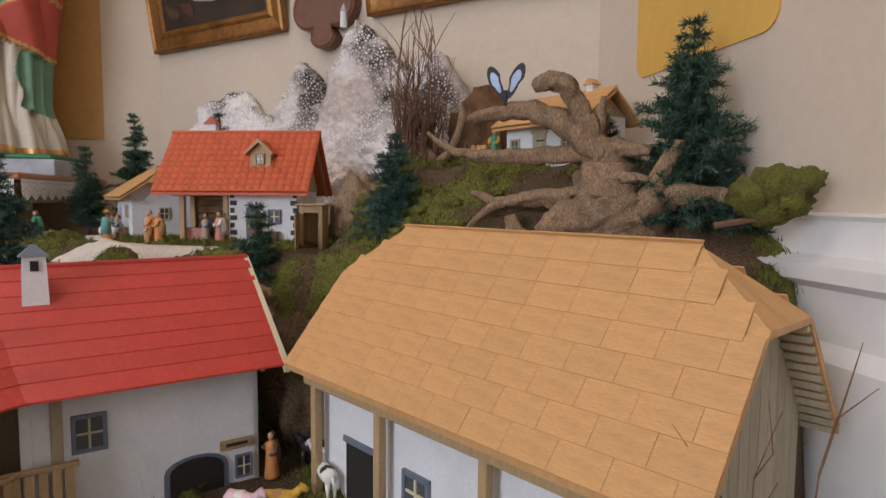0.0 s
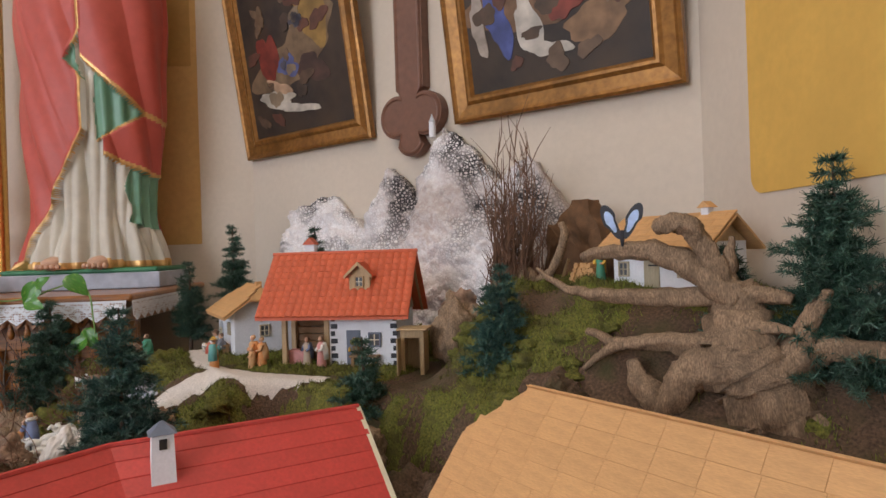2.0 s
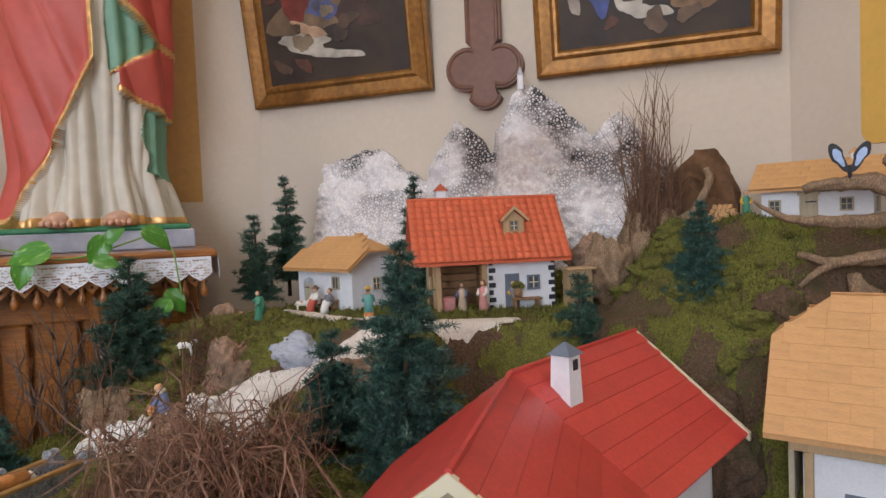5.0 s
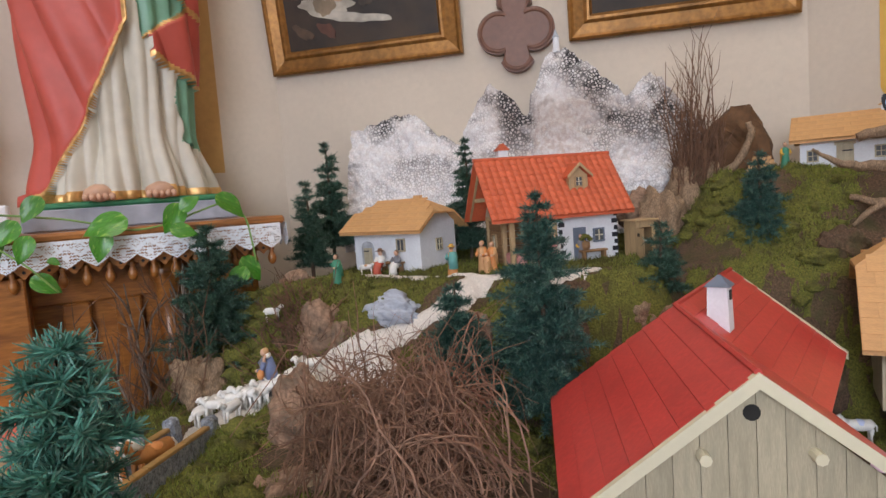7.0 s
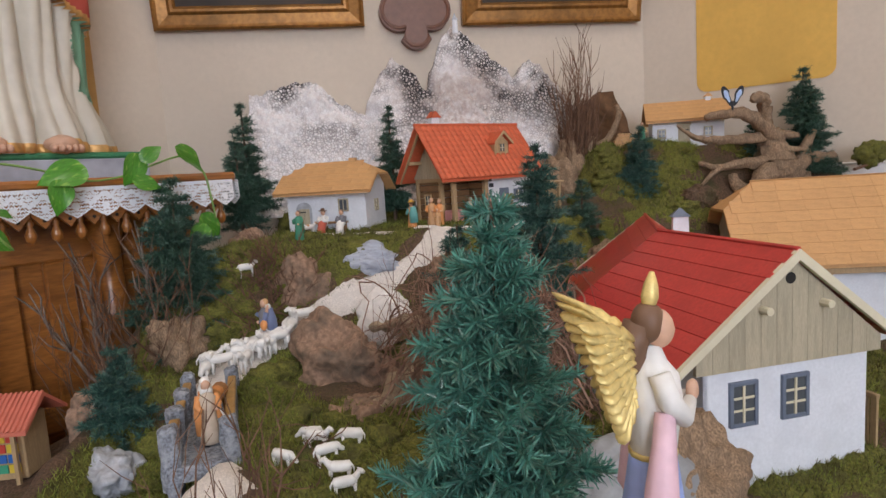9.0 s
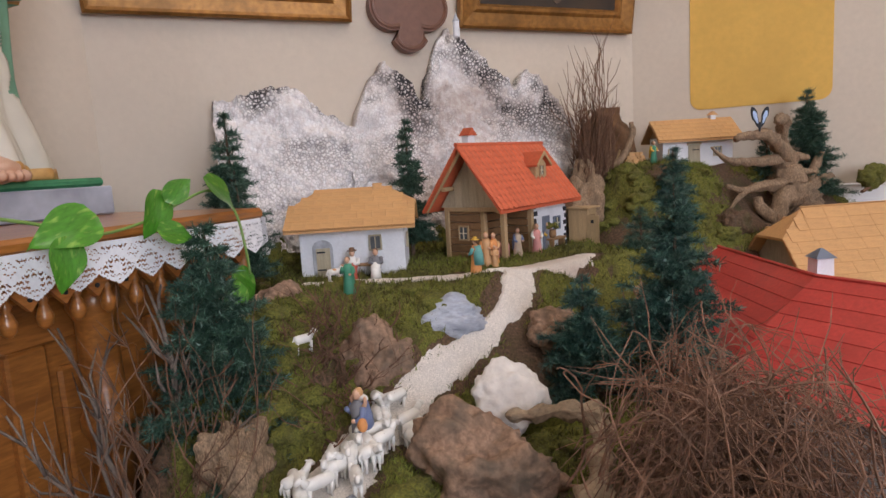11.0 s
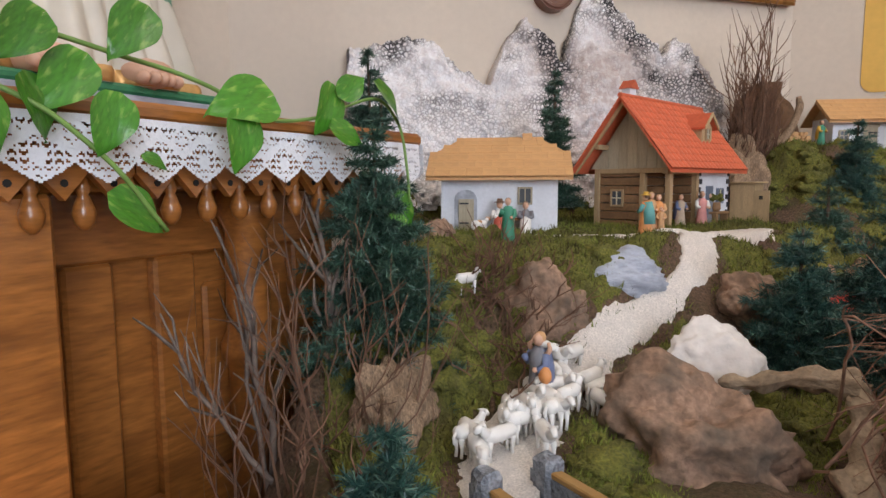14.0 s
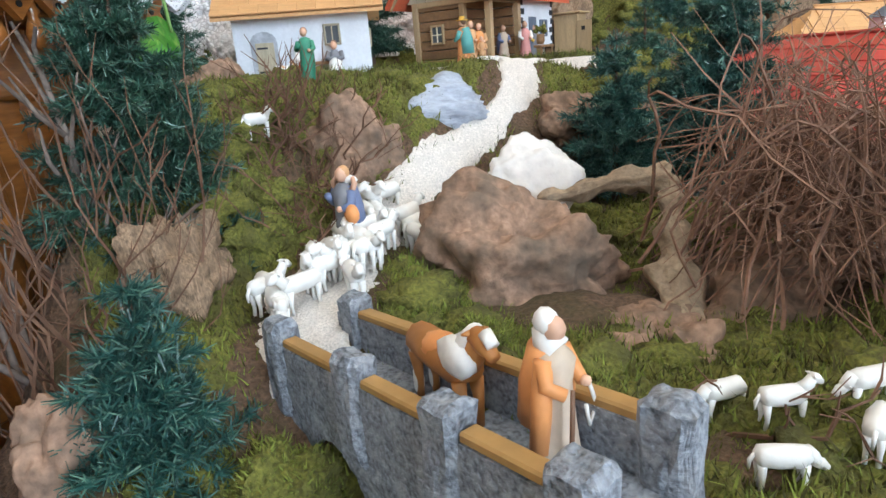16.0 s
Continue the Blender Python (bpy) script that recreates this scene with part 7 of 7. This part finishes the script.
# ---- painted canvases: plain patches of colour ----
def patch(parent, x, z, sx, sz, rgb, seed, turn=0):
    rgb = tuple(0.8 * c for c in rgb)
    key = "oil_%d_%d_%d" % tuple(int(100 * c) for c in rgb)
    if key not in M:
        M[key] = material(key, rgb, 0.6, grain=0.35, size=22, stain=0.5, stain_size=12, bump=0.05)
    rnd = random.Random(seed)
    line = []
    ph = [rnd.uniform(0, 6.28) for _ in range(3)]
    for k in range(36):
        a = 2 * math.pi * k / 36
        r = 1 + 0.22 * math.sin(2 * a + ph[0]) + 0.16 * math.sin(3 * a + ph[1]) + 0.08 * math.sin(7 * a + ph[2])
        px, pz = sx * r * math.cos(a), sz * r * math.sin(a)
        c, s = math.cos(turn), math.sin(turn)
        line.append((x + px * c - pz * s, z + px * s + pz * c))
    bm = bmesh.new()
    prism(bm, line, -0.0106 - 0.0003 * (seed % 9), -0.0100, "y")
    part("paint_patch", bm, M[key], parent)


A, B = PICTURES
for k, (x, z, sx, sz, rgb, turn) in enumerate((
    (0.34, 0.33, 0.20, 0.10, (0.20, 0.13, 0.07), 0.3), (0.46, 0.50, 0.09, 0.14, (0.34, 0.20, 0.05), 0.2), (0.48, 0.62, 0.09, 0.12, (0.52, 0.33, 0.10), 0.5), (0.20, 0.34, 0.045, 0.10, (0.22, 0.035, 0.02), 0.1),
    (0.30, 0.30, 0.055, 0.035, (0.10, 0.12, 0.28), 0.2), (0.22, 0.195, 0.105, 0.028, (0.60, 0.54, 0.44), -0.2), (0.31, 0.155, 0.10, 0.018, (0.55, 0.50, 0.42), -0.15), (0.24, 0.235, 0.055, 0.022, (0.56, 0.36, 0.22), -0.4),
    (0.38, 0.38, 0.03, 0.05, (0.50, 0.42, 0.36), 0.5), (0.47, 0.40, 0.03, 0.06, (0.18, 0.04, 0.03), 0.2), (0.42, 0.27, 0.07, 0.05, (0.07, 0.035, 0.025), 0.0),
)):
    patch(A, x, z, sx, sz, rgb, k + 1, turn)
for k, (x, z, sx, sz, rgb, turn) in enumerate((
    (0.30, 0.30, 0.18, 0.10, (0.22, 0.12, 0.06), 0.1), (0.46, 0.20, 0.10, 0.05, (0.28, 0.16, 0.08), 0.2), (0.26, 0.22, 0.030, 0.085, (0.62, 0.57, 0.50), 0.25), (0.31, 0.150, 0.055, 0.022, (0.60, 0.55, 0.48), -0.2),
    (0.17, 0.26, 0.04, 0.09, (0.08, 0.11, 0.34), 0.1), (0.11, 0.25, 0.025, 0.07, (0.45, 0.38, 0.32), 0.1), (0.36, 0.28, 0.05, 0.08, (0.26, 0.05, 0.03), -0.1), (0.48, 0.32, 0.03, 0.10, (0.30, 0.20, 0.12), 0.0),
    (0.42, 0.45, 0.10, 0.10, (0.16, 0.10, 0.06), 0.3), (0.20, 0.45, 0.09, 0.12, (0.10, 0.07, 0.05), 0.2),
)):
    patch(B, x, z, sx, sz, rgb, k + 1, turn)


def small_patches(parent, seed):
    rnd = random.Random(seed)
    tones = [(0.10, 0.06, 0.035), (0.16, 0.10, 0.05), (0.07, 0.045, 0.03), (0.22, 0.14, 0.08), (0.13, 0.05, 0.03), (0.09, 0.09, 0.12), (0.30, 0.22, 0.14)]
    for k in range(26):
        patch(parent, rnd.uniform(0.12, 0.53), rnd.uniform(0.12, 0.56), rnd.uniform(0.012, 0.045), rnd.uniform(0.010, 0.035), rnd.choice(tones), k * 9 + 8, rnd.uniform(0, 3))


small_patches(A, 1)
small_patches(B, 2)


# ---- moss over the ground ----
def mossy(x, y):
    """How mossy the ground is at a place: above nought it is covered."""
    d = noise.noise(Vector((x * 6, y * 6, 2.0))) + 0.45 * noise.noise(Vector((x * 19, y * 19, 4.0))) + 0.14
    # slightly less moss on the right slope: darker soil stands in for shade
    d += 0.40 * step(0.93, 1.02, y) * step(-0.95, -1.05, x) + 0.6 * step(0.66, 0.54, y) * step(-1.40, -1.52, x) + (-0.05) * step(-0.95, -0.8, x) * step(1.0, 1.1, y)
    d += 0.5 * step(-1.80, -1.87, x) * step(0.97, 0.85, y) + 0.28 * step(0.80, 0.95, y) * step(-1.42, -1.52, x)
    d += 0.5 * math.exp(-((x + 1.31) / 0.10) ** 2 - ((y - 1.0) / 0.08) ** 2)
    d -= 0.5 * math.exp(-((x + 1.36) / 0.16) ** 2 - ((y - 0.56) / 0.16) ** 2)
    return min(d, (off_path(x, y) - 0.004) * 14)


def moss_cover():
    x0, y0, n, nx, ny = -1.98, -0.30, 0.0085, 234, 226
    verts, faces, at = [], [], {}
    grid = {}
    for j in range(ny + 1):
        for i in range(nx + 1):
            grid[i, j] = mossy(x0 + i * n, y0 + j * n)
    rnd = np.random.default_rng(6)

    def vert(i, j):
        if (i, j) not in at:
            x, y = x0 + i * n, y0 + j * n
            p = Vector((x * 60, y * 60, 1.0))
            swell = min(1.0, max(0.0, grid[i, j]) * 4)
            at[i, j] = len(verts)
            verts.append((x + rnd.normal(0, 0.0015), y + rnd.normal(0, 0.0015), ground(x, y) - 0.003 + swell * (0.010 + 0.012 * noise.fractal(p, 0.8, 2.0, 3))))
        return at[i, j]

    for j in range(ny):
        for i in range(nx):
            if max(grid[i, j], grid[i + 1, j], grid[i, j + 1], grid[i + 1, j + 1]) > 0:
                faces.append((vert(i, j), vert(i + 1, j), vert(i + 1, j + 1), vert(i, j + 1)))
    cover = raw("moss_cover", verts, faces, M["moss"], smooth=True)
    tagged(cover, "olive green moss carpet over the model landscape", "moss", kind="stuff")
    tuft, tf, idx = [], [], []
    spots = [v for v in verts]
    for v in spots:
        for _ in range(5):
            x, y = v[0] + rnd.normal(0, 0.004), v[1] + rnd.normal(0, 0.004)
            h = 0.004 + 0.007 * rnd.random()
            a = rnd.uniform(0, 6.283)
            lx, ly = rnd.normal(0, 0.0045, 2)
            wx, wy = 0.0010 * math.cos(a), 0.0010 * math.sin(a)
            k = len(tuft)
            tuft += [(x - wx, y - wy, v[2] - 0.002), (x + wx, y + wy, v[2] - 0.002), (x + lx, y + ly, v[2] + h)]
            tf.append((k, k + 1, k + 2))
            # random tone, plus extra bright tufts painting in stronger light near the bridge
            bright_share = 0.5 + 1.3 * noise.noise(Vector((x * 5, y * 5, 9.0))) + (0.35 if x < -1.5 and y < 0.8 else 0.0)
            idx.append(2 if rnd.random() < 0.65 * bright_share else int(rnd.integers(0, 2)))
    ob = raw("moss", tuft, tf, [M["moss_dark"], M["moss"], M["moss_light"]], indices=idx)
    tagged(ob, "tufted green and olive moss covering the model landscape", "moss", kind="stuff")


M["moss_dark"] = material("dark_olive_moss", (0.070, 0.064, 0.016), 0.95, grain=0.3, size=120, bump=0)
M["moss_light"] = material("bright_green_moss", (0.20, 0.235, 0.038), 0.95, grain=0.3, size=120, bump=0)
moss_cover()


def moss_mounds():
    rnd = random.Random(21)
    bm = bmesh.new()
    made = 0
    while made < 230:
        x, y = rnd.uniform(-1.90, -0.10), rnd.uniform(0.30, 1.55)
        if mossy(x, y) < 0.12 or off_path(x, y) < 0.035 or (1.17 < y < 1.50 and -1.76 < x < -0.90) or (-1.15 < x < 0.05 and y < 1.08) or (y > 1.38 and -0.6 < x):
            continue
        r = rnd.uniform(0.010, 0.022) if x > -0.92 and y > 1.0 else rnd.uniform(0.010, 0.026)
        lump(bm, (x, y, ground(x, y) + 0.002), (r * 1.3, r * 1.1, r * 0.75), made, 0.55, 2.2, 3, fine=0.30)
        made += 1
    ob = part("moss_mounds", bm, M["moss"], smooth=True)
    tagged(ob, "lumpy dark green moss mounds on the model landscape", "moss", kind="stuff")


def moss_cushion(x, y, z, r, seed):
    """A soft bright cushion of moss with short shoots all over."""
    bm = bmesh.new()
    lump(bm, (0, 0, 0), (r, r * 0.85, r * 0.75), seed, 0.40, 1.8, 4, fine=0.25)
    rnd = random.Random(seed)
    for f in list(bm.faces):
        c, n = f.calc_center_median(), f.normal
        if n.z < -0.2:
            continue
        for _ in range(3):
            p = c + Vector((rnd.uniform(-1, 1), rnd.uniform(-1, 1), rnd.uniform(-1, 1))) * 0.003
            s = Vector((rnd.uniform(-1, 1), rnd.uniform(-1, 1), 0)) * 0.0009
            tip = p + n * rnd.uniform(0.003, 0.007) + Vector((rnd.uniform(-1, 1), rnd.uniform(-1, 1), rnd.uniform(0, 1))) * 0.003
            new_face = bm.faces.new([bm.verts.new(v) for v in (p - s, p + s, tip)])
            new_face.material_index = 1 if rnd.random() < 0.6 else 0
    ob = part("moss_cushion", bm, [M["moss"], M["moss_light"]])
    ob.matrix_basis = pose(x, y, z)
    tagged(ob, "bright green moss cushion at the foot of the bridge", "moss", "moss cushions")


for k, (x, y, z, r) in enumerate(((-1.880, 0.640, 0.655, 0.050), (-1.872, 0.570, 0.640, 0.042), (-1.885, 0.520, 0.615, 0.045), (-1.862, 0.475, 0.640, 0.032), (-1.700, 0.640, 0.722, 0.030), (-1.735, 0.705, 0.725, 0.034))):
    moss_cushion(x, y, z, r, k + 3)

moss_mounds()
